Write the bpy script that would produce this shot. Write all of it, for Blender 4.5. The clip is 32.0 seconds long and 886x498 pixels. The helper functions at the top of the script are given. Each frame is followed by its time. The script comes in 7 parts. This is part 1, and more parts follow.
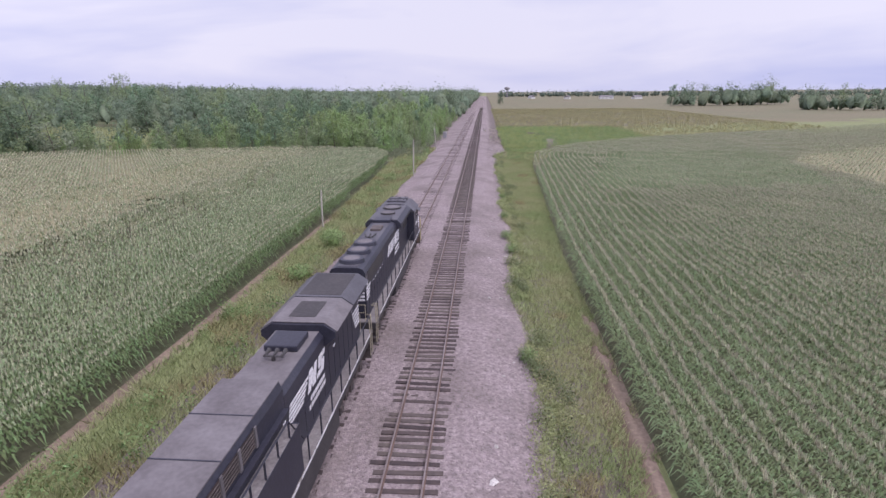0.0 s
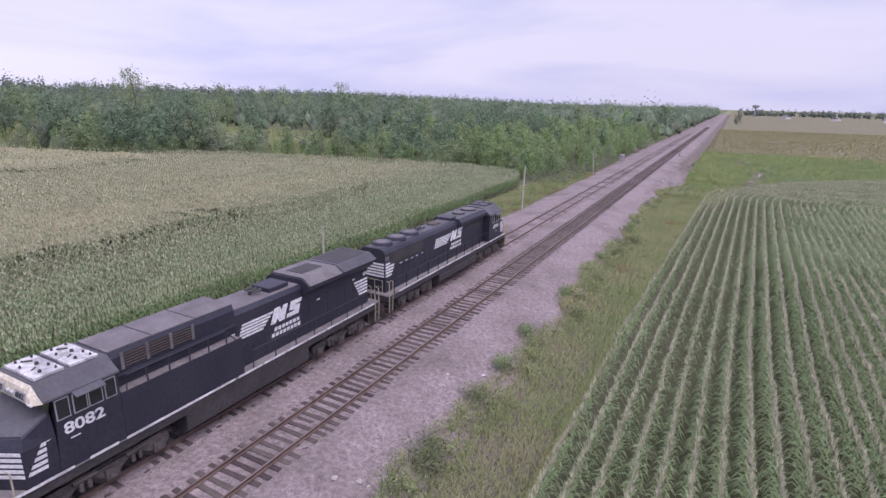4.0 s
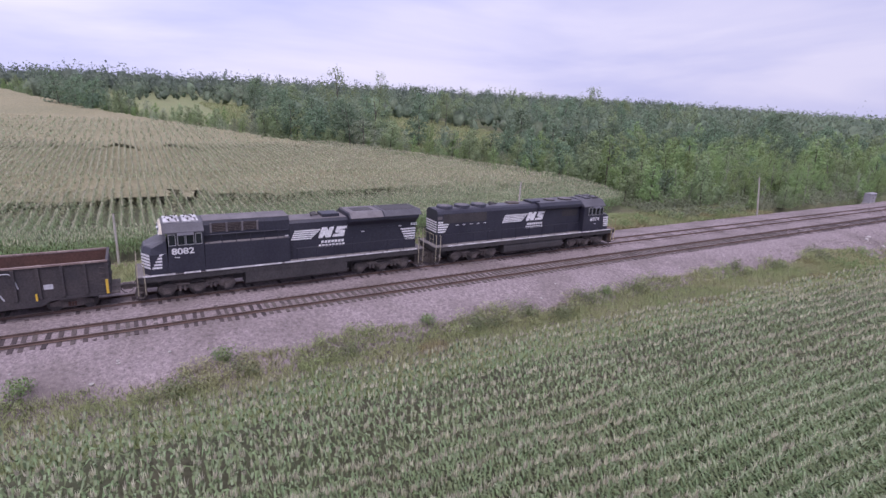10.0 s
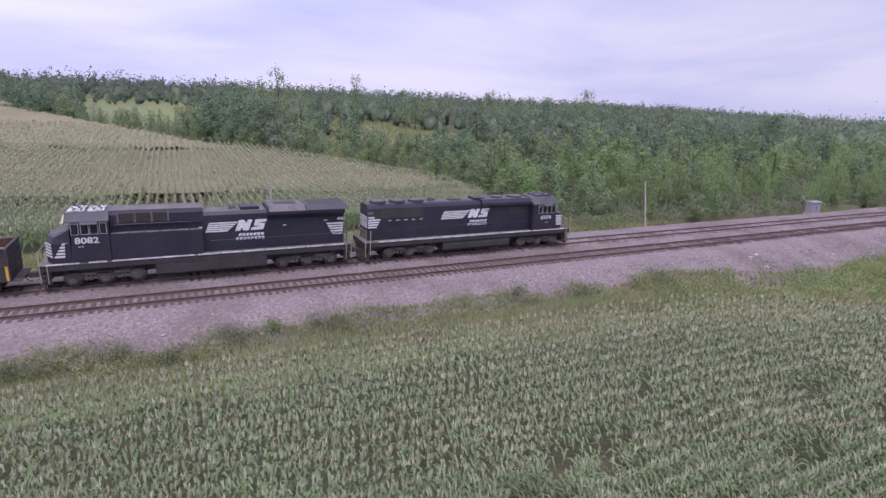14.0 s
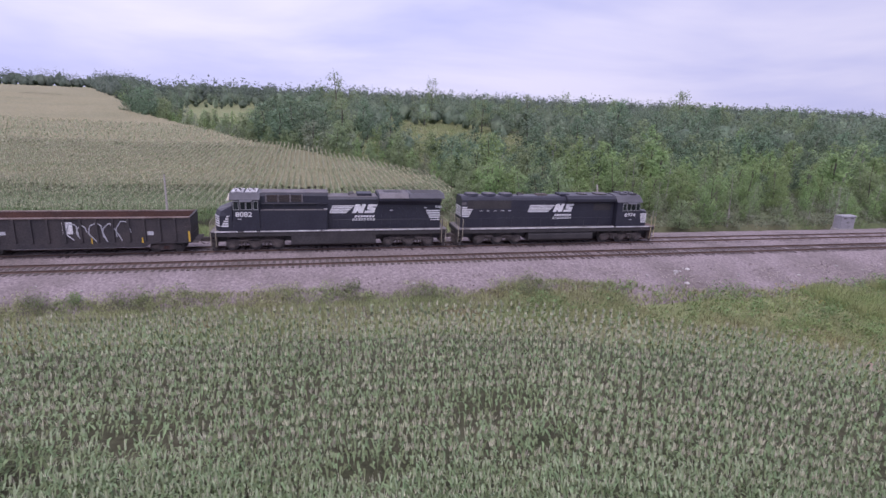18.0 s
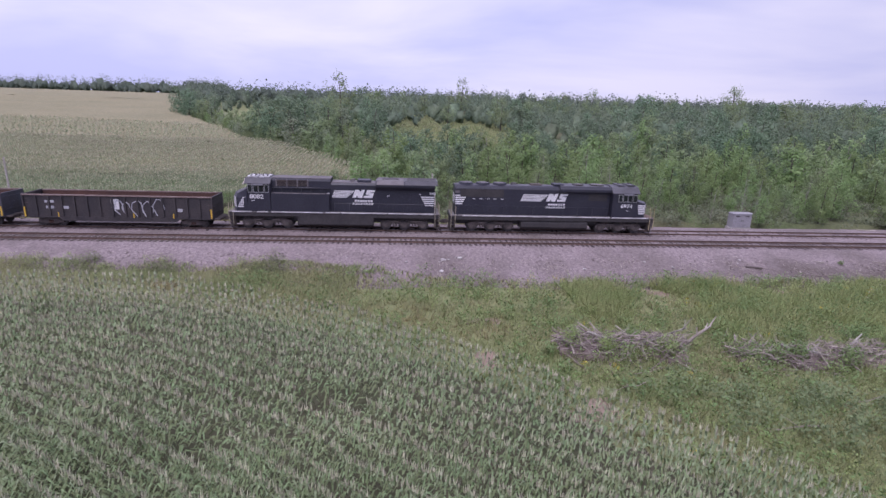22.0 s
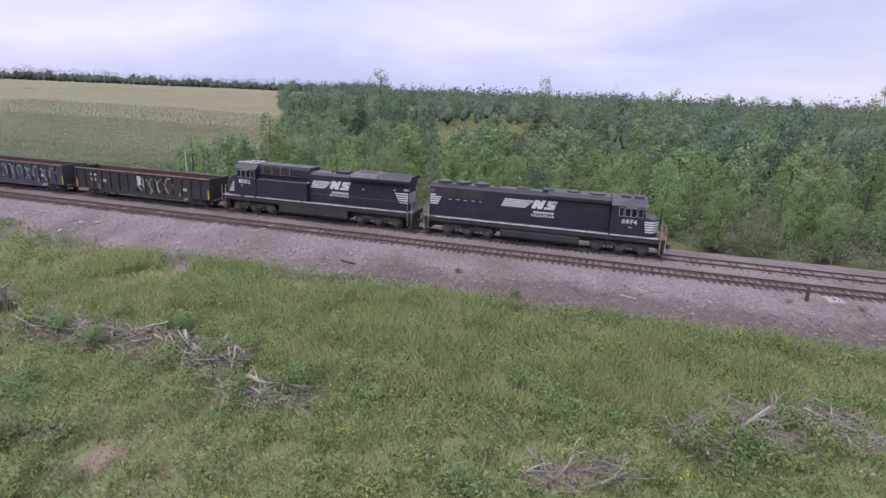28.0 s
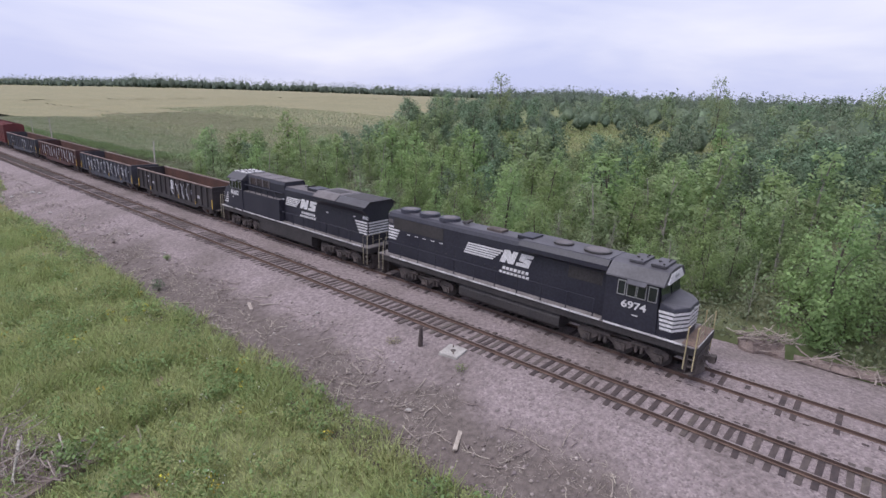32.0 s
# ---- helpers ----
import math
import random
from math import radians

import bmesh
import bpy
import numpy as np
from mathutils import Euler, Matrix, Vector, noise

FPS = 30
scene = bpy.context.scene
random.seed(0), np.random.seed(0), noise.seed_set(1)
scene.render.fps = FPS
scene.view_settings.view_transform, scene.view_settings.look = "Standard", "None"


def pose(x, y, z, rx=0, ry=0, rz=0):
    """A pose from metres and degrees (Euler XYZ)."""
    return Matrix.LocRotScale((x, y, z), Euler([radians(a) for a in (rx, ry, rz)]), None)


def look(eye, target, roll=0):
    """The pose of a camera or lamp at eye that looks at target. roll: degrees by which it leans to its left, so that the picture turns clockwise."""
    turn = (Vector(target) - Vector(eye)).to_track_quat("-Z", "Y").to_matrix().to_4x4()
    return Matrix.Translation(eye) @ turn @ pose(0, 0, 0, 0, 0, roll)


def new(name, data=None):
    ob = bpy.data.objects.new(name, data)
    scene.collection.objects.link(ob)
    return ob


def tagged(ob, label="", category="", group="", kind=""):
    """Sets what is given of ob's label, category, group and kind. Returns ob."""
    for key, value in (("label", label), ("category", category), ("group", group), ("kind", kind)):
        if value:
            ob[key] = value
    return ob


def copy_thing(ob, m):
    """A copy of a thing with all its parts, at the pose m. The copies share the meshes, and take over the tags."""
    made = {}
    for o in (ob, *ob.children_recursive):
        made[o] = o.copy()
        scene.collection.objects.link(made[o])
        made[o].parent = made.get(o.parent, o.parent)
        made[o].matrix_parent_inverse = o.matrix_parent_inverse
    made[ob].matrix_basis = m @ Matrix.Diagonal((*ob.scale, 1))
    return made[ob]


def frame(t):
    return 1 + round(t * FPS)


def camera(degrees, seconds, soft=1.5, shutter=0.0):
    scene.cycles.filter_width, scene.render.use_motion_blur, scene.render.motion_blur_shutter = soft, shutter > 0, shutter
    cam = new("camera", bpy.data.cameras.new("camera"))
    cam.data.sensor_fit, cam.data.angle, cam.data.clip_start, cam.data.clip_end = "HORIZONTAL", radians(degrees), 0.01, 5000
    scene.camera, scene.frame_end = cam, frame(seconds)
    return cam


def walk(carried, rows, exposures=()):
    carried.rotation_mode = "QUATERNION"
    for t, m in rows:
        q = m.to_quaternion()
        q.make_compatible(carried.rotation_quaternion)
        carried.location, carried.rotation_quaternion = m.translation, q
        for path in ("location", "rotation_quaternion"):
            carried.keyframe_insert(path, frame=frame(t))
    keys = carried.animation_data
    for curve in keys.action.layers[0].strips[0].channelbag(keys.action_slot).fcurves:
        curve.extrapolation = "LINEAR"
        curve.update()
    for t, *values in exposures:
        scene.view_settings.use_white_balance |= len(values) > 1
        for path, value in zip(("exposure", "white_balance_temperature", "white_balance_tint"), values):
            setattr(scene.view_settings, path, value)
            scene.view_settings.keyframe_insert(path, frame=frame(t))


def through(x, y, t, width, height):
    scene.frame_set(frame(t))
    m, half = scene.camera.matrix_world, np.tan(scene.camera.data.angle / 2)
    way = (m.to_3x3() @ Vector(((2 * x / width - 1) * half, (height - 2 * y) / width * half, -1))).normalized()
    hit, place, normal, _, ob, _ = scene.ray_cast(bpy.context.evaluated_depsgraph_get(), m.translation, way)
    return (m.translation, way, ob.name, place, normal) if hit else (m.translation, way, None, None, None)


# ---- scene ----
# ---- camera and its flight ----
cam = camera(79.59, 32.0)


def aim(x, y, z, yaw, pitch, roll):
    """Camera pose from place, heading (0 looks along the track, 90 across it), tilt and roll."""
    a, b = radians(yaw), radians(pitch)
    way = Vector((-math.sin(a) * math.cos(b), math.cos(a) * math.cos(b), math.sin(b)))
    return look(Vector((x, y, z)), Vector((x, y, z)) + way * 40.0, roll)


FLIGHT = [
    (0.0, 7.18, -46.26, 13.54, 4.48, -16.53, -0.50), (0.5, 7.68, -44.18, 13.61, 6.85, -16.53, -0.39),
    (1.0, 8.61, -41.85, 13.68, 9.75, -16.43, -0.02), (1.5, 9.85, -39.20, 13.72, 13.62, -16.34, 0.20),
    (2.0, 11.33, -36.26, 13.74, 18.98, -16.25, 0.66), (2.5, 13.23, -33.33, 13.79, 22.15, -16.12, 0.94),
    (3.0, 15.31, -30.44, 13.81, 24.07, -15.86, 1.03), (3.5, 17.36, -27.75, 13.83, 26.09, -15.66, 1.07),
    (5.5, 25.54, -17.04, 13.41, 30.20, -14.81, 1.67), (6.0, 27.76, -14.59, 13.46, 31.29, -14.72, 1.88),
    (6.5, 29.94, -12.09, 13.37, 32.28, -14.67, 1.86), (7.0, 32.13, -9.41, 13.36, 33.18, -14.59, 1.70),
    (7.5, 34.04, -6.41, 13.52, 36.02, -14.80, 1.64), (8.0, 35.37, -2.98, 13.52, 41.14, -14.95, 1.99),
    (8.5, 36.34, 0.64, 13.47, 46.53, -15.12, 2.21), (9.0, 37.10, 4.29, 13.44, 51.26, -15.30, 2.40),
    (9.5, 37.54, 7.85, 13.39, 55.51, -15.47, 2.75), (10.0, 37.70, 11.25, 13.31, 59.30, -15.66, 2.99),
    (10.5, 37.39, 14.98, 13.24, 60.57, -15.60, 2.71), (11.0, 37.05, 18.65, 13.13, 60.50, -15.49, 2.63),
    (11.5, 37.06, 22.30, 12.98, 60.66, -15.38, 2.66), (12.0, 37.46, 25.88, 12.83, 61.06, -15.28, 2.69),
    (12.5, 38.09, 29.30, 12.68, 60.88, -15.16, 2.63), (13.0, 38.89, 32.52, 12.59, 60.54, -15.07, 2.60),
    (13.5, 39.80, 35.54, 12.53, 60.80, -15.01, 2.57), (14.0, 40.82, 38.34, 12.54, 62.93, -15.05, 2.72),
    (14.5, 41.84, 40.90, 12.59, 65.21, -15.10, 2.79), (15.0, 42.93, 43.28, 12.63, 66.65, -15.11, 2.86),
    (15.5, 43.94, 45.59, 12.67, 68.64, -15.19, 2.90), (17.5, 46.77, 55.02, 12.66, 75.04, -15.14, 2.58),
    (18.0, 47.31, 57.97, 12.62, 75.57, -15.10, 2.46), (18.5, 47.87, 60.97, 12.56, 76.37, -15.07, 2.37),
    (19.0, 48.56, 64.05, 12.53, 77.83, -15.14, 2.30), (19.5, 49.26, 67.28, 12.46, 79.19, -15.15, 2.29),
    (20.0, 49.86, 70.70, 12.36, 80.73, -15.15, 2.22), (20.5, 50.74, 74.30, 12.35, 82.30, -15.21, 2.18),
    (21.0, 51.32, 77.71, 12.19, 83.29, -15.21, 2.52), (21.5, 52.01, 81.52, 12.16, 84.24, -15.15, 2.07),
    (22.0, 52.45, 85.39, 12.14, 85.25, -15.17, 1.87), (22.5, 52.80, 88.92, 12.10, 85.53, -15.04, 1.80),
    (23.0, 53.17, 92.64, 12.03, 85.43, -14.97, 1.78), (23.5, 53.41, 96.30, 12.00, 85.43, -14.83, 1.80),
    (24.0, 53.57, 99.92, 12.00, 85.40, -14.79, 1.78), (24.5, 53.77, 103.60, 11.83, 85.32, -14.63, 1.72),
    (25.0, 53.91, 107.53, 11.76, 85.21, -14.68, 1.75), (25.5, 53.77, 111.73, 11.67, 85.36, -14.69, 1.61),
    (27.5, 48.70, 129.34, 11.57, 98.76, -15.08, 2.46), (28.0, 46.70, 133.68, 11.70, 104.65, -15.50, 2.76),
    (28.5, 44.37, 137.96, 11.78, 110.58, -15.75, 2.83), (29.0, 41.82, 142.21, 11.87, 116.48, -16.03, 2.94),
    (29.5, 39.27, 146.12, 11.91, 121.47, -16.20, 2.93), (30.0, 36.45, 150.09, 11.95, 126.32, -16.28, 2.95),
    (30.5, 33.66, 154.04, 11.95, 129.17, -16.16, 2.77), (31.0, 30.87, 157.96, 12.05, 129.13, -16.03, 2.76),
    (31.5, 28.12, 162.14, 12.02, 129.24, -15.89, 2.71), (32.0, 25.77, 165.86, 12.00, 129.34, -15.72, 2.56)]
walk(cam, [(r[0], aim(*r[1:])) for r in FLIGHT],
     exposures=[(0.0, 0.38, 6350, 19), (3.0, 0.36, 6250, 23), (6.0, 0.3, 6150, 26), (14.0, 0.2, 6120, 26), (21.0, 0.16, 6080, 26), (25.0, 0.17, 6100, 25), (28.0, 0.18, 6250, 17), (32.0, 0.18, 6400, 12)])

# metres that the train has gone, from the clip's start
TRAVEL = [
    (0.0, 0.82), (0.5, 3.61), (1.0, 6.43), (1.5, 9.25), (2.0, 12.10), (2.5, 14.89), (3.0, 17.65),
    (3.5, 20.34), (5.5, 30.87), (6.0, 33.40), (6.5, 35.91), (7.0, 38.44), (7.5, 41.01), (8.0, 43.53),
    (8.5, 45.95), (9.0, 48.36), (9.5, 50.82), (10.0, 53.25), (10.5, 55.75), (11.0, 58.22), (11.5, 60.63),
    (12.0, 63.03), (12.5, 65.42), (13.0, 67.83), (13.5, 70.25), (14.0, 72.67), (14.5, 75.10), (15.0, 77.53),
    (15.5, 79.98), (17.5, 89.85), (18.0, 92.33), (18.5, 94.76), (19.0, 97.15), (19.5, 99.51), (20.0, 101.87),
    (20.5, 104.25), (21.0, 106.54), (21.5, 109.01), (22.0, 111.51), (22.5, 113.84), (23.0, 116.20), (23.5, 118.58),
    (24.0, 120.97), (24.5, 123.37), (25.0, 125.80), (25.5, 128.26), (27.5, 138.63), (28.0, 141.12), (28.5, 143.60),
    (29.0, 146.13), (29.5, 148.63), (30.0, 151.16), (30.5, 153.74), (31.0, 156.37), (31.5, 159.00), (32.0, 161.51)]

# ---- sky, sun ----
world = bpy.data.worlds.new("overcast_sky")
scene.world = world
world.use_nodes = True
wn, wl = world.node_tree.nodes, world.node_tree.links
wn.clear()
w_out = wn.new("ShaderNodeOutputWorld")
w_bg = wn.new("ShaderNodeBackground")
w_sky = wn.new("ShaderNodeTexSky")
w_sky.sky_type, w_sky.sun_disc = "NISHITA", False
w_sky.sun_elevation, w_sky.sun_rotation = radians(48), radians(200)
w_sky.air_density, w_sky.dust_density = 1.0, 3.0
w_co = wn.new("ShaderNodeTexCoord")
w_map = wn.new("ShaderNodeMapping")
w_map.inputs["Scale"].default_value = (1.0, 1.0, 5.0)
w_noise = wn.new("ShaderNodeTexNoise")
w_noise.inputs["Scale"].default_value, w_noise.inputs["Detail"].default_value = 1.6, 5.0
w_noise.inputs["Distortion"].default_value = 0.4
w_ramp = wn.new("ShaderNodeValToRGB")
w_ramp.color_ramp.elements[0].position, w_ramp.color_ramp.elements[0].color = 0.36, (0.52, 0.56, 0.81, 1)
w_ramp.color_ramp.elements[1].position, w_ramp.color_ramp.elements[1].color = 0.62, (0.77, 0.775, 0.90, 1)
w_mul = wn.new("ShaderNodeMix")
w_mul.data_type = "RGBA"
w_mul.inputs[0].default_value = 0.93
w_str = wn.new("ShaderNodeVectorMath")
w_str.operation = "SCALE"
w_str.inputs["Scale"].default_value = 0.1
wl.new(w_co.outputs["Generated"], w_map.inputs["Vector"])
wl.new(w_map.outputs["Vector"], w_noise.inputs["Vector"])
wl.new(w_noise.outputs["Fac"], w_ramp.inputs["Fac"])
wl.new(w_sky.outputs["Color"], w_str.inputs[0])
wl.new(w_str.outputs["Vector"], w_mul.inputs[6])
wl.new(w_ramp.outputs["Color"], w_mul.inputs[7])
w_sep = wn.new("ShaderNodeSeparateXYZ")
w_dim = wn.new("ShaderNodeMapRange")  # thicker cloud over the far end of the line
w_dim.inputs["From Min"].default_value, w_dim.inputs["From Max"].default_value = 0.1, 1.0
w_dim.inputs["To Min"].default_value, w_dim.inputs["To Max"].default_value = 1.02, 0.8
w_scl = wn.new("ShaderNodeVectorMath")
w_scl.operation = "SCALE"
wl.new(w_co.outputs["Generated"], w_sep.inputs["Vector"])
wl.new(w_sep.outputs["Y"], w_dim.inputs["Value"])
wl.new(w_mul.outputs[2], w_scl.inputs[0])
wl.new(w_dim.outputs["Result"], w_scl.inputs["Scale"])
wl.new(w_scl.outputs["Vector"], w_bg.inputs["Color"])
w_bg.inputs["Strength"].default_value = 1.0
wl.new(w_bg.outputs["Background"], w_out.inputs["Surface"])

sun = new("sun", bpy.data.lights.new("sun", "SUN"))
sun.data.energy, sun.data.angle, sun.data.color = 2.2, radians(45), (1.0, 0.96, 0.92)
sun.matrix_world = look((0, 0, 60), (-24, 14, 0))


# ---- materials ----
def mat(name, col, col2=None, rough=0.85, metal=0.0, scale=0.6, fine=25.0, bump=0.3, island=0.0, each=0.0, contrast=0.5, world_space=False, spec=0.3, dist=0.02, grain=0.28):
    """A surface: two colours mixed by a broad noise, a fine grain over it, relief, and a change from piece to piece."""
    m = bpy.data.materials.new(name)
    m.use_nodes = True
    n, l = m.node_tree.nodes, m.node_tree.links
    b = n["Principled BSDF"]
    b.inputs["Roughness"].default_value, b.inputs["Metallic"].default_value = rough, metal
    b.inputs["Specular IOR Level"].default_value = spec
    col2 = col2 or tuple(c * 0.7 for c in col)
    if world_space:
        co = n.new("ShaderNodeNewGeometry").outputs["Position"]
    else:
        co = n.new("ShaderNodeTexCoord").outputs["Object"]
    big = n.new("ShaderNodeTexNoise")
    big.inputs["Scale"].default_value, big.inputs["Detail"].default_value = scale, 4.0
    l.new(co, big.inputs["Vector"])
    ramp = n.new("ShaderNodeValToRGB")
    ramp.color_ramp.elements[0].position, ramp.color_ramp.elements[1].position = 0.5 - contrast * 0.4, 0.5 + contrast * 0.4
    ramp.color_ramp.elements[0].color, ramp.color_ramp.elements[1].color = (*col2, 1), (*col, 1)
    l.new(big.outputs["Fac"], ramp.inputs["Fac"])
    small = n.new("ShaderNodeTexNoise")
    small.inputs["Scale"].default_value, small.inputs["Detail"].default_value = fine, 3.0
    l.new(co, small.inputs["Vector"])
    hsv = n.new("ShaderNodeHueSaturation")
    l.new(ramp.outputs["Color"], hsv.inputs["Color"])
    val = n.new("ShaderNodeMapRange")
    val.inputs["From Min"].default_value, val.inputs["From Max"].default_value = 0.25, 0.75
    val.inputs["To Min"].default_value, val.inputs["To Max"].default_value = 1 - grain, 1 + grain
    l.new(small.outputs["Fac"], val.inputs["Value"])
    value = val.outputs["Result"]
    for amount, socket in ((island, ("ShaderNodeNewGeometry", "Random Per Island")), (each, ("ShaderNodeObjectInfo", "Random"))):
        if not amount:
            continue
        r = n.new(socket[0]).outputs[socket[1]]
        mr = n.new("ShaderNodeMapRange")
        mr.inputs["To Min"].default_value, mr.inputs["To Max"].default_value = 1 - amount, 1 + amount
        l.new(r, mr.inputs["Value"])
        mm = n.new("ShaderNodeMath")
        mm.operation = "MULTIPLY"
        l.new(value, mm.inputs[0])
        l.new(mr.outputs["Result"], mm.inputs[1])
        value = mm.outputs["Value"]
        hu = n.new("ShaderNodeMapRange")
        hu.inputs["To Min"].default_value, hu.inputs["To Max"].default_value = 0.5 - amount * 0.1, 0.5 + amount * 0.1
        l.new(r, hu.inputs["Value"])
        l.new(hu.outputs["Result"], hsv.inputs["Hue"])
    l.new(value, hsv.inputs["Value"])
    l.new(hsv.outputs["Color"], b.inputs["Base Color"])
    if bump:
        bp = n.new("ShaderNodeBump")
        bp.inputs["Strength"].default_value, bp.inputs["Distance"].default_value = bump, dist
        l.new(small.outputs["Fac"], bp.inputs["Height"])
        l.new(bp.outputs["Normal"], b.inputs["Normal"])
    return m


def leafy(name, col, col2, island=0.35, each=0.2, through=0.42, scale=0.35, fine=6.0, bump=0.0):
    """Leaves: two greens by place, another shade leaf by leaf, and some light through them."""
    m = mat(name, col, col2, rough=0.6, scale=scale, fine=fine, bump=bump, dist=0.25, island=island, each=each, spec=0.25)
    n, l = m.node_tree.nodes, m.node_tree.links
    b, out = n["Principled BSDF"], n["Material Output"]
    tr = n.new("ShaderNodeBsdfTranslucent")
    hs = next(k for k in n if k.type == "HUE_SAT")
    l.new(hs.outputs["Color"], tr.inputs["Color"])
    mx = n.new("ShaderNodeMixShader")
    mx.inputs["Fac"].default_value = through
    l.new(b.outputs["BSDF"], mx.inputs[1])
    l.new(tr.outputs["BSDF"], mx.inputs[2])
    l.new(mx.outputs["Shader"], out.inputs["Surface"])
    return m


def gravel(name, tones, dirt, size=9.0, dirt_from=8.5):
    """Crushed stone: cells of several tones with gaps, dirtier patches and a dirty foot of the bank."""
    m = bpy.data.materials.new(name)
    m.use_nodes = True
    n, l = m.node_tree.nodes, m.node_tree.links
    b = n["Principled BSDF"]
    b.inputs["Roughness"].default_value, b.inputs["Specular IOR Level"].default_value = 0.9, 0.2
    pos = n.new("ShaderNodeNewGeometry").outputs["Position"]
    cell = n.new("ShaderNodeTexVoronoi")
    cell.inputs["Scale"].default_value = size
    l.new(pos, cell.inputs["Vector"])
    sep = n.new("ShaderNodeSeparateColor")
    l.new(cell.outputs["Color"], sep.inputs["Color"])
    ramp = n.new("ShaderNodeValToRGB")
    r = ramp.color_ramp
    r.elements[0].color, r.elements[1].color = (*tones[0], 1), (*tones[-1], 1)
    for i, t in enumerate(tones[1:-1]):
        e = r.elements.new((i + 1) / (len(tones) - 1))
        e.color = (*t, 1)
    l.new(sep.outputs["Red"], ramp.inputs["Fac"])
    big = n.new("ShaderNodeTexNoise")
    big.inputs["Scale"].default_value, big.inputs["Detail"].default_value = 0.22, 6.0
    l.new(pos, big.inputs["Vector"])
    xyz = n.new("ShaderNodeSeparateXYZ")
    l.new(pos, xyz.inputs["Vector"])
    foot = n.new("ShaderNodeMapRange")
    foot.inputs["From Min"].default_value, foot.inputs["From Max"].default_value = dirt_from, dirt_from + 2.0
    l.new(xyz.outputs["X"], foot.inputs["Value"])
    along = n.new("ShaderNodeMapRange")
    along.inputs["From Min"].default_value, along.inputs["From Max"].default_value = 104.0, 126.0
    l.new(xyz.outputs["Y"], along.inputs["Value"])
    both = n.new("ShaderNodeMath")
    both.operation = "MULTIPLY"
    l.new(foot.outputs["Result"], both.inputs[0])
    l.new(along.outputs["Result"], both.inputs[1])
    add = n.new("ShaderNodeMath")
    add.operation = "MULTIPLY_ADD"
    add.inputs[1].default_value = 0.95
    l.new(both.outputs["Value"], add.inputs[0])
    pat = n.new("ShaderNodeMapRange")
    pat.inputs["From Min"].default_value, pat.inputs["From Max"].default_value = 0.42, 0.8
    l.new(big.outputs["Fac"], pat.inputs["Value"])
    l.new(pat.outputs["Result"], add.inputs[2])
    mix = n.new("ShaderNodeMix")
    mix.data_type = "RGBA"
    l.new(add.outputs["Value"], mix.inputs[0])
    l.new(ramp.outputs["Color"], mix.inputs[6])
    mix.inputs[7].default_value = (*dirt, 1)
    fine = n.new("ShaderNodeTexNoise")
    fine.inputs["Scale"].default_value, fine.inputs["Detail"].default_value = 4.0, 6.0
    l.new(pos, fine.inputs["Vector"])
    val = n.new("ShaderNodeMapRange")
    val.inputs["From Min"].default_value, val.inputs["From Max"].default_value = 0.3, 0.7
    val.inputs["To Min"].default_value, val.inputs["To Max"].default_value = 0.72, 1.22
    l.new(fine.outputs["Fac"], val.inputs["Value"])
    hsv = n.new("ShaderNodeHueSaturation")
    l.new(mix.outputs[2], hsv.inputs["Color"])
    l.new(val.outputs["Result"], hsv.inputs["Value"])
    l.new(hsv.outputs["Color"], b.inputs["Base Color"])
    bp = n.new("ShaderNodeBump")
    bp.inputs["Strength"].default_value, bp.inputs["Distance"].default_value = 0.9, 0.05
    bp.invert = True
    l.new(cell.outputs["Distance"], bp.inputs["Height"])
    l.new(bp.outputs["Normal"], b.inputs["Normal"])
    return m


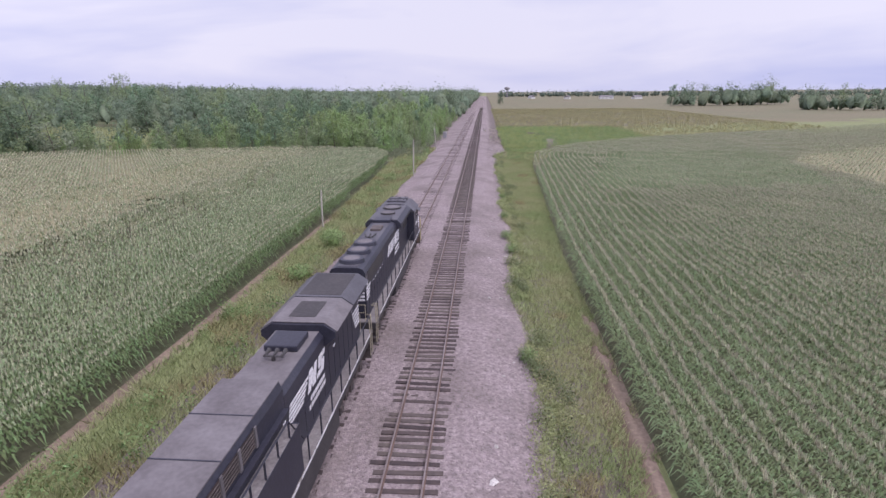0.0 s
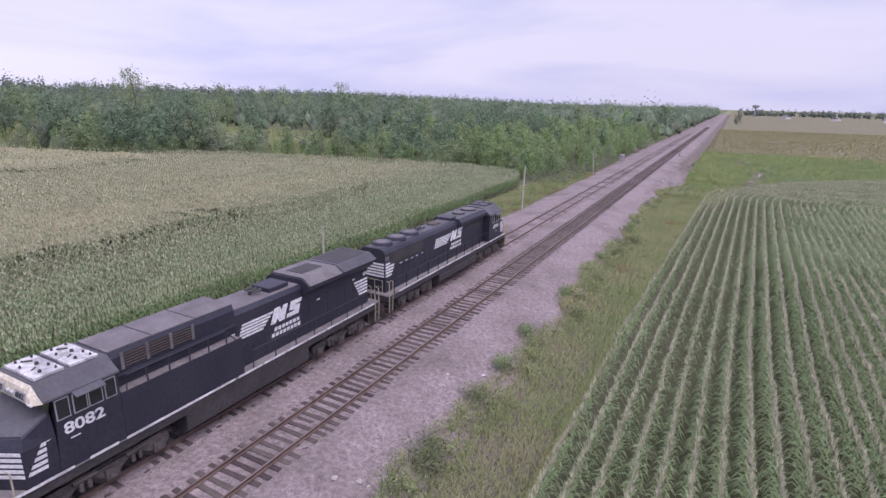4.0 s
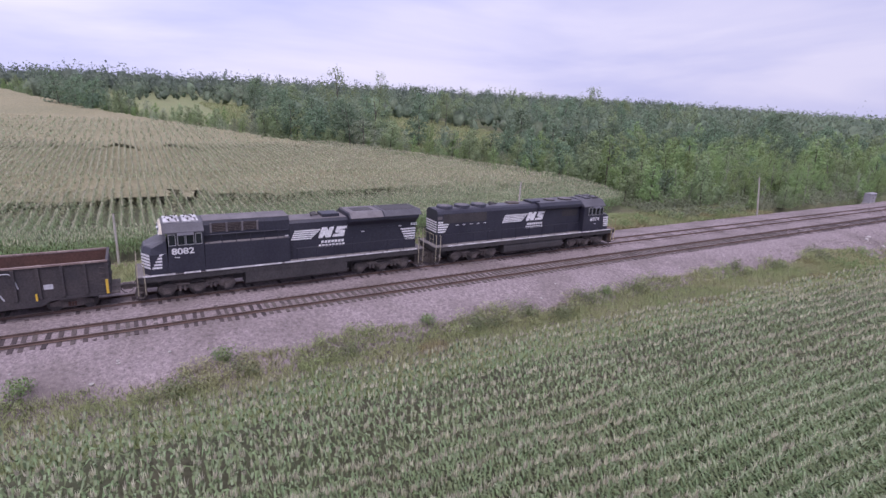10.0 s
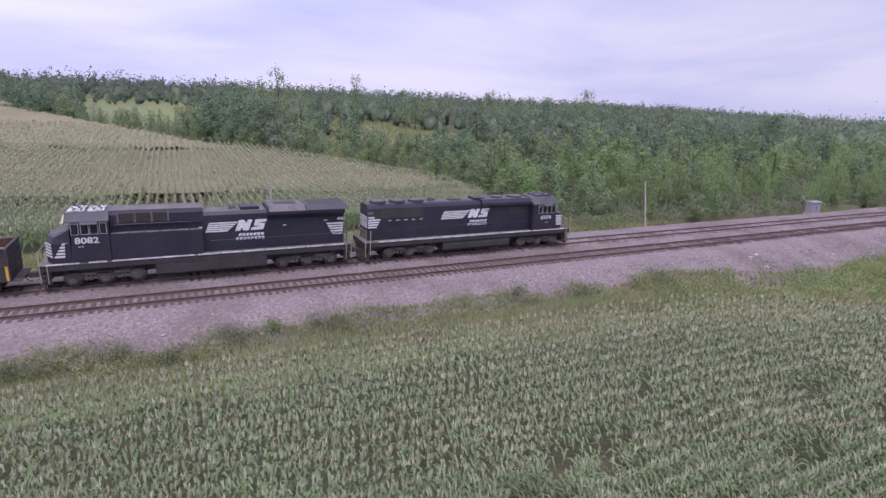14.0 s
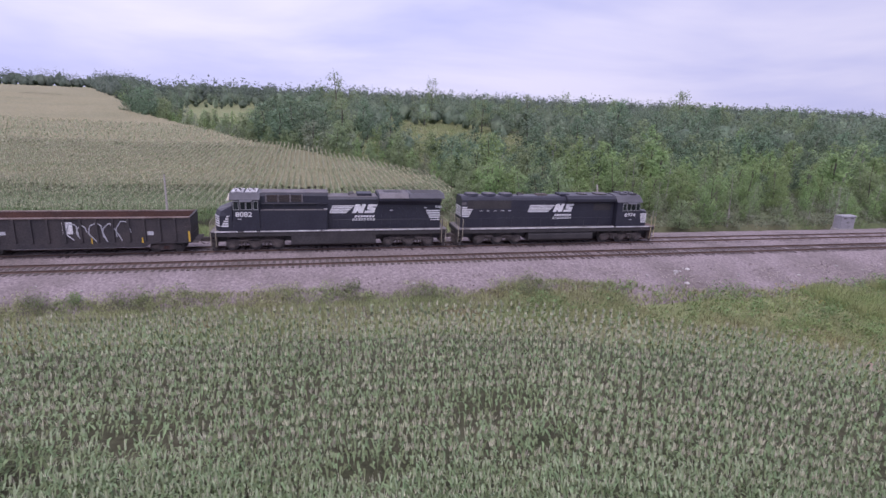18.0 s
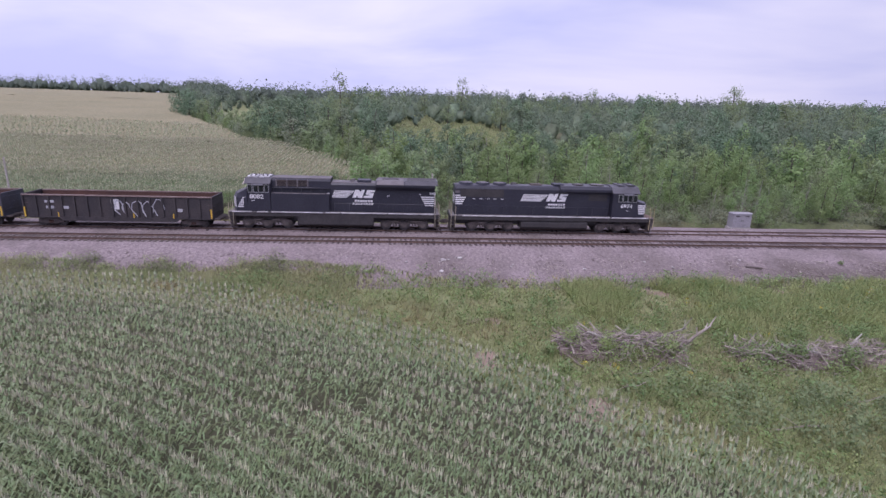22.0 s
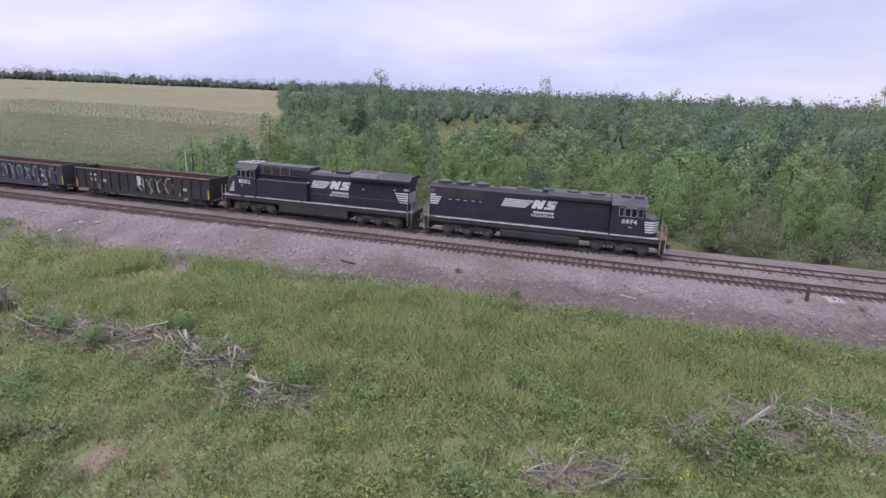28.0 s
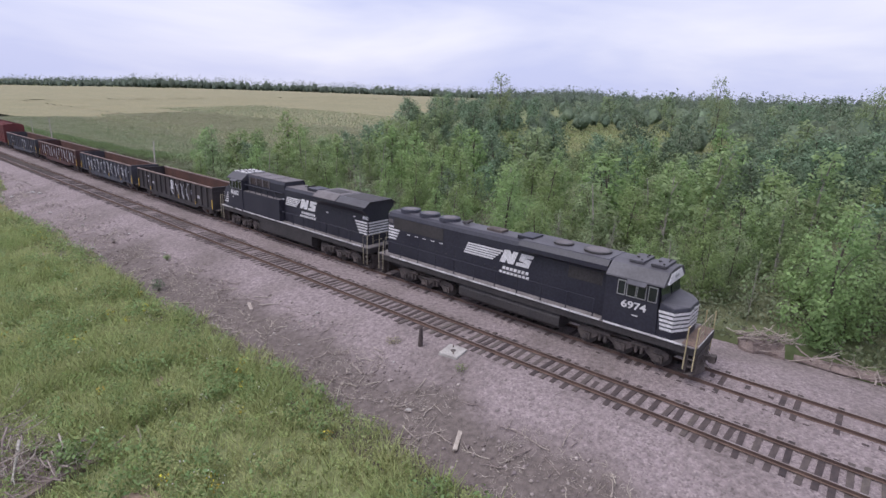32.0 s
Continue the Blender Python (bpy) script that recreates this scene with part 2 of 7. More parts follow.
M = dict(
    mulch=mat("rotten_wood_and_earth", (0.27, 0.215, 0.20), (0.13, 0.10, 0.095), scale=1.5, fine=12, bump=0.8, dist=0.06),
    soil=mat("bare_soil", (0.29, 0.215, 0.175), (0.20, 0.155, 0.12), scale=0.3, fine=5, world_space=True, bump=0.6, dist=0.05),
    meadow=mat("meadow_ground", (0.175, 0.205, 0.09), (0.205, 0.215, 0.105), scale=0.12, fine=3, world_space=True, bump=0.8, dist=0.1),
    dry=mat("dry_grassland", (0.18, 0.155, 0.10), (0.15, 0.15, 0.088), scale=0.02, fine=1.5, world_space=True, bump=0.8, dist=0.1),
    floor=mat("forest_floor", (0.105, 0.135, 0.06), (0.12, 0.115, 0.068), scale=0.1, fine=2, world_space=True),
    # field ground darkened: the shade between corn rows is put into its colour
    corn_shade=mat("shaded_corn_ground", (0.085, 0.095, 0.052), (0.10, 0.092, 0.06), scale=0.3, fine=4, world_space=True),
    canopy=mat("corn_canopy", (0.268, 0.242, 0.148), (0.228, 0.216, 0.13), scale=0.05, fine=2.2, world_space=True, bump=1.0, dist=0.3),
    ballast=gravel("crushed_stone", [(0.17, 0.14, 0.143), (0.265, 0.218, 0.225), (0.30, 0.25, 0.253), (0.235, 0.192, 0.203), (0.345, 0.292, 0.29)], (0.15, 0.125, 0.118), 13.0),
    tie=mat("weathered_tie", (0.105, 0.082, 0.078), (0.06, 0.048, 0.05), scale=2.5, fine=30, each=0.35, bump=0.5),
    rail=mat("rusty_rail", (0.17, 0.115, 0.095), (0.11, 0.075, 0.065), scale=1.2, fine=30, rough=0.7, metal=0.2),
    railtop=mat("worn_rail_head", (0.36, 0.31, 0.30), (0.26, 0.20, 0.18), scale=0.5, fine=20, rough=0.4, metal=0.7, bump=0.05),
    black=mat("black_loco_paint", (0.024, 0.024, 0.038), (0.036, 0.036, 0.051), scale=0.5, fine=8, rough=0.45, bump=0.03, spec=0.4),
    roof=mat("dusty_loco_roof", (0.105, 0.102, 0.118), (0.068, 0.065, 0.076), scale=0.7, fine=9, grain=0.16, rough=0.5, bump=0.05),
    grey=mat("faded_grey_paint", (0.172, 0.158, 0.168), (0.112, 0.10, 0.106), scale=0.9, fine=7, grain=0.15, rough=0.65, bump=0.05),
    deck=mat("dusty_walkway", (0.235, 0.215, 0.215), (0.15, 0.135, 0.138), scale=1.2, fine=9, rough=0.8, bump=0.1),
    rust_deck=mat("rusty_platform", (0.22, 0.155, 0.125), (0.12, 0.09, 0.08), scale=2.0, fine=12, rough=0.9, bump=0.2),
    cream=mat("cream_headlight_panel", (0.62, 0.57, 0.47), (0.47, 0.42, 0.34), scale=2.5, fine=9, rough=0.6, bump=0.0),
    worn_edge=mat("worn_rusty_edge", (0.27, 0.21, 0.195), (0.17, 0.12, 0.11), rough=0.8, scale=1.5, fine=12),
    resistor=mat("dark_resistor_grid", (0.055, 0.036, 0.036), (0.035, 0.028, 0.03), rough=0.7),
    under=mat("grimy_running_gear", (0.135, 0.112, 0.106), (0.065, 0.056, 0.056), scale=1.5, fine=12, rough=0.8, bump=0.3),
    tank=mat("grimy_tank", (0.062, 0.056, 0.058), (0.042, 0.039, 0.042), scale=0.7, fine=9, rough=0.6, bump=0.1),
    white=mat("white_lettering", (0.72, 0.71, 0.73), (0.6, 0.59, 0.61), scale=1.5, fine=10, rough=0.6, bump=0.0),
    sill=mat("scuffed_white_stripe", (0.72, 0.70, 0.72), (0.46, 0.44, 0.45), scale=1.1, fine=10, rough=0.7, bump=0.0, contrast=0.4),
    old_yellow=mat("faded_yellow_rail", (0.52, 0.45, 0.28), (0.36, 0.29, 0.16), rough=0.7, bump=0.0),
    yellow=mat("safety_yellow", (0.65, 0.42, 0.05), (0.5, 0.33, 0.06), rough=0.6, bump=0.0),
    shield=mat("scuffed_white_shield", (0.56, 0.55, 0.57), (0.30, 0.29, 0.31), scale=2.5, fine=9, rough=0.6, contrast=0.35),
    handrail=mat("dull_handrail", (0.43, 0.385, 0.29), (0.27, 0.24, 0.18), rough=0.7, bump=0.0),
    glass=mat("dark_window_glass", (0.025, 0.028, 0.035), (0.018, 0.02, 0.025), rough=0.08, bump=0.0, spec=0.6),
    silver=mat("aluminium_frame", (0.55, 0.55, 0.58), (0.42, 0.42, 0.45), rough=0.4, metal=0.6, bump=0.0),
    gondola=mat("grimy_black_gondola", (0.042, 0.039, 0.044), (0.068, 0.058, 0.06), scale=0.8, fine=9, rough=0.7, bump=0.1),
    gondola_blue=mat("faded_blue_gondola", (0.085, 0.09, 0.115), (0.06, 0.055, 0.062), scale=0.8, fine=9, rough=0.7, bump=0.1),
    gondola_brown=mat("brown_gondola", (0.115, 0.06, 0.06), (0.075, 0.045, 0.045), scale=0.8, fine=9, rough=0.75, bump=0.1),
    rust=mat("rusted_interior", (0.125, 0.065, 0.052), (0.08, 0.048, 0.042), scale=0.6, fine=8, rough=0.9, bump=0.3),
    boxcar=mat("oxide_red_boxcar", (0.17, 0.045, 0.045), (0.10, 0.035, 0.037), scale=0.5, fine=9, rough=0.7, bump=0.05),
    graffiti=mat("white_graffiti", (0.55, 0.55, 0.58), (0.32, 0.32, 0.36), scale=2, fine=10, rough=0.7, bump=0.0),
    steel=mat("dark_steel", (0.10, 0.095, 0.095), (0.06, 0.055, 0.055), rough=0.5, metal=0.5, bump=0.05),
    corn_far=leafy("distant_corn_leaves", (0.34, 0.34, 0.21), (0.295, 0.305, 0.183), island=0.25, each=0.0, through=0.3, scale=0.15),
    corn_edge=leafy("field_edge_corn_leaves", (0.18, 0.25, 0.11), (0.14, 0.20, 0.09), island=0.25, each=0.0, through=0.2, scale=0.15),
    # darker lower and paler flag leaves; the rows' light and shade is partly coloured in
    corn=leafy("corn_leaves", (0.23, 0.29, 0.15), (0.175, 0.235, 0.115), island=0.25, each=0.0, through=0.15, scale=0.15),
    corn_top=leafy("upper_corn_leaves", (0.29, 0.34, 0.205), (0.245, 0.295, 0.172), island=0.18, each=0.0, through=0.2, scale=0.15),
    tassel=mat("corn_tassels", (0.525, 0.50, 0.37), (0.455, 0.44, 0.325), scale=0.2, fine=4, island=0.3, bump=0.0, world_space=True),
    grass=leafy("tall_green_grass", (0.165, 0.245, 0.085), (0.25, 0.30, 0.115), island=0.4, each=0.0, scale=0.25),
    drygrass=leafy("dry_grass", (0.36, 0.315, 0.175), (0.28, 0.285, 0.14), island=0.35, each=0.0, scale=0.3),
    weed=leafy("broad_weeds", (0.175, 0.262, 0.107), (0.27, 0.36, 0.155), island=0.25, each=0.0, scale=0.45),
    goldenrod=mat("yellow_blossom", (0.45, 0.36, 0.06), (0.36, 0.32, 0.06), island=0.3, bump=0.0),
    leaf_a=leafy("poplar_leaves", (0.321, 0.428, 0.186), (0.246, 0.348, 0.150), through=0.5, island=0.1, each=0.13, fine=1.4, bump=0.15),
    leaf_b=leafy("willow_leaves", (0.300, 0.369, 0.203), (0.251, 0.326, 0.173), through=0.5, island=0.1, each=0.13, fine=1.4, bump=0.15),
    leaf_c=leafy("dark_oak_leaves", (0.184, 0.259, 0.161), (0.161, 0.230, 0.148), island=0.3, each=0.2, fine=1.5, bump=0.15),
    leaf_d=leafy("aspen_leaves", (0.337, 0.423, 0.210), (0.257, 0.348, 0.168), through=0.5, island=0.1, each=0.13, fine=1.4, bump=0.15),
    leaf_e=leafy("silvery_willow_leaves", (0.34, 0.38, 0.27), (0.27, 0.32, 0.22), through=0.5, island=0.25),
    verge_weed=leafy("olive_verge_weeds", (0.165, 0.205, 0.106), (0.25, 0.28, 0.146), island=0.22, each=0.0, scale=0.4),
    brushwood=leafy("drab_undergrowth", (0.25, 0.27, 0.185), (0.18, 0.215, 0.129), island=0.22, each=0.0, scale=0.3),
    herb=leafy("meadow_herb_leaves", (0.215, 0.325, 0.118), (0.37, 0.43, 0.185), island=0.22, each=0.0, scale=0.4),
    field_grass=leafy("meadow_blades", (0.27, 0.335, 0.140), (0.43, 0.41, 0.241), island=0.15, each=0.0, scale=0.24),
    lush=leafy("lush_green_blades", (0.275, 0.355, 0.138), (0.40, 0.43, 0.205), island=0.18, each=0.0, scale=0.36),
    fresh=leafy("soft_green_grass", (0.29, 0.36, 0.162), (0.41, 0.41, 0.230), island=0.15, each=0.0, scale=0.24),
    bark=mat("grey_bark", (0.155, 0.135, 0.115), (0.09, 0.08, 0.07), scale=2, fine=14, bump=0.5),
    birch=mat("pale_birch_bark", (0.40, 0.38, 0.34), (0.25, 0.235, 0.21), scale=2.5, fine=10, bump=0.2),
    rubble=mat("broken_stone_and_clods", (0.34, 0.29, 0.285), (0.16, 0.13, 0.125), scale=1.5, fine=10, island=0.4, world_space=True),
    dead=mat("bleached_dead_wood", (0.42, 0.365, 0.335), (0.215, 0.175, 0.16), scale=1.5, fine=14, each=0.35, bump=0.4),
    # dark green pulled towards blue-grey, so the colour itself carries the horizon's haze
    hillwood=leafy("dark_hazed_hill_woods_leaves", (0.175, 0.215, 0.165), (0.125, 0.165, 0.13), island=0.15, each=0.0, scale=0.06, fine=0.8, bump=0.2),
    # greyer, bluer green than the near leaves: distance haze put into the colour
    farwood=leafy("hazed_far_woods_leaves", (0.25, 0.31, 0.20), (0.145, 0.20, 0.145), island=0.2, each=0.0, scale=0.11, fine=0.8, bump=0.2),
    pole=mat("sun_bleached_pole", (0.50, 0.47, 0.43), (0.36, 0.33, 0.30), scale=1.0, fine=15, bump=0.3),
    cabinet=mat("pale_grey_steel", (0.31, 0.30, 0.32), (0.25, 0.24, 0.26), scale=1.0, fine=8, rough=0.5, bump=0.05),
    concrete=mat("weathered_concrete", (0.42, 0.40, 0.38), (0.30, 0.28, 0.27), scale=1.5, fine=20, bump=0.4),
    rock=mat("pale_rock", (0.50, 0.47, 0.46), (0.36, 0.33, 0.33), scale=2.0, fine=15, each=0.25, bump=0.4),
    wall=mat("white_siding", (0.70, 0.69, 0.68), (0.6, 0.6, 0.6), bump=0.0),
    shingle=mat("grey_roofing", (0.22, 0.21, 0.22), (0.16, 0.15, 0.16), bump=0.0),
)


# ---- helpers for shapes ----
class Shape:
    """Collects faces for one mesh."""

    def __init__(self):
        self.v, self.f = [], []

    def add(self, verts, faces):
        k = len(self.v)
        self.v += [tuple(p) for p in verts]
        self.f += [tuple(i + k for i in q) for q in faces]
        return self

    def box(self, x0, x1, y0, y1, z0, z1):
        return self.add([(x, y, z) for z in (z0, z1) for y in (y0, y1) for x in (x0, x1)],
                        [(0, 2, 3, 1), (4, 5, 7, 6), (0, 1, 5, 4), (2, 6, 7, 3), (0, 4, 6, 2), (1, 3, 7, 5)])

    def rings(self, rings, caps=True):
        """Skin over rings of equal count."""
        n, k = len(rings[0]), len(self.v)
        self.v += [tuple(p) for r in rings for p in r]
        for i in range(len(rings) - 1):
            for j in range(n):
                a, b = k + i * n + j, k + i * n + (j + 1) % n
                self.f.append((a, b, b + n, a + n))
        if caps:
            self.f.append(tuple(k + j for j in reversed(range(n))))
            self.f.append(tuple(k + (len(rings) - 1) * n + j for j in range(n)))
        return self

    def side(self, profile, x0, x1):
        """A side view (y, z) pulled across x."""
        return self.rings([[(x0, y, z) for y, z in profile], [(x1, y, z) for y, z in profile]])

    def front(self, profile, y0, y1):
        """A cross section (x, z) pulled along y."""
        return self.rings([[(x, y0, z) for x, z in profile], [(x, y1, z) for x, z in profile]])

    def tube(self, points, r, sides=6, taper=1.0):
        points = [Vector(p) for p in points]
        rings = []
        for i, p in enumerate(points):
            d = (points[min(i + 1, len(points) - 1)] - points[max(i - 1, 0)]).normalized()
            u = d.cross(Vector((0, 0, 1)) if abs(d.z) < 0.9 else Vector((1, 0, 0))).normalized()
            w = d.cross(u)
            q = r * (1 + (taper - 1) * i / max(len(points) - 1, 1))
            rings.append([p + u * q * math.cos(a) + w * q * math.sin(a) for a in [2 * math.pi * j / sides for j in range(sides)]])
        return self.rings(rings)

    def disc(self, c, r, h, axis="z", sides=16, r2=None):
        c, r2 = Vector(c), r if r2 is None else r2
        def ring(q, d):
            out = []
            for j in range(sides):
                a = 2 * math.pi * j / sides
                p = (q * math.cos(a), q * math.sin(a), d)
                out.append(c + Vector(p if axis == "z" else (p[2], p[0], p[1]) if axis == "x" else (p[1], p[2], p[0])))
            return out
        return self.rings([ring(r, 0), ring(r2, h)])

    def mesh(self, name, material, bevel=0.0, smooth=False):
        me = bpy.data.meshes.new(name)
        me.from_pydata(self.v, [], self.f)
        bm = bmesh.new()
        bm.from_mesh(me)
        bmesh.ops.recalc_face_normals(bm, faces=bm.faces)
        if bevel:
            bmesh.ops.bevel(bm, geom=[e for e in bm.edges if len(e.link_faces) == 2 and e.calc_face_angle(0) > 0.4], offset=bevel, segments=2, affect="EDGES", profile=0.6)
        bm.to_mesh(me)
        bm.free()
        if smooth:
            me.polygons.foreach_set("use_smooth", [True] * len(me.polygons))
        me.materials.append(material)
        return me


def part(name, shape, material, parent, label="", bevel=0.0, smooth=False):
    ob = new(name, shape.mesh(name, material, bevel, smooth))
    ob.parent = parent
    return tagged(ob, label)


def thing(name, label, category, group="", at=None):
    ob = tagged(new(name), label, category, group)
    if at is not None:
        ob.matrix_world = at
    return ob


def fast_mesh(name, verts, quads=None, tris=None, materials=(), index=None):
    """A mesh straight from arrays."""
    me = bpy.data.meshes.new(name)
    q = np.zeros((0, 4), int) if quads is None else np.asarray(quads, int)
    t = np.zeros((0, 3), int) if tris is None else np.asarray(tris, int)
    me.vertices.add(len(verts))
    me.vertices.foreach_set("co", np.asarray(verts, np.float32).ravel())
    loops = np.concatenate([q.ravel(), t.ravel()])
    me.loops.add(len(loops))
    me.loops.foreach_set("vertex_index", loops.astype(np.int32))
    starts = np.concatenate([np.arange(len(q)) * 4, len(q) * 4 + np.arange(len(t)) * 3])
    me.polygons.add(len(q) + len(t))
    me.polygons.foreach_set("loop_start", starts.astype(np.int32))
    for m in materials:
        me.materials.append(m)
    if index is not None:
        me.polygons.foreach_set("material_index", np.asarray(index, np.int32))
    me.update(calc_edges=True)
    return me


def inside(x, y, poly):
    """Which of the points lie in the polygon."""
    ok = np.zeros(np.shape(x), bool)
    for (x1, y1), (x2, y2) in zip(poly, poly[1:] + poly[:1]):
        if y1 == y2:
            continue
        ok ^= ((y1 > y) != (y2 > y)) & (x < (x2 - x1) * (y - y1) / (y2 - y1) + x1)
    return ok


def near_line(x, y, line):
    """Distance from points to a polyline."""
    best = np.full(np.shape(x), 1e9)
    for (x1, y1), (x2, y2) in zip(line, line[1:]):
        dx, dy = x2 - x1, y2 - y1
        k = np.clip(((x - x1) * dx + (y - y1) * dy) / (dx * dx + dy * dy), 0, 1)
        best = np.minimum(best, np.hypot(x - x1 - k * dx, y - y1 - k * dy))
    return best


RNG = np.random.RandomState(7)


def waves(x, y, size, seed=0):
    """Cheap smooth noise, about -1 to 1."""
    r = np.random.RandomState(100 + seed)
    out = 0
    for i in range(6):
        a, k, p = r.rand() * 6.28, (0.6 + r.rand() * 1.2) * 6.28 / size, r.rand() * 6.28
        out = out + np.sin((x * math.cos(a) + y * math.sin(a)) * k + p + 1.3 * np.sin((y * math.cos(a) - x * math.sin(a)) * k * 0.7 + p))
    return out / 3.5

# ---- the lie of the land ----
TRACK_B = 4.39  # the free track's centre; the train's is at 0


def land(x, y):
    """Height of the natural ground."""
    r = np.clip(-x - 50, 0, None)
    rise = 0.038 * np.minimum(r, 280) + 0.012 * np.clip(r - 280, 0, 700)
    side = np.clip((x + 6) / 15, 0, 1)
    return -0.9 - 0.5 * side + rise + 0.09 * waves(x, y, 14, 1) * np.clip((np.abs(x) - 8) / 6, 0, 1) + 0.5 * waves(x, y, 160, 2) * np.clip((np.abs(x) - 60) / 80, 0, 1)


def bank(x, y):
    """Height of the stone bed under the two tracks."""
    wide = np.clip((y - 75) / 15, 0, 1)
    top = np.full(np.shape(x), -0.215) + 0.0 * y
    top = np.where(np.abs(x) < 1.5, -0.165, top)
    out_r = -0.24 - 0.2 * np.clip(x - 6.7, 0, None) - 0.45 * np.clip(x - (9.7 + 2.8 * wide), 0, None)
    out_l = -0.22 - 0.16 * np.clip(-2.3 - x, 0, None) - 0.25 * np.clip(-5.6 - 1.6 * np.clip((y - 130) / 20, 0, 1) - x, 0, None)
    z = np.where(x > 6.5, out_r, np.where(x < -2.0, out_l, top))
    return z + 0.03 * waves(x, y, 3.6, 3) * (np.abs(x - 2.2) > 4.4) + 0.006 * waves(x, y, 0.9, 4)


FIELD_R = [(14.6, -60), (14.7, 2), (15.4, 20), (16.8, 58), (17.3, 69), (19.5, 75.5), (23.5, 82.5), (28.5, 89.5), (34, 95.5), (40, 101.5), (50, 110),
           (62, 117), (85, 130), (125, 152), (170, 178), (420, 250), (420, -60)]
FIELD_L = [(-11.1, -60), (-11.0, 12), (-11.7, 40), (-12.9, 66), (-16, 74), (-28, 79), (-42, 79), (-60, 70), (-80, 55.5), (-97, 41), (-126, 28.5), (-166, 3),
           (-390, -85), (-640, -170), (-640, -420), (-300, -620), (-160, -760), (-60, -700), (-20, -420)]
HEDGE = [(-20, -112), (-75, -48), (-110, -24), (-150, -6), (-185, 0)]
CLEARINGS = ([(-235, 8), (-178, 6), (-137, 26), (-113, 38), (-146, 50), (-195, 56), (-245, 42)], [(-138, 84), (-100, 82), (-86, 97), (-100, 116), (-150, 124), (-182, 112)])


def spread(a, b, step, far, growth=1.22):
    """Grid lines: even between a and b, wider and wider outside."""
    mid, lo, hi, s = list(np.arange(a, b + step / 2, step)), [], [], step
    while True:
        s *= growth
        if hi and hi[-1] > far:
            break
        hi.append((hi[-1] if hi else mid[-1]) + s)
        lo.append((lo[-1] if lo else mid[0]) - s)
    return np.array(lo[::-1] + mid + hi)


BARE = lambda x, y: waves(x, y, 10, 40) + 0.35 * waves(x, y, 2.6, 39) > 1.1

gx, gy = spread(-50, 60, 1.0, 4200), spread(-70, 190, 1.2, 4200)
gx = np.unique(np.concatenate([gx, np.arange(-13, 18, 0.25)]).round(3))
X, Y = np.meshgrid(gx, gy)
Z = land(X, Y)
under_bank = (X > -9) & (X < 14) & (Y > -300)
Z = np.where(under_bank, np.minimum(Z, bank(X, Y) - 0.12), Z)
nx, ny = len(gx), len(gy)
idx = np.arange(nx * ny).reshape(ny, nx)
quads = np.stack([idx[:-1, :-1], idx[:-1, 1:], idx[1:, 1:], idx[1:, :-1]], -1).reshape(-1, 4)
cx, cy = (X[:-1, :-1] + X[1:, 1:]).ravel() / 2, (Y[:-1, :-1] + Y[1:, 1:]).ravel() / 2
kind = np.zeros(len(cx), int)
kind[(cx > 12) & (cy > 175 + 0.25 * cx + 15 * waves(cx, cy, 60, 6))] = 1
kind[(cx > 14) & (cx < 62) & (cy > 90) & (cy < 172) & BARE(cx, cy)] = 4
kind[(cx < -6) & (cy > 70)] = 2
for ring in CLEARINGS:
    kind[inside(cx, cy, ring)] = 0
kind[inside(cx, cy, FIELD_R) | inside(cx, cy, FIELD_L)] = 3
kind[(near_line(cx, cy, [(14.1, -70), (14.2, -12)]) < 0.45) | (near_line(cx, cy, [(-10.75, -70), (-10.65, 10), (-11.0, 22)]) < 0.5)] = 4
ground = new("ground", fast_mesh("ground", np.stack([X, Y, Z], -1).reshape(-1, 3), quads, materials=[M["meadow"], M["dry"], M["floor"], M["corn_shade"], M["soil"]], index=kind))
ground.data.polygons.foreach_set("use_smooth", [True] * len(ground.data.polygons))
tagged(ground, "grassy farmland beside the railway, bare soil at the field edges", "ground", kind="structure")

bx = np.concatenate([np.arange(-9, 14.01, 0.3)])
by = np.concatenate([np.arange(-110, 260, 0.6), np.arange(260, 1500, 12.0)])
X, Y = np.meshgrid(bx, by)
Z = bank(X, Y) + RNG.normal(0, 0.005, X.shape)
nx, ny = len(bx), len(by)
idx = np.arange(nx * ny).reshape(ny, nx)
quads = np.stack([idx[:-1, :-1], idx[:-1, 1:], idx[1:, 1:], idx[1:, :-1]], -1).reshape(-1, 4)
ballast = new("ballast_bed", fast_mesh("ballast_bed", np.stack([X, Y, Z], -1).reshape(-1, 3), quads, materials=[M["ballast"]]))
ballast.data.polygons.foreach_set("use_smooth", [True] * len(ballast.data.polygons))
tagged(ballast, "pinkish grey crushed-stone bed under two railway tracks", "gravel", kind="structure")


# ---- tracks ----
def rail_shape(x, y0, y1):
    web = [(-0.07, -0.17), (0.07, -0.17), (0.07, -0.155), (0.012, -0.13), (0.012, -0.045), (0.037, -0.035), (0.037, -0.006), (-0.037, -0.006), (-0.037, -0.035), (-0.012, -0.045), (-0.012, -0.13), (-0.07, -0.155)]
    return Shape().front([(x + a, b) for a, b in web], y0, y1)


def railway(name, label, x0):
    track = tagged(new(name), label, "railway track", "the two tracks", "structure")
    for s in (-1, 1):
        r = part("rail", rail_shape(x0 + s * 0.7545, -110, 1480), M["rail"], track)
        part("rail_head", Shape().box(x0 + s * 0.7545 - 0.033, x0 + s * 0.7545 + 0.033, -110, 1480, -0.004, 0.0), M["railtop"], r, "worn shiny running surface")
    return track


track_a = railway("railway_track", "railway track with ties half buried in gravel, carrying the train", 0.0)
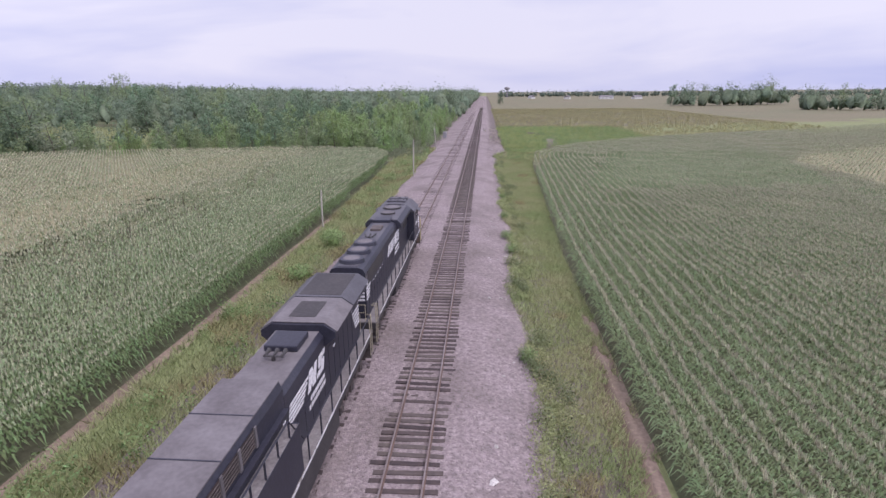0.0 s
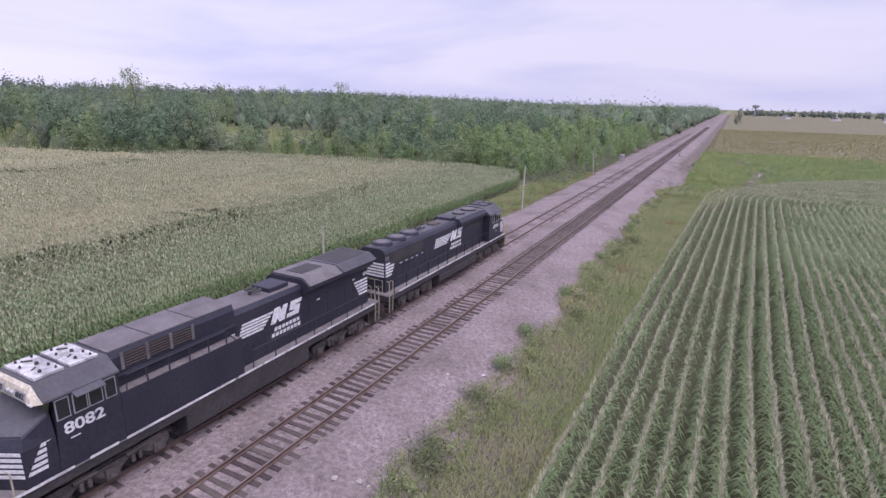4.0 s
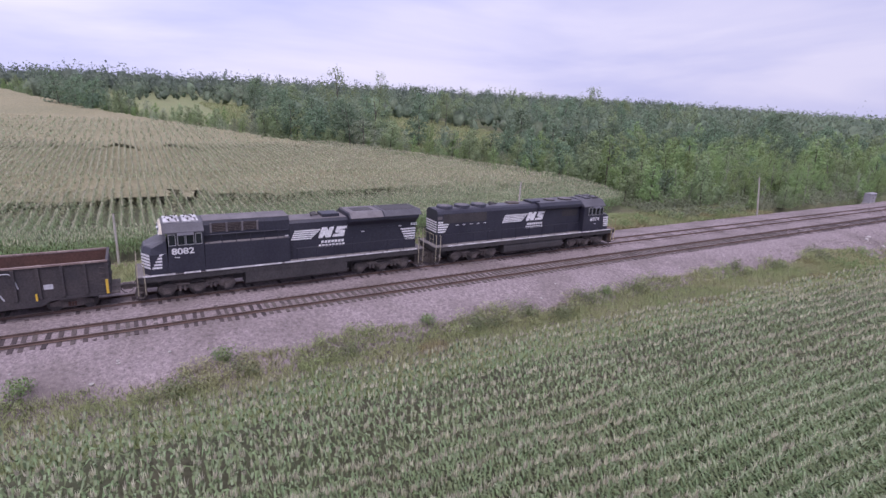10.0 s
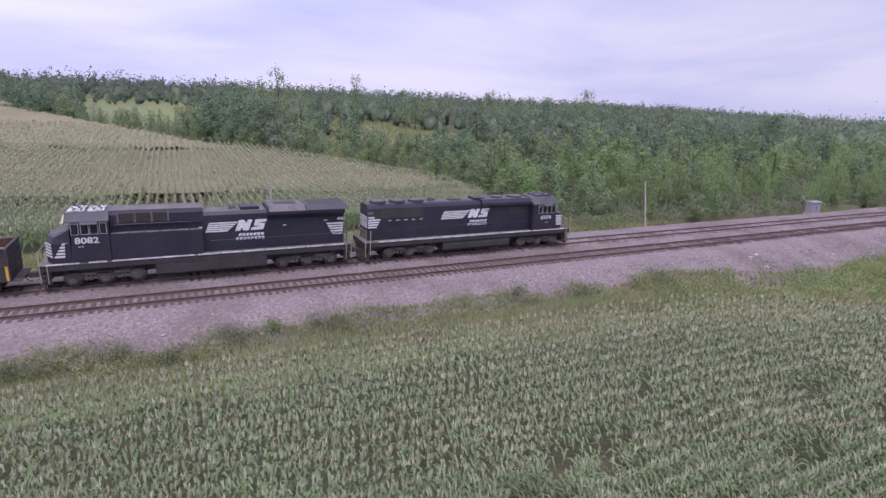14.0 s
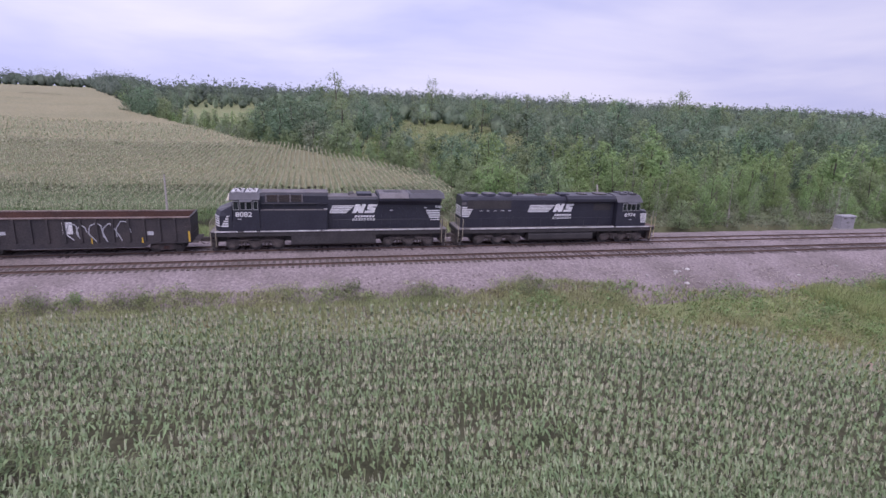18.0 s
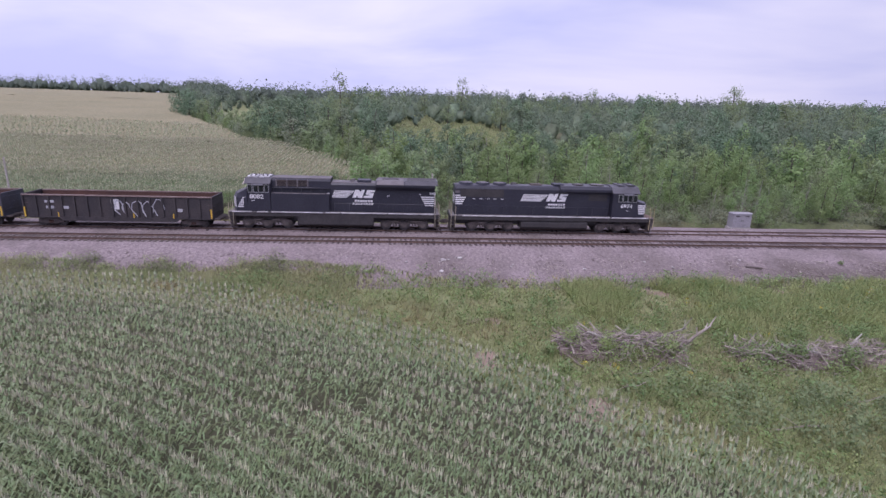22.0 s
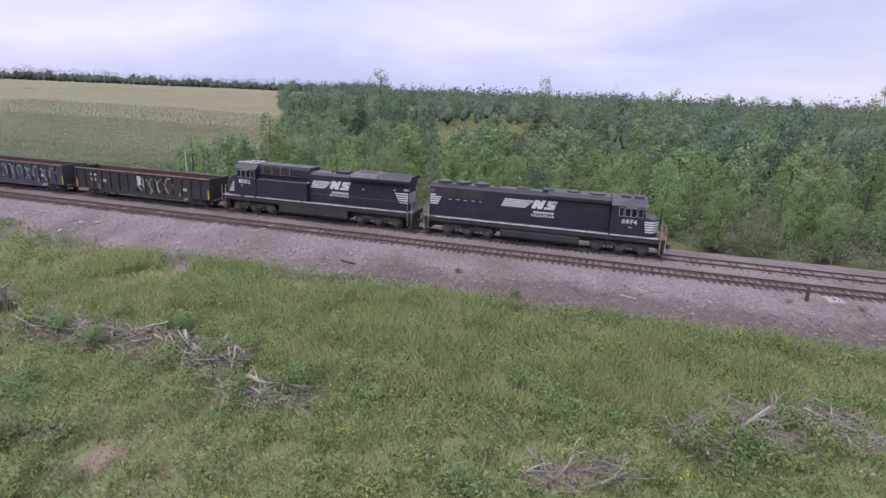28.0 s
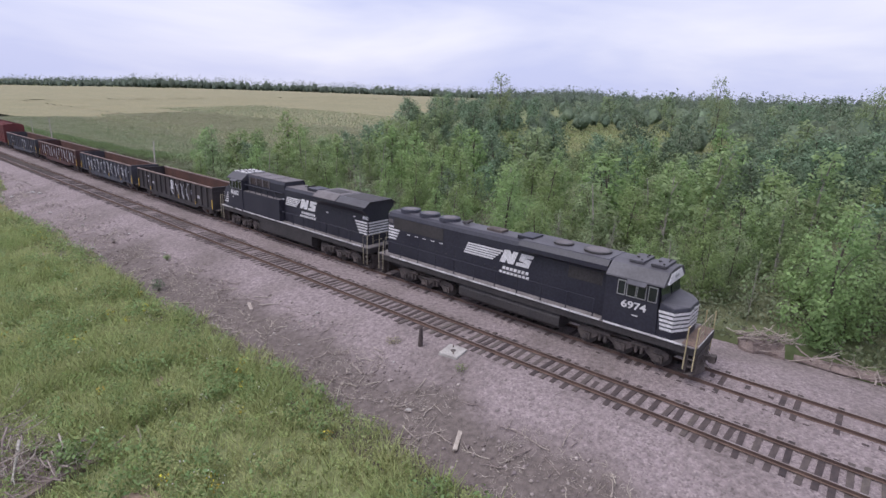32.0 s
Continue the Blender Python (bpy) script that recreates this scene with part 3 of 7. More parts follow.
track_b = railway("railway_track", "empty railway track with rusty rails on weathered ties", TRACK_B)

# ---- the train: each car's own space has its leading coupler at 0 and its length towards -y ----
def text_part(name, words, size, m, material, parent, label=""):
    """Letters in the built-in font, as a thin mesh."""
    cu = bpy.data.curves.new(name, "FONT")
    cu.body, cu.size, cu.extrude, cu.align_x, cu.align_y, cu.offset = words, size, 0.004, "CENTER", "CENTER", 0.022 * size
    tmp = new(name, cu)
    me = bpy.data.meshes.new_from_object(tmp.evaluated_get(bpy.context.evaluated_depsgraph_get()))
    bpy.data.objects.remove(tmp)
    me.materials.clear()
    me.materials.append(material)
    ob = new(name, me)
    ob.parent = parent
    ob.matrix_local = m
    return tagged(ob, label)


def facing(side, y, z, x):
    """A pose on the car's side wall: letters upright, read from outside."""
    return pose(side * x, y, z, 90, 0, 90 if side > 0 else -90)


WHEELS = []


def wheelset(truck, y, r=0.51):
    """An axle with two flanged wheels; it turns as the train rolls."""
    axle = part("wheelset", Shape().disc((-1.0, 0, 0), 0.09, 2.0, "x", 10), M["under"], truck)
    axle.location = (0, y, r)
    for s in (-1, 1):
        sh = Shape()
        sh.disc((s * 0.69, 0, 0), r, s * 0.13, "x", 24)
        sh.disc((s * 0.66, 0, 0), r + 0.03, s * 0.035, "x", 24)
        sh.disc((s * 0.82, 0, 0), 0.16, s * 0.05, "x", 12)
        part("wheel", sh, M["steel"], axle)
    WHEELS.append((axle, y, r))


def loco_truck(car, mid):
    """A three-axle truck: side frames with axle boxes, springs and brake gear."""
    truck = part("truck", Shape().box(-0.62, 0.62, mid - 2.3, mid + 2.3, 0.62, 1.28), M["under"], car, "grimy three-axle truck")
    for s in (-1, 1):
        fr = Shape()
        prof = [(-2.35, 0.62), (-2.2, 0.45), (-1.5, 0.42), (-1.2, 0.66), (-0.6, 0.66), (-0.3, 0.42), (0.3, 0.42), (0.6, 0.66), (1.2, 0.66), (1.5, 0.42), (2.2, 0.45), (2.35, 0.62),
                (2.3, 0.9), (1.7, 1.0), (0.9, 0.86), (-0.9, 0.86), (-1.7, 1.0), (-2.3, 0.9)]
        fr.side([(mid + a, b) for a, b in prof], s * 1.0, s * 1.14)
        part("side_frame", fr, M["under"], truck, bevel=0.02)
        for a in (-1.85, 0, 1.85):
            box = Shape().box(s * 1.12, s * 1.26, mid + a - 0.24, mid + a + 0.24, 0.34, 0.72)
            part("axle_box", box.disc((s * 1.22, mid + a, 0.52), 0.15, s * 0.09, "x", 10), M["under"], truck)
        gear = Shape()
        for a in (-0.93, 0.93):
            for d in (-0.14, 0.14):
                gear.disc((s * 1.2, mid + a + d, 0.5), 0.085, 0.34, "z", 8)
            gear.tube([(s * 1.22, mid + a - 0.4, 0.92), (s * 1.22, mid + a + 0.4, 0.92)], 0.09, 8)
        gear.tube([(s * 1.2, mid - 2.2, 1.04), (s * 1.2, mid + 2.2, 1.0)], 0.025, 5)
        part("brake_gear", gear, M["under"], truck)
    for a in (-1.85, 0, 1.85):
        wheelset(truck, mid + a)


def coupler(car, y, sign):
    s = Shape().box(-0.12, 0.12, min(y, y - sign * 0.7), max(y, y - sign * 0.7), 0.72, 0.92)
    s.box(-0.18, 0.18, min(y, y - sign * 0.28), max(y, y - sign * 0.28), 0.66, 1.0)
    part("coupler", s, M["under"], car)
    for a in (-0.4, 0.42, 0.55):
        part("brake_hose", Shape().tube([(a, y - sign * 0.5, 1.0), (a * 1.02, y - sign * 0.25, 0.62), (a * 0.9, y - sign * 0.05, 0.5)], 0.022, 5), M["under"], car)


def steps(car, y, sign, rails):
    """Corner steps with side plates at one end, and the pilot plate with its plow."""
    for s in (-1, 1):
        st = Shape()
        for i in range(4):
            z = 0.35 + i * 0.36
            st.box(s * 1.02, s * 1.5, min(y, y - sign * 0.28), max(y, y - sign * 0.28), z, z + 0.035)
        st.box(s * 0.98, s * 1.02, min(y, y - sign * 0.5), max(y, y - sign * 0.5), 0.3, 1.7)
        st.box(s * 1.02, s * 1.5, y - sign * 0.30 - 0.012, y - sign * 0.30 + 0.012, 0.32, 1.7)
        part("step_ladder", st, M["under"], car)
        for d, hz in ((0.02, 0.9), (0.42, 0.85)):
            part("grab_rail", Shape().tube([(s * 1.5, y - sign * d, 0.55), (s * 1.53, y - sign * d, 1.75), (s * 1.5, y - sign * (d + 0.02), 1.75 + hz), (s * 1.3, y - sign * (d + 0.02), 1.75 + hz)], 0.03, 6), rails, car)
    part("pilot", Shape().side([(y + sign * 0.02, 0.2), (y + sign * 0.04, 1.15), (y - sign * 0.12, 1.15), (y - sign * 0.12, 0.2)], -1.0, 1.0), M["under"], car, bevel=0.015)
    plow = Shape().rings([[(-1.15, y - sign * 0.1, 0.12), (0, y + sign * 0.25, 0.12), (1.15, y - sign * 0.1, 0.12), (1.15, y - sign * 0.2, 0.12), (0, y + sign * 0.12, 0.12), (-1.15, y - sign * 0.2, 0.12)],
                          [(-1.15, y - sign * 0.1, 0.55), (0, y + sign * 0.1, 0.62), (1.15, y - sign * 0.1, 0.55), (1.15, y - sign * 0.2, 0.55), (0, y, 0.62), (-1.15, y - sign * 0.2, 0.55)]])
    part("snow_plow", plow, M["under"], car)
    for a in (-0.95, -0.35, 0.35, 0.95):
        part("end_post", Shape().tube([(a, y - sign * 0.05, 1.72), (a, y - sign * 0.05, 2.65)], 0.02, 5), M["handrail"], car)
    part("end_rail", Shape().tube([(-0.95, y - sign * 0.05, 2.65), (0.95, y - sign * 0.05, 2.65)], 0.02, 5), M["handrail"], car)
    for a in (-0.65, 0.65):
        part("end_rail", Shape().tube([(a - 0.3, y - sign * 0.05, 2.2), (a + 0.3, y - sign * 0.05, 2.2)], 0.015, 5), M["handrail"], car)


def side_rails(car, y0, y1, skip=(), height=0.95):
    """Walkway railing: each post a piece, one long top rail and a lower one."""
    for s in (-1, 1):
        n = max(2, round((y0 - y1) / 1.45))
        for i in range(n + 1):
            y = y0 + (y1 - y0) * i / n
            part("railing_post", Shape().tube([(s * 1.52, y, 1.72), (s * 1.52, y, 1.75 + height)], 0.034, 5), M["black"], car)
        part("railing", Shape().tube([(s * 1.52, y0, 1.75 + height), (s * 1.52, y1, 1.75 + height)], 0.026, 5), M["black"], car)


def sill(car, spans, z=1.72):
    """The white stripe along the walkway's edge, in worn lengths."""
    for s in (-1, 1):
        for y0, y1 in spans:
            part("sill_stripe", Shape().box(s * 1.545, s * 1.556, y1, y0, z - 0.05, z + 0.05), M["sill"], car, "worn white stripe")


def end_bars(car, x, y0, y1, slant, z0, n=5, pitch=0.2, sign=1):
    """The stack of white bars on a hood's end, on both sides: longer towards the top."""
    for s in (-1, 1):
        for i in range(n):
            z = z0 + i * pitch
            k = slant * (i / n)
            prof = [(y0, z), (y1 - sign * k, z), (y1 - sign * (k + slant / n * 0.6), z + pitch * 0.62), (y0, z + pitch * 0.62)]
            part("white_bar", Shape().side(prof, s * x, s * (x + 0.008)), M["white"], car)


def flag_logo(car, y, z, x, long=2.45):
    """A slanted flag of bars, two blocky shapes beside it and two plain bars below; reads rearwards to forwards from the outside."""
    for s in (-1, 1):
        f = -s if FLIP[0] else s  # letters run towards the viewer's right
        def yy(d):
            return y + f * d
        for i in range(5):
            zz = z - 0.36 + i * 0.145
            lean = (i - 2) * 0.06
            prof = [(yy(-long + lean - 0.15), zz), (yy(-1.12 + lean + 0.1 * i), zz), (yy(-1.12 + lean + 0.1 * i + 0.06), zz + 0.10), (yy(-long + lean - 0.11), zz + 0.10)]
            part("flag_bar", Shape().side(prof, s * x, s * (x + 0.006)), M["white"], car)
        blocks = [[(-0.42, -0.32), (-0.12, -0.32), (-0.03, -0.1), (0.05, -0.32), (0.36, -0.32), (0.6, 0.38), (0.34, 0.38), (0.24, 0.16), (0.15, 0.38), (-0.16, 0.38)],
                  [(0.48, -0.32), (1.2, -0.32), (1.33, 0.1), (0.95, 0.17), (1.39, 0.2), (1.46, 0.38), (0.78, 0.38), (0.66, -0.02), (1.04, -0.1), (0.53, -0.14)]]
        for b in blocks:
            part("logo_block", Shape().side([(yy(1.38 + (a - 1.38) * 1.19), z + c * 1.1) for a, c in b], s * x, s * (x + 0.006)), M["white"], car)
        for zz, a0, gaps in ((z - 0.66, -0.55, 7), (z - 0.94, -0.75, 8)):
            for g in range(gaps):
                a = a0 + g * 0.255
                sh = Shape().side([(yy(a), zz - 0.09), (yy(a + 0.19), zz - 0.09), (yy(a + 0.23), zz + 0.09), (yy(a + 0.04), zz + 0.09)], s * x, s * (x + 0.006))
                part("lettering_bar", sh, M["white"], car)


FLIP = [False]


def cab_windows(car, y0, y1, z0, z1, x):
    """Three side panes in bright frames under a sunshade."""
    w = (y0 - y1)
    for s in (-1, 1):
        spans = [(y0, y0 - w * 0.22), (y0 - w * 0.27, y0 - w * 0.50), (y0 - w * 0.52, y0 - w * 0.76), (y0 - w * 0.80, y1)]
        for i, (a, b) in enumerate(spans):
            fr = part("window_frame", Shape().box(s * (x - 0.02), s * (x + 0.014), b, a, z0, z1), M["silver"], car)
            part("pane", Shape().box(s * (x + 0.012), s * (x + 0.022), b + 0.035, a - 0.035, z0 + 0.045, z1 - 0.045), M["glass"], fr)
        part("sunshade", Shape().front([(s * x, z1 + 0.12), (s * (x + 0.32), z1 - 0.02), (s * (x + 0.32), z1 - 0.05), (s * x, z1 + 0.07)], y0 - w * 0.27, y0 - w * 0.76), M["roof"], car)


def loco_lead():
    car = thing("diesel_locomotive", "black diesel locomotive with dusty grey roof leading the train", "locomotive", "the train")
    FLIP[0] = False
    part("underframe", Shape().box(-1.5, 1.5, -21.3, -0.55, 1.3, 1.66), M["tank"], car)
    part("center_sill", Shape().box(-0.55, 0.55, -20.9, -0.9, 0.7, 1.31), M["tank"], car)
    part("walkway", Shape().box(-1.55, 1.55, -21.25, -0.6, 1.665, 1.72), M["deck"], car, "dusty grey walkway")
    # nose with cut corners and a sloping top
    low = [(-1.5, -2.45), (-1.5, -1.75), (-0.72, -1.28), (0.72, -1.28), (1.5, -1.75), (1.5, -2.45)]
    part("nose", Shape().rings([[(a, b, 1.72) for a, b in low], [(a, b, 3.08) for a, b in low], [(a * 0.97, b - (0.04 if b > -2 else 0), 3.2 if b > -2 else 3.36) for a, b in low]]), M["black"], car, bevel=0.03)
    part("nose_top", Shape().rings([[(a * 0.93, b - (0.06 if b > -2 else 0.02), 3.215 if b > -2 else 3.372) for a, b in low], [(a * 0.93, b - (0.06 if b > -2 else 0.02), 3.225 if b > -2 else 3.382) for a, b in low]]), M["roof"], car)
    part("nose_headlight", Shape().box(-0.2, 0.2, -1.3, -1.25, 2.95, 3.1), M["silver"], car)
    cab = part("cab", Shape().rings([[(-1.55, -5.1, 1.72), (1.55, -5.1, 1.72), (1.55, -2.42, 1.72), (-1.55, -2.42, 1.72)], [(-1.55, -5.1, 4.18), (1.55, -5.1, 4.18), (1.5, -2.6, 4.18), (-1.5, -2.6, 4.18)]]), M["black"], car, bevel=0.03)
    part("cab_roof", Shape().front([(-1.6, 4.14), (-1.57, 4.22), (-1.0, 4.72), (-0.4, 4.82), (0.4, 4.82), (1.0, 4.72), (1.57, 4.22), (1.6, 4.14)], -5.15, -2.35), M["roof"], car, "dusty grey cab roof", bevel=0.02)
    part("number_board", Shape().rings([[(-1.15, -2.36, 4.2), (1.15, -2.36, 4.2), (0.75, -2.36, 4.68), (-0.75, -2.36, 4.68)], [(-1.15, -2.28, 4.18), (1.15, -2.28, 4.18), (0.75, -2.33, 4.62), (-0.75, -2.33, 4.62)]]), M["white"], car, "white board over the windshield")
    for s in (-1, 1):
        sh = Shape().rings([[(s * 0.1, -2.43, 3.42), (s * 1.38, -2.43, 3.42), (s * 1.34, -2.57, 4.1), (s * 0.1, -2.57, 4.1)], [(s * 0.1, -2.41, 3.42), (s * 1.38, -2.41, 3.42), (s * 1.34, -2.55, 4.1), (s * 0.1, -2.55, 4.1)]])
        part("windshield", sh, M["glass"], cab)
        for q in (0.32, 0.5):
            part("headlight", Shape().disc((s * q * 0.4, -2.3, 4.44), 0.07, 0.03, "y", 10), M["silver"], car)
    cab_windows(car, -2.6, -4.5, 3.32, 4.06, 1.55)
    for a in (-3.0, -4.05):
        unit = part("roof_cooler", Shape().box(-0.75, 0.75, a - 0.36, a + 0.36, 4.8, 4.93), M["roof"], car, bevel=0.02)
        for fx, fy, fr in ((-0.55, 0.15, 0.06), (0.1, -0.14, 0.08), (0.52, 0.18, 0.05), (-0.2, 0.2, 0.04)):
            part("cooler_knob", Shape().disc((fx, a + fy, 4.93), fr, 0.06, "z", 8), M["steel"], unit)
    for s in (-1, 1):
        text_part("road_number", "6974", 0.5, facing(s, -3.62, 2.9, 1.553) @ Matrix.Diagonal((1.22, 1.0, 1.0, 1.0)), M["white"], car, "white road number on the cab side")
        part("small_lettering_bar", Shape().box(s * 1.551, s * 1.556, -3.65, -3.35, 2.42, 2.47), M["white"], car)
    # long hood
    hood = [(-0.98, 1.72), (-0.98, 4.3), (-0.86, 4.52), (-0.62, 4.62), (0.62, 4.62), (0.86, 4.52), (0.98, 4.3), (0.98, 1.72)]
    part("long_hood", Shape().front(hood, -20.85, -5.15), M["black"], car, bevel=0.015)
    part("hood_top", Shape().front([(-0.6, 4.61), (-0.55, 4.64), (0.55, 4.64), (0.6, 4.61)], -20.7, -10.6), M["roof"], car, "dusty grey hood top")
    part("brake_housing", Shape().front([(-1.3, 4.2), (-1.3, 4.45), (-1.05, 4.72), (1.05, 4.72), (1.3, 4.45), (1.3, 4.2), (0.97, 4.0), (-0.97, 4.0)], -10.4, -5.2), M["black"], car, "wider upper hood housing", bevel=0.02)
    part("housing_top", Shape().box(-1.0, 1.0, -10.3, -5.3, 4.715, 4.74), M["roof"], car)
    for yy, r in ((-6.35, 0.72), (-8.3, 0.55)):
        fan = part("roof_fan", Shape().disc((0, yy, 4.74), r, 0.1, "z", 20), M["steel"], car)
        part("fan_grille", Shape().disc((0, yy, 4.84), r * 0.82, 0.012, "z", 20), M["grey"], fan)
    part("roof_hatch", Shape().box(-0.6, 0.6, -10.9, -9.9, 4.63, 4.84), M["black"], car, bevel=0.03)
    for yy in (-16.3, -18.0, -19.7):
        fan = part("radiator_fan", Shape().disc((0, yy, 4.62), 0.72, 0.2, "z", 22, 0.66), M["black"], car)
        part("fan_grille", Shape().disc((0, yy, 4.822), 0.46, 0.012, "z", 20), M["grey"], fan)
    horn = Shape()
    for i, a in enumerate((-0.22, 0, 0.22)):
        horn.tube([(a, -15.1, 4.78), (a * 1.4, -14.75 + 0.08 * i, 4.8)], 0.035, 6, 2.2)
    horn.tube([(-0.25, -15.1, 4.74), (0.25, -15.1, 4.74)], 0.03, 6)
    part("horn", horn.box(-0.05, 0.05, -15.15, -15.05, 4.6, 4.76), M["steel"], car)
    part("exhaust_stack", Shape().box(-0.35, 0.35, -13.2, -12.1, 4.6, 4.78), M["under"], car, bevel=0.03)
    for i in range(13):  # hood doors
        y = -11.0 - i * 0.74
        for s in (-1, 1):
            door_ = part("hood_door", Shape().box(s * 0.975, s * 0.992, y - 0.34, y + 0.34, 1.95, 3.35), M["black"], car, bevel=0.006)
            part("latch", Shape().box(s * 0.99, s * 1.012, y - 0.3, y - 0.22, 2.7, 2.76), M["steel"], door_)
    for s in (-1, 1):
        part("radiator_grille", Shape().box(s * 0.975, s * 0.995, -20.3, -16.0, 3.5, 4.25), M["tank"], car)
        part("intake_grille", Shape().box(s * 0.975, s * 0.99, -7.4, -5.5, 3.3, 3.95), M["tank"], car)
        for i in range(5):
            part("reflector", Shape().box(s * 0.985, s * 0.996, -19.1 + i * 0.7, -18.8 + i * 0.7, 3.28, 3.33), M["white"], car)
        part("number_bar", Shape().box(s * 0.9, s * 0.985, -20.84, -20.4, 3.85, 4.1), M["grey"], car)
    flag_logo(car, -10.95, 3.52, 0.994, 3.1)
    for s in (-1, 1):
        for i in range(5):
            z = 2.12 + i * 0.2
            part("white_bar", Shape().side([(-2.3 - 0.035 * i, z), (-1.75, z), (-1.75, z + 0.125), (-2.32 - 0.035 * i, z + 0.125)], s * 1.5, s * 1.508), M["white"], car)
    part("front_deck", Shape().box(-1.45, 1.45, -1.25, -0.58, 1.722, 1.75), M["rust_deck"], car, "rusty brown front platform")
    for s in (-1, 1):
        part("step_well", Shape().box(s * 0.96, s * 1.4, -0.92, -0.9, 0.4, 1.68), M["rust_deck"], car)
    for i in range(5):
        z = 2.12 + i * 0.2
        for s in (-1, 1):
            sh = Shape().rings([[(s * 1.5, -1.745, z), (s * 0.72, -1.275, z), (s * 0.72, -1.275, z + 0.125), (s * 1.5, -1.745, z + 0.125)], [(s * 1.506, -1.735, z), (s * 0.726, -1.265, z), (s * 0.726, -1.265, z + 0.125), (s * 1.506, -1.735, z + 0.125)]])
            part("white_bar", sh, M["white"], car)
        part("white_bar", Shape().box(-0.7, 0.7, -1.278, -1.268, z, z + 0.125), M["white"], car)
    end_bars(car, 0.985, -20.8, -20.1, 0.5, 2.75, sign=-1)
    for i in range(5):
        part("white_bar", Shape().box(-0.9, 0.9, -20.868, -20.858, 2.75 + i * 0.2, 2.87 + i * 0.2), M["white"], car)
    sill(car, [(-1.2, -5.0)] + [(-5.2 - i * 1.66, -6.8 - i * 1.66) for i in range(9)])
    side_rails(car, -5.6, -20.6)
    tank = [(-1.25, 0.42), (-1.45, 0.62), (-1.45, 1.05), (-1.3, 1.28), (1.3, 1.28), (1.45, 1.05), (1.45, 0.62), (1.25, 0.42)]
    part("fuel_tank", Shape().front(tank, -14.2, -7.4), M["tank"], car, bevel=0.03)
    for s in (-1, 1):
        part("air_reservoir", Shape().tube([(s * 1.2, -7.6, 1.32), (s * 1.2, -13.9, 1.32)], 0.16, 8), M["tank"], car)
    loco_truck(car, -4.1)
    loco_truck(car, -17.2)
    steps(car, -0.6, 1, M["old_yellow"])
    steps(car, -21.2, -1, M["handrail"])
    part("platform_edge", Shape().box(-1.3, 1.3, -0.62, -0.56, 1.6, 1.74), M["sill"], car)
    coupler(car, 0.0, 1)
    coupler(car, -21.75, -1)
    return car


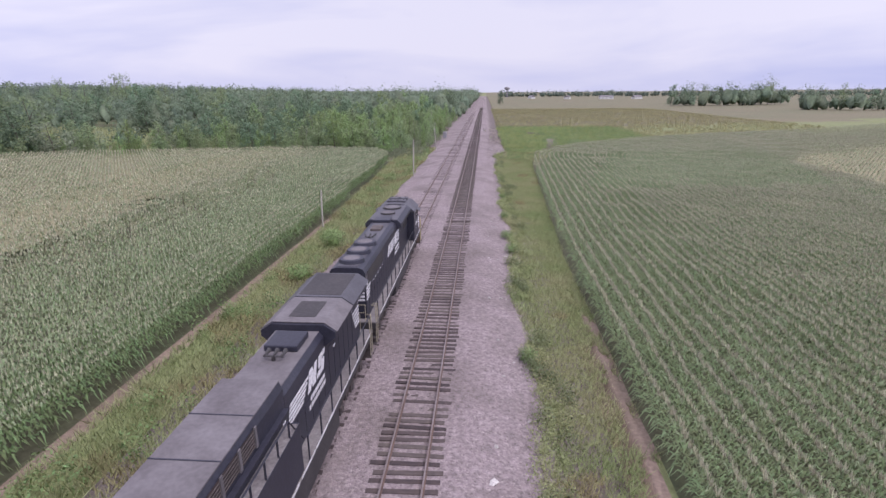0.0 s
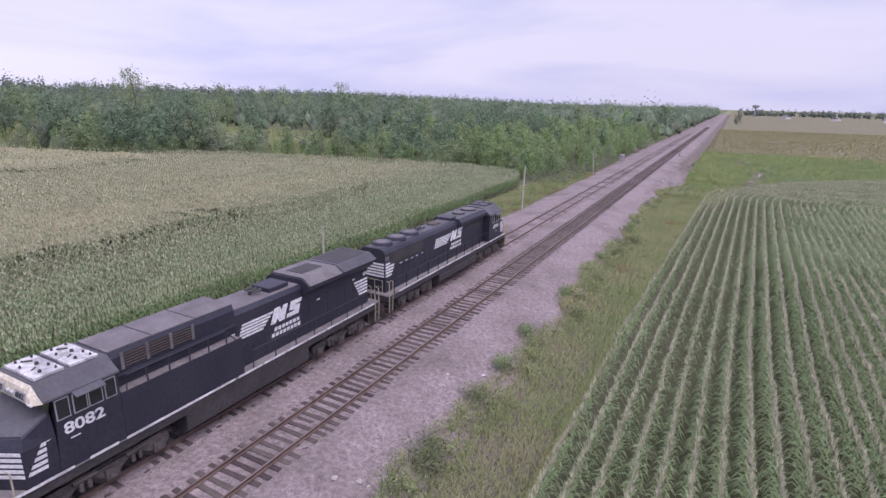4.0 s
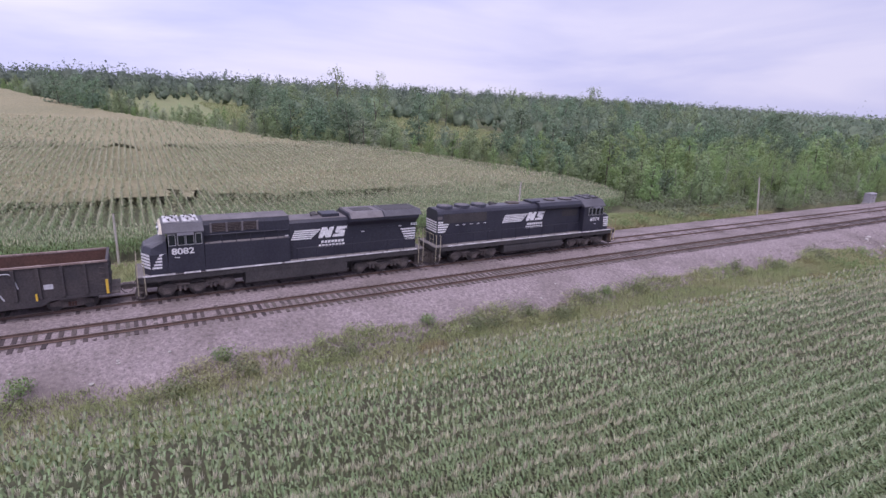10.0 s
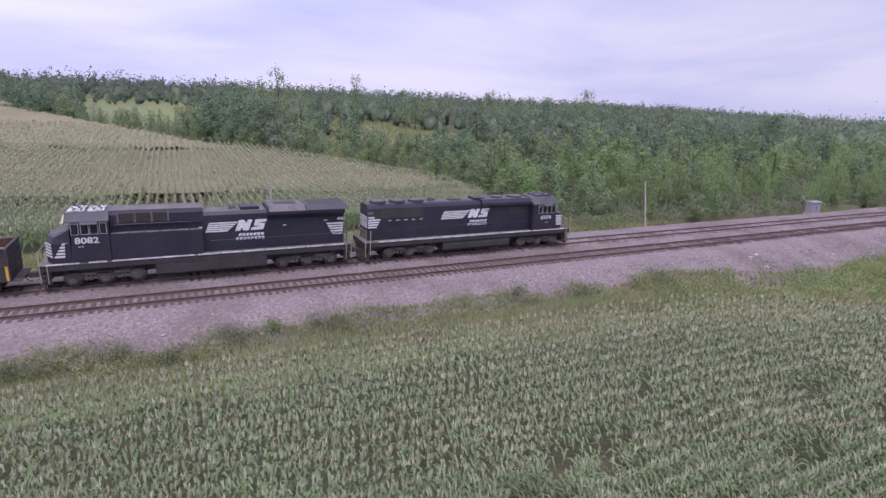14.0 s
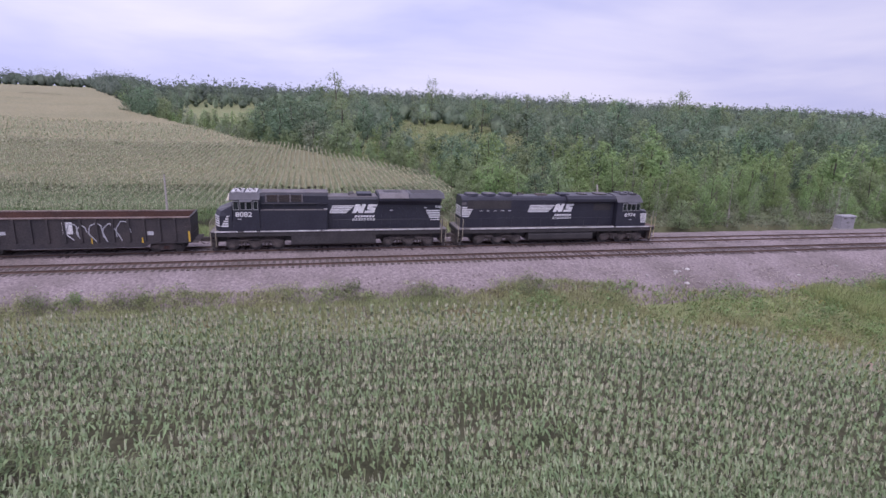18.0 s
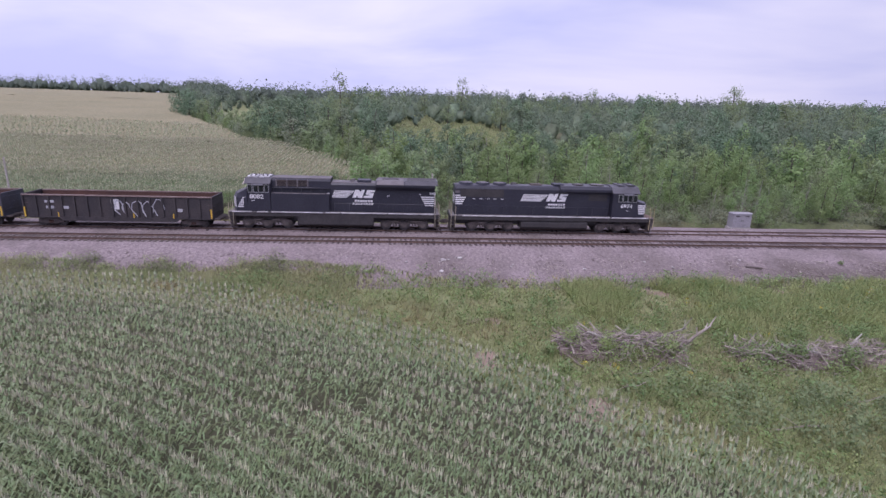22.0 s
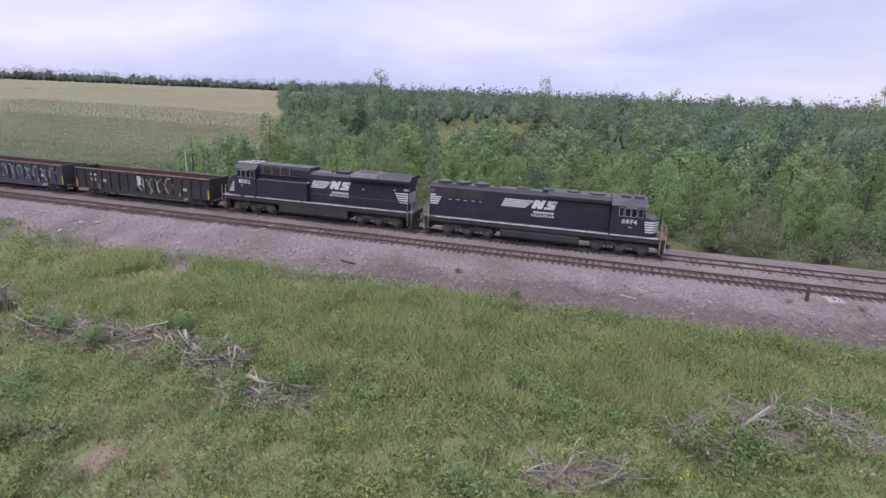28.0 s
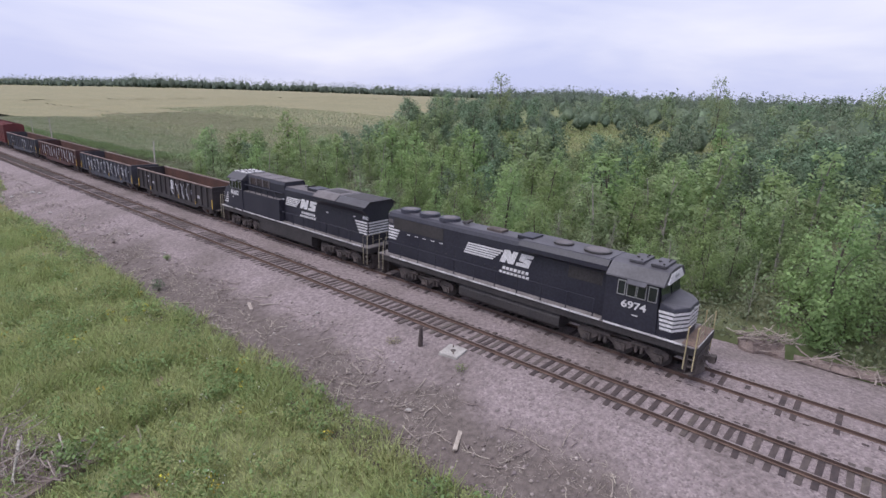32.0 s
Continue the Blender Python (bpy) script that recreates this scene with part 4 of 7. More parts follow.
def loco_second():
    car = thing("diesel_locomotive", "black wide-nosed diesel locomotive facing backwards, white cab roof housings", "locomotive", "the train")
    FLIP[0] = False
    part("underframe", Shape().box(-1.5, 1.5, -20.7, -0.5, 1.35, 1.72), M["tank"], car)
    part("center_sill", Shape().box(-0.55, 0.55, -20.3, -0.8, 0.7, 1.36), M["tank"], car)
    part("walkway", Shape().box(-1.55, 1.55, -20.65, -0.55, 1.725, 1.78), M["deck"], car, "dusty grey walkway")
    low = [(-1.52, -2.35), (-1.5, -1.35), (-0.7, -0.92), (0.7, -0.92), (1.5, -1.35), (1.52, -2.35)]
    part("nose", Shape().rings([[(a, b, 1.78) for a, b in low], [(a, b, 3.1) for a, b in low], [(a * 0.92, b - (0.15 if b > -2 else 0), 3.5 if b > -2 else 3.95) for a, b in low]]), M["black"], car, bevel=0.03)
    part("nose_top", Shape().rings([[(a * 0.88, b - (0.19 if b > -2 else 0.02), 3.525 if b > -2 else 3.962) for a, b in low], [(a * 0.88, b - (0.19 if b > -2 else 0.02), 3.535 if b > -2 else 3.972) for a, b in low]]), M["roof"], car, "dusty sloping nose top")
    cab = part("cab", Shape().rings([[(-1.55, -4.5, 1.78), (1.55, -4.5, 1.78), (1.55, -2.3, 1.78), (-1.55, -2.3, 1.78)], [(-1.55, -4.5, 4.45), (1.55, -4.5, 4.45), (1.5, -2.5, 4.45), (-1.5, -2.5, 4.45)]]), M["black"], car, bevel=0.03)
    part("cab_roof", Shape().front([(-1.62, 4.42), (-1.6, 4.5), (-1.0, 4.95), (1.0, 4.95), (1.6, 4.5), (1.62, 4.42)], -4.55, -2.15), M["roof"], car, "dusty grey cab roof", bevel=0.02)
    part("number_board", Shape().rings([[(-1.6, -2.16, 4.42), (1.6, -2.16, 4.42), (1.02, -2.16, 4.93), (-1.02, -2.16, 4.93)], [(-1.3, -1.95, 4.36), (1.3, -1.95, 4.36), (0.9, -2.05, 4.8), (-0.9, -2.05, 4.8)]]), M["cream"], car, "cream panel over the windshield with lights and number boards")
    for s in (-1, 1):
        board = part("number_plate_box", Shape().rings([[(s * 0.32, -1.99, 4.42), (s * 0.98, -1.99, 4.42), (s * 0.94, -2.05, 4.68), (s * 0.32, -2.05, 4.68)], [(s * 0.32, -1.925, 4.41), (s * 0.98, -1.925, 4.41), (s * 0.94, -2.0, 4.69), (s * 0.32, -2.0, 4.69)]]), M["silver"], car)
        text_part("board_number", "8082", 0.24, pose(s * 0.65, -1.952, 4.545, 73, 0, 180), M["black"], board)
        part("headlight", Shape().disc((s * 0.12, -2.02, 4.5), 0.1, 0.1, "y", 14), M["silver"], car, "round bright headlight")
        part("visor_edge", Shape().box(s * 1.05, s * 1.3, -1.99, -1.93, 4.33, 4.39), M["white"], car)
        sh = Shape().rings([[(s * 0.08, -2.31, 3.98), (s * 1.4, -2.31, 3.98), (s * 1.36, -2.46, 4.38), (s * 0.08, -2.46, 4.38)], [(s * 0.08, -2.29, 3.98), (s * 1.4, -2.29, 3.98), (s * 1.36, -2.44, 4.38), (s * 0.08, -2.44, 4.38)]])
        part("windshield", sh, M["glass"], cab)
        text_part("road_number", "8082", 0.55, facing(s, -3.25, 3.22, 1.553) @ Matrix.Diagonal((1.2, 1.0, 1.0, 1.0)), M["white"], car, "white road number on the cab side")
        part("small_lettering_bar", Shape().box(s * 1.551, s * 1.556, -3.05, -2.75, 2.82, 2.87), M["white"], car)
        text_part("hood_number", "8082", 0.3, facing(s, -19.9, 3.72, 1.06), M["white"], car, "white road number on the hood")
    cab_windows(car, -2.45, -4.4, 3.62, 4.36, 1.55)
    for a in (-2.75, -3.85):  # white shields on the cab roof
        pat = part("roof_shield", Shape().box(-0.92, 0.92, a - 0.46, a + 0.46, 4.955, 5.06), M["shield"], car, "scuffed white cooler housing with dark fittings", bevel=0.02)
        for i, (fx, fy, fr) in enumerate(((-0.62, 0.12, 0.06), (0.05, -0.12, 0.07), (0.7, 0.2, 0.045), (-0.75, -0.3, 0.04), (-0.35, -0.28, 0.045), (0.2, 0.3, 0.04), (0.75, -0.3, 0.045))):
            part("roof_fitting", Shape().disc((fx, a + fy, 5.06), fr, 0.09, "z", 10, fr * 0.7), M["steel"], pat)
        part("roof_bar", Shape().tube([(0.38, a - 0.16, 5.09), (0.55, a + 0.12, 5.12)], 0.03, 6), M["steel"], pat)
        part("roof_bar", Shape().tube([(-0.3, a + 0.2, 5.08), (-0.22, a + 0.05, 5.09)], 0.025, 6), M["steel"], pat)
    # hood: tall blower section, engine section, radiator section
    part("blower_housing", Shape().front([(-1.02, 1.78), (-1.02, 4.7), (-0.9, 4.95), (0.9, 4.95), (1.02, 4.7), (1.02, 1.78)], -10.1, -4.5), M["black"], car, bevel=0.02)
    part("blower_roof", Shape().box(-0.92, 0.92, -10.1, -4.6, 4.945, 4.985), M["grey"], car, "dusty grey roof plate")
    for yy in (-6.3, -8.2):
        part("roof_seam", Shape().box(-0.93, 0.93, yy - 0.02, yy + 0.02, 4.985, 5.0), M["black"], car)
    for s in (-1, 1):
        for i in range(3):
            y = -5.5 - i * 0.98
            g = part("brake_grid", Shape().box(s * 1.015, s * 1.03, y - 0.42, y + 0.42, 4.2, 4.78), M["resistor"], car, "dark rusty louvred resistor grid")
            for k in range(5):
                part("louvre", Shape().box(s * 1.03, s * 1.05, y - 0.42, y + 0.42, 4.25 + k * 0.11, 4.28 + k * 0.11), M["under"], g)
        for i in range(4):
            part("grid_divider", Shape().box(s * 1.03, s * 1.07, -5.07 - i * 0.98, -4.95 - i * 0.98, 4.16, 4.82), M["grey"], car, "pale dusty upright between the grids")
        part("hood_ledge", Shape().box(s * 1.02, s * 1.2, -10.0, -4.6, 4.02, 4.06), M["black"], car)
        part("control_cabinet", Shape().box(s * 1.0, s * 1.5, -10.0, -4.52, 1.78, 3.55), M["black"], car, "lower side cabinet", bevel=0.03)
        part("cabinet_top", Shape().box(s * 1.03, s * 1.48, -9.9, -4.6, 3.555, 3.57), M["deck"], car, "dusty cabinet top")
        part("catwalk_rail", Shape().tube([(s * 1.46, -4.8, 3.56), (s * 1.46, -4.85, 4.15), (s * 1.46, -9.2, 4.15), (s * 1.46, -10.3, 2.75)], 0.028, 5), M["black"], car)
        for i in range(5):
            part("catwalk_post", Shape().tube([(s * 1.46, -5.6 - i * 0.9, 3.56), (s * 1.46, -5.6 - i * 0.9, 4.15)], 0.034, 5), M["black"], car)
    part("engine_hood", Shape().front([(-1.02, 1.78), (-1.02, 4.4), (-0.86, 4.6), (0.86, 4.6), (1.02, 4.4), (1.02, 1.78)], -14.4, -10.1), M["black"], car, bevel=0.02)
    part("engine_roof", Shape().box(-0.86, 0.86, -14.35, -10.12, 4.595, 4.63), M["grey"], car, "dusty grey roof plate")
    part("exhaust_hood", Shape().box(-0.62, 0.62, -13.9, -12.6, 4.62, 4.86), M["black"], car, bevel=0.05)
    horn = Shape().box(-0.05, 0.05, -12.0, -11.9, 4.6, 4.8).tube([(-0.35, -11.95, 4.8), (0.35, -11.95, 4.8)], 0.035, 6)
    for a in (-0.3, 0, 0.3):
        horn.tube([(a, -11.95, 4.82), (a, -12.35, 4.84)], 0.04, 6, 2.2)
    part("horn", horn, M["steel"], car)
    part("radiator_hood", Shape().front([(-1.02, 1.78), (-1.02, 3.95), (-1.5, 4.35), (-1.5, 4.58), (-1.05, 4.88), (1.05, 4.88), (1.5, 4.58), (1.5, 4.35), (1.02, 3.95), (1.02, 1.78)], -20.1, -14.4), M["black"], car, "flared radiator housing", bevel=0.02)
    for y0, y1 in ((-17.1, -14.5), (-20.35, -17.2)):
        part("radiator_roof", Shape().front([(-1.55, 4.55), (-1.05, 4.9), (1.05, 4.9), (1.55, 4.55), (1.55, 4.58), (1.05, 4.94), (-1.05, 4.94), (-1.55, 4.58)], y1, y0), M["grey"] if y0 > -18 else M["roof"], car, "grey radiator roof", bevel=0.01)
    part("radiator_screen", Shape().box(-0.95, 0.95, -20.2, -17.4, 4.935, 4.955), M["tank"], car)
    part("roof_hatch", Shape().box(-0.55, 0.55, -16.6, -15.0, 4.935, 4.96), M["tank"], car)
    for i in range(12):
        y = -10.6 - i * 0.76
        for s in (-1, 1):
            part("hood_door", Shape().box(s * 1.015, s * 1.032, y - 0.35, y + 0.35, 1.95, 3.0 if i < 6 else 3.7), M["black"], car, bevel=0.006)
    for s in (-1, 1):
        for yy, zz in ((-15.8, 4.1), (-15.6, 3.4), (-18.7, 3.6), (-9.9, 3.55)):
            part("reflector", Shape().box(s * 1.035, s * 1.045, yy - 0.12, yy + 0.12, zz, zz + 0.07), M["white"], car)
    flag_logo(car, -12.9, 3.55, 1.034)
    end_bars(car, 1.505, -2.2, -1.42, 0.55, 2.2)
    for i in range(5):
        z = 2.2 + i * 0.2
        for s in (-1, 1):
            sh = Shape().rings([[(s * 1.5, -1.345, z), (s * 0.7, -0.915, z), (s * 0.7, -0.915, z + 0.125), (s * 1.5, -1.345, z + 0.125)], [(s * 1.506, -1.335, z), (s * 0.706, -0.905, z), (s * 0.706, -0.905, z + 0.125), (s * 1.506, -1.335, z + 0.125)]])
            part("white_bar", sh, M["white"], car)
    end_bars(car, 1.03, -20.05, -19.2, 0.5, 2.5, sign=-1)
    for i in range(5):
        part("white_bar", Shape().box(-0.95, 0.95, -20.118, -20.106, 2.5 + i * 0.2, 2.62 + i * 0.2), M["white"], car)
    sill(car, [(-0.9, -2.7), (-3.2, -4.2), (-4.5, -9.4)] + [(-9.6 - i * 1.5, -11.0 - i * 1.5) for i in range(7)], 1.78)
    side_rails(car, -10.5, -20.2)
    part("fuel_tank", Shape().front([(-1.3, 0.45), (-1.48, 0.6), (-1.48, 1.36), (1.48, 1.36), (1.48, 0.6), (1.3, 0.45)], -14.2, -6.95), M["tank"], car, bevel=0.03)
    loco_truck(car, -4.0)
    loco_truck(car, -17.2)
    steps(car, -0.55, 1, M["handrail"])
    steps(car, -20.6, -1, M["handrail"])
    coupler(car, 0.0, 1)
    coupler(car, -21.2, -1)
    return car


def car_truck(car, mid):
    truck = part("truck", Shape().box(-1.0, 1.0, mid - 0.22, mid + 0.22, 0.45, 0.78), M["under"], car, "grimy two-axle freight truck")
    for s in (-1, 1):
        fr = Shape().side([(mid + a, b) for a, b in ((-1.1, 0.38), (-0.7, 0.36), (-0.4, 0.25), (0.4, 0.25), (0.7, 0.36), (1.1, 0.38), (1.1, 0.62), (0.5, 0.78), (-0.5, 0.78), (-1.1, 0.62))], s * 0.95, s * 1.1)
        part("side_frame", fr, M["under"], truck, bevel=0.02)
        sp = Shape()
        for d in (-0.15, 0, 0.15):
            sp.disc((s * 1.08, mid + d, 0.32), 0.07, 0.26, "z", 8)
        part("spring_nest", sp, M["rust"], truck)
    for a in (-0.88, 0.88):
        wheelset(truck, mid + a, 0.42)


def gondola(label, paint, scrawl, seed):
    """An open freight car: ribbed sides with a top rail, end walls, rusty inside, floor."""
    k = random.Random(seed)
    car = thing("gondola_car", label, "gondola car", "the train")
    L0, L1 = -0.9, -17.8
    part("floor", Shape().box(-1.42, 1.42, L1, L0, 0.98, 1.1), M["rust"], car, "rusted floor")
    for s in (-1, 1):
        part("side_wall", Shape().box(s * 1.40, s * 1.44, L1, L0, 0.95, 2.98), paint, car, bevel=0.0)
        part("inner_lining", Shape().box(s * 1.385, s * 1.397, L1 + 0.06, L0 - 0.06, 1.1, 2.96), M["rust"], car, "rusted inner wall")
        part("top_rail", Shape().box(s * 1.36, s * 1.54, L1 - 0.02, L0 + 0.02, 2.97, 3.08), M["worn_edge"], car, "worn pale top rail", bevel=0.015)
        part("side_sill", Shape().side([(L1, 0.9), (L1, 1.05), (L0, 1.05), (L0, 0.9), (L0 - 3.0, 0.9), (L0 - 3.4, 0.62), (L1 + 3.4, 0.62), (L1 + 3.0, 0.9)], s * 1.44, s * 1.5), paint, car)
        for i in range(16):
            y = L0 - 0.05 + (L1 - L0 + 0.1) * i / 15
            part("rib", Shape().front([(s * 1.44, 1.0), (s * 1.56, 1.1), (s * 1.56, 2.9), (s * 1.44, 2.97)], y - 0.075, y + 0.075), paint, car)
        for y in (L0 - 0.12, L1 + 0.12):
            part("yellow_reflector", Shape().box(s * 1.562, s * 1.572, y - 0.07, y + 0.07, 1.0, 1.9), M["yellow"], car)
        for y in (L0 - 3.6, L0 - 7.2, L1 + 3.0):
            part("yellow_reflector", Shape().box(s * 1.502, s * 1.51, y - 0.05, y + 0.05, 0.98, 1.42), M["yellow"], car)
        for y, w, z, h in ((L1 + 2.3, 0.8, 2.3, 0.22), (L1 + 2.3, 0.7, 1.75, 0.25), (L1 + 3.7, 0.5, 1.75, 0.25), (L0 - 3.0, 0.45, 1.6, 0.3)):
            part("lettering_bar", Shape().box(s * 1.441, s * 1.447, y - w / 2, y + w / 2, z, z + h), M["graffiti"], car)
        if seed == 0:
            part("placard", Shape().box(s * 1.442, s * 1.45, L0 - 9.15, L0 - 8.45, 1.75, 2.7), M["white"], car, "white square of fresh paint")
        y0, y1 = scrawl
        y, n = L0 - y0, 0
        while y > L0 - y1:
            r = k.uniform(0.35, 0.6)
            z = k.uniform(1.75, 2.1)
            pts = [(s * 1.452, y + r * math.cos(a) * 0.9, z + r * 1.4 * math.sin(a)) for a in [k.uniform(-0.5, 0.2) + j * k.uniform(0.55, 0.75) for j in range(8)]]
            part("graffiti_stroke", Shape().tube(pts, 0.045, 4), M["graffiti"], car)
            y -= r * 1.7
            n += 1
    for y, d in ((L0, -1), (L1, 1)):
        part("end_wall", Shape().box(-1.44, 1.44, y - 0.03, y + 0.03, 0.95, 3.0), paint, car)
        for z in (1.5, 2.1, 2.65):
            part("end_rib", Shape().box(-1.4, 1.4, y - d * 0.03 - 0.05, y - d * 0.03 + 0.05, z - 0.06, z + 0.06), paint, car)
        part("end_rail", Shape().box(-1.5, 1.5, y - 0.08, y + 0.08, 2.99, 3.09), paint, car, bevel=0.01)
        part("platform", Shape().box(-1.3, 1.3, min(y, y - d * 0.5), max(y, y - d * 0.5), 0.85, 0.95), M["under"], car)
        for i in range(5):
            part("ladder_rung", Shape().tube([(1.5, y + d * 0.25 - 0.2, 1.2 + i * 0.36), (1.5, y + d * 0.25 + 0.2, 1.2 + i * 0.36)], 0.015, 4), M["under"], car)
    part("brake_wheel", Shape().disc((0.6, L1 - 0.2, 2.4), 0.28, 0.04, "y", 12), M["steel"], car)
    part("center_sill", Shape().box(-0.3, 0.3, L1 - 0.3, L0 + 0.3, 0.6, 0.98), M["under"], car)
    car_truck(car, L0 - 2.0)
    car_truck(car, L1 + 2.0)
    coupler(car, 0.0, 1)
    coupler(car, -18.7, -1)
    return car


def boxcar():
    car = thing("boxcar", "oxide red steel boxcar with ribbed roof behind the gondolas", "boxcar", "the train")
    L0, L1 = -0.9, -16.4
    part("body", Shape().front([(-1.5, 1.05), (-1.5, 4.1), (-1.35, 4.25), (0, 4.45), (1.35, 4.25), (1.5, 4.1), (1.5, 1.05)], L1, L0), M["boxcar"], car, bevel=0.02)
    for s in (-1, 1):
        for i in range(14):
            y = L0 - 0.1 + (L1 - L0 + 0.2) * i / 13
            part("side_post", Shape().box(s * 1.5, s * 1.55, y - 0.06, y + 0.06, 1.1, 4.05), M["boxcar"], car)
        part("sliding_door", Shape().box(s * 1.5, s * 1.58, -10.2, -7.2, 1.15, 4.0), M["boxcar"], car, bevel=0.02)
    for i in range(12):
        y = L0 - 0.6 - i * 1.28
        part("roof_rib", Shape().front([(-1.4, 4.26), (0, 4.46), (1.4, 4.26), (1.4, 4.3), (0, 4.51), (-1.4, 4.3)], y - 0.06, y + 0.06), M["boxcar"], car)
    part("center_sill", Shape().box(-0.3, 0.3, L1 - 0.3, L0 + 0.3, 0.6, 1.05), M["under"], car)
    car_truck(car, L0 - 2.0)
    car_truck(car, L1 + 2.0)
    coupler(car, 0.0, 1)
    coupler(car, -17.3, -1)
    return car


TRAIN = [  # car, how far its origin lies behind the leading coupler, turned round or not
    (loco_lead(), 0.0, False),
    (loco_second(), -42.95, True),
    (gondola("grimy black open gondola car with rusty interior and white graffiti", M["gondola"], (4.9, 8.8), 0), -42.95, False),
    (gondola("faded blue-grey open gondola car with graffiti all along", M["gondola_blue"], (1.5, 14.5), 1), -61.65, False),
    (gondola("brown open gondola car with white graffiti lettering", M["gondola_brown"], (1.5, 15.0), 2), -80.35, False),
    (gondola("faded grey-blue open gondola car, rusty inside", M["gondola_blue"], (6.0, 8.0), 3), -99.05, False),
    (boxcar(), -117.75, False),
]

# ---- corn ----
FLIGHT_LINE = [(8, -42), (17, -28), (34, -6), (38, 10), (38, 28), (44, 46), (50, 71), (54, 108), (48, 131), (34, 154)]


def corn_plants(px, py, pz, along, leaves, detail, tall, width, rng, reach=0.42, tas=0.012, plumes=4, low=0.3, tops=2, across=0.55):
    """Arched leaves hung mostly across the row, the top ones short and upright, and a tassel on every plant. along: the row's direction.
    Gives verts, quads, tris, and for each face 0 leaf, 1 top leaf, 2 tassel."""
    n = len(px)
    u = np.array([0, 0.33, 0.68, 1.0]) if detail else np.array([0, 0.5, 1.0])
    wd = (np.array([0.5, 1.0, 0.75, 0]) if detail else np.array([0.7, 1.0, 0])) * width
    j = np.arange(leaves)[None]
    az = along[:, None] + math.pi / 2 + (rng.rand(n, 1) < 0.5) * math.pi + (j % 2) * math.pi + rng.normal(0, across, (n, leaves))
    top = np.reshape(tall, (-1, 1)) * rng.normal(1, 0.025, (n, 1))
    at = top * (low + (0.9 - low) * (j + 0.5) / leaves) + rng.normal(0, 0.04, (n, leaves))
    ln = (0.95 - 0.42 * (j / leaves)) * rng.normal(1, 0.13, (n, leaves)) * (top / 2.3)
    up = rng.uniform(0.7, 1.05, (n, leaves)) + 0.3 * j / leaves
    fall = rng.uniform(0.9, 1.5, (n, leaves)) - 0.6 * j / leaves
    V = []
    for k, (q, w) in enumerate(zip(u, wd)):
        out = ln * q * reach * (1.5 - 1.05 * j / leaves)
        z = at + ln * (up * q - fall * q * q)
        x, y = px[:, None] + np.cos(az) * out, py[:, None] + np.sin(az) * out
        zz = pz[:, None] + np.maximum(z, 0.1)
        if k < len(u) - 1:
            sx, sy = -np.sin(az) * w / 2, np.cos(az) * w / 2
            V += [np.stack([x + sx, y + sy, zz], -1), np.stack([x - sx, y - sy, zz + 0.02], -1)]
        else:
            V.append(np.stack([x, y, zz], -1))
    nv = len(V)
    verts = np.stack(V, 2).reshape(-1, 3)
    base = (np.arange(n * leaves) * nv)[:, None]
    quads = np.concatenate([base + np.array([[2 * i, 2 * i + 1, 2 * i + 3, 2 * i + 2]]) for i in range(len(u) - 2)])
    tris = base + np.array([[nv - 3, nv - 2, nv - 1]])
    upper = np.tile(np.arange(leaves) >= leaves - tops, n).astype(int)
    m = plumes
    a, s = rng.rand(n, m) * 6.28, rng.rand(n, m) * 6.28
    sp = rng.uniform(0.02, 0.14, (n, m))
    zt = pz[:, None] + top * np.ones((1, m))
    b0 = np.stack([px[:, None] + np.cos(a) * sp * 0.3 - np.sin(s) * tas, py[:, None] + np.sin(a) * sp * 0.3 + np.cos(s) * tas, zt - 0.15], -1)
    b1 = np.stack([px[:, None] + np.cos(a) * sp * 0.3 + np.sin(s) * tas, py[:, None] + np.sin(a) * sp * 0.3 - np.cos(s) * tas, zt - 0.15], -1)
    b2 = np.stack([px[:, None] + np.cos(a) * sp, py[:, None] + np.sin(a) * sp, zt + rng.uniform(0.0, 0.26, (n, m)) * (1.1 - 2.0 * sp)], -1)
    tv = np.stack([b0, b1, b2], 2).reshape(-1, 3)
    tt = np.arange(n * m * 3).reshape(-1, 3) + len(verts)
    kinds = np.concatenate([np.tile(upper, len(u) - 2), upper, np.full(len(tt), 2)])
    return np.concatenate([verts, tv]), quads, np.concatenate([tris, tt]), kinds


def corn_object(name, label, px, py, along, leaves, detail, tall, width, seed, leaf="corn", plumes=4, tas=0.014, reach=0.42, low=0.3, tops=2):
    rng = np.random.RandomState(seed)
    along = np.zeros(len(px)) + along
    v, q, t, kinds = corn_plants(px, py, land(px, py), along, leaves, detail, tall, width, rng, reach, tas, plumes, low, tops)
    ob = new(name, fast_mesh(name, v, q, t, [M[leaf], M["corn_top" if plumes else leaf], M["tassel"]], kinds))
    return tagged(ob, label, "corn", kind="stuff")


rng = np.random.RandomState(3)


def planted(poly, x0, x1, y0, y1, row, gap, along_y=True):
    """Plants in rows over a rectangle, kept where the field lies."""
    a = np.arange(x0, x1, row if along_y else gap)
    b = np.arange(y0, y1, gap if along_y else row)
    X, Y = np.meshgrid(a, b)
    X, Y = X.ravel(), Y.ravel()
    X = X + rng.normal(0, 0.03, len(X))
    Y = Y + rng.normal(0, 0.04, len(Y))
    k = inside(X, Y, poly)
    return X[k], Y[k]


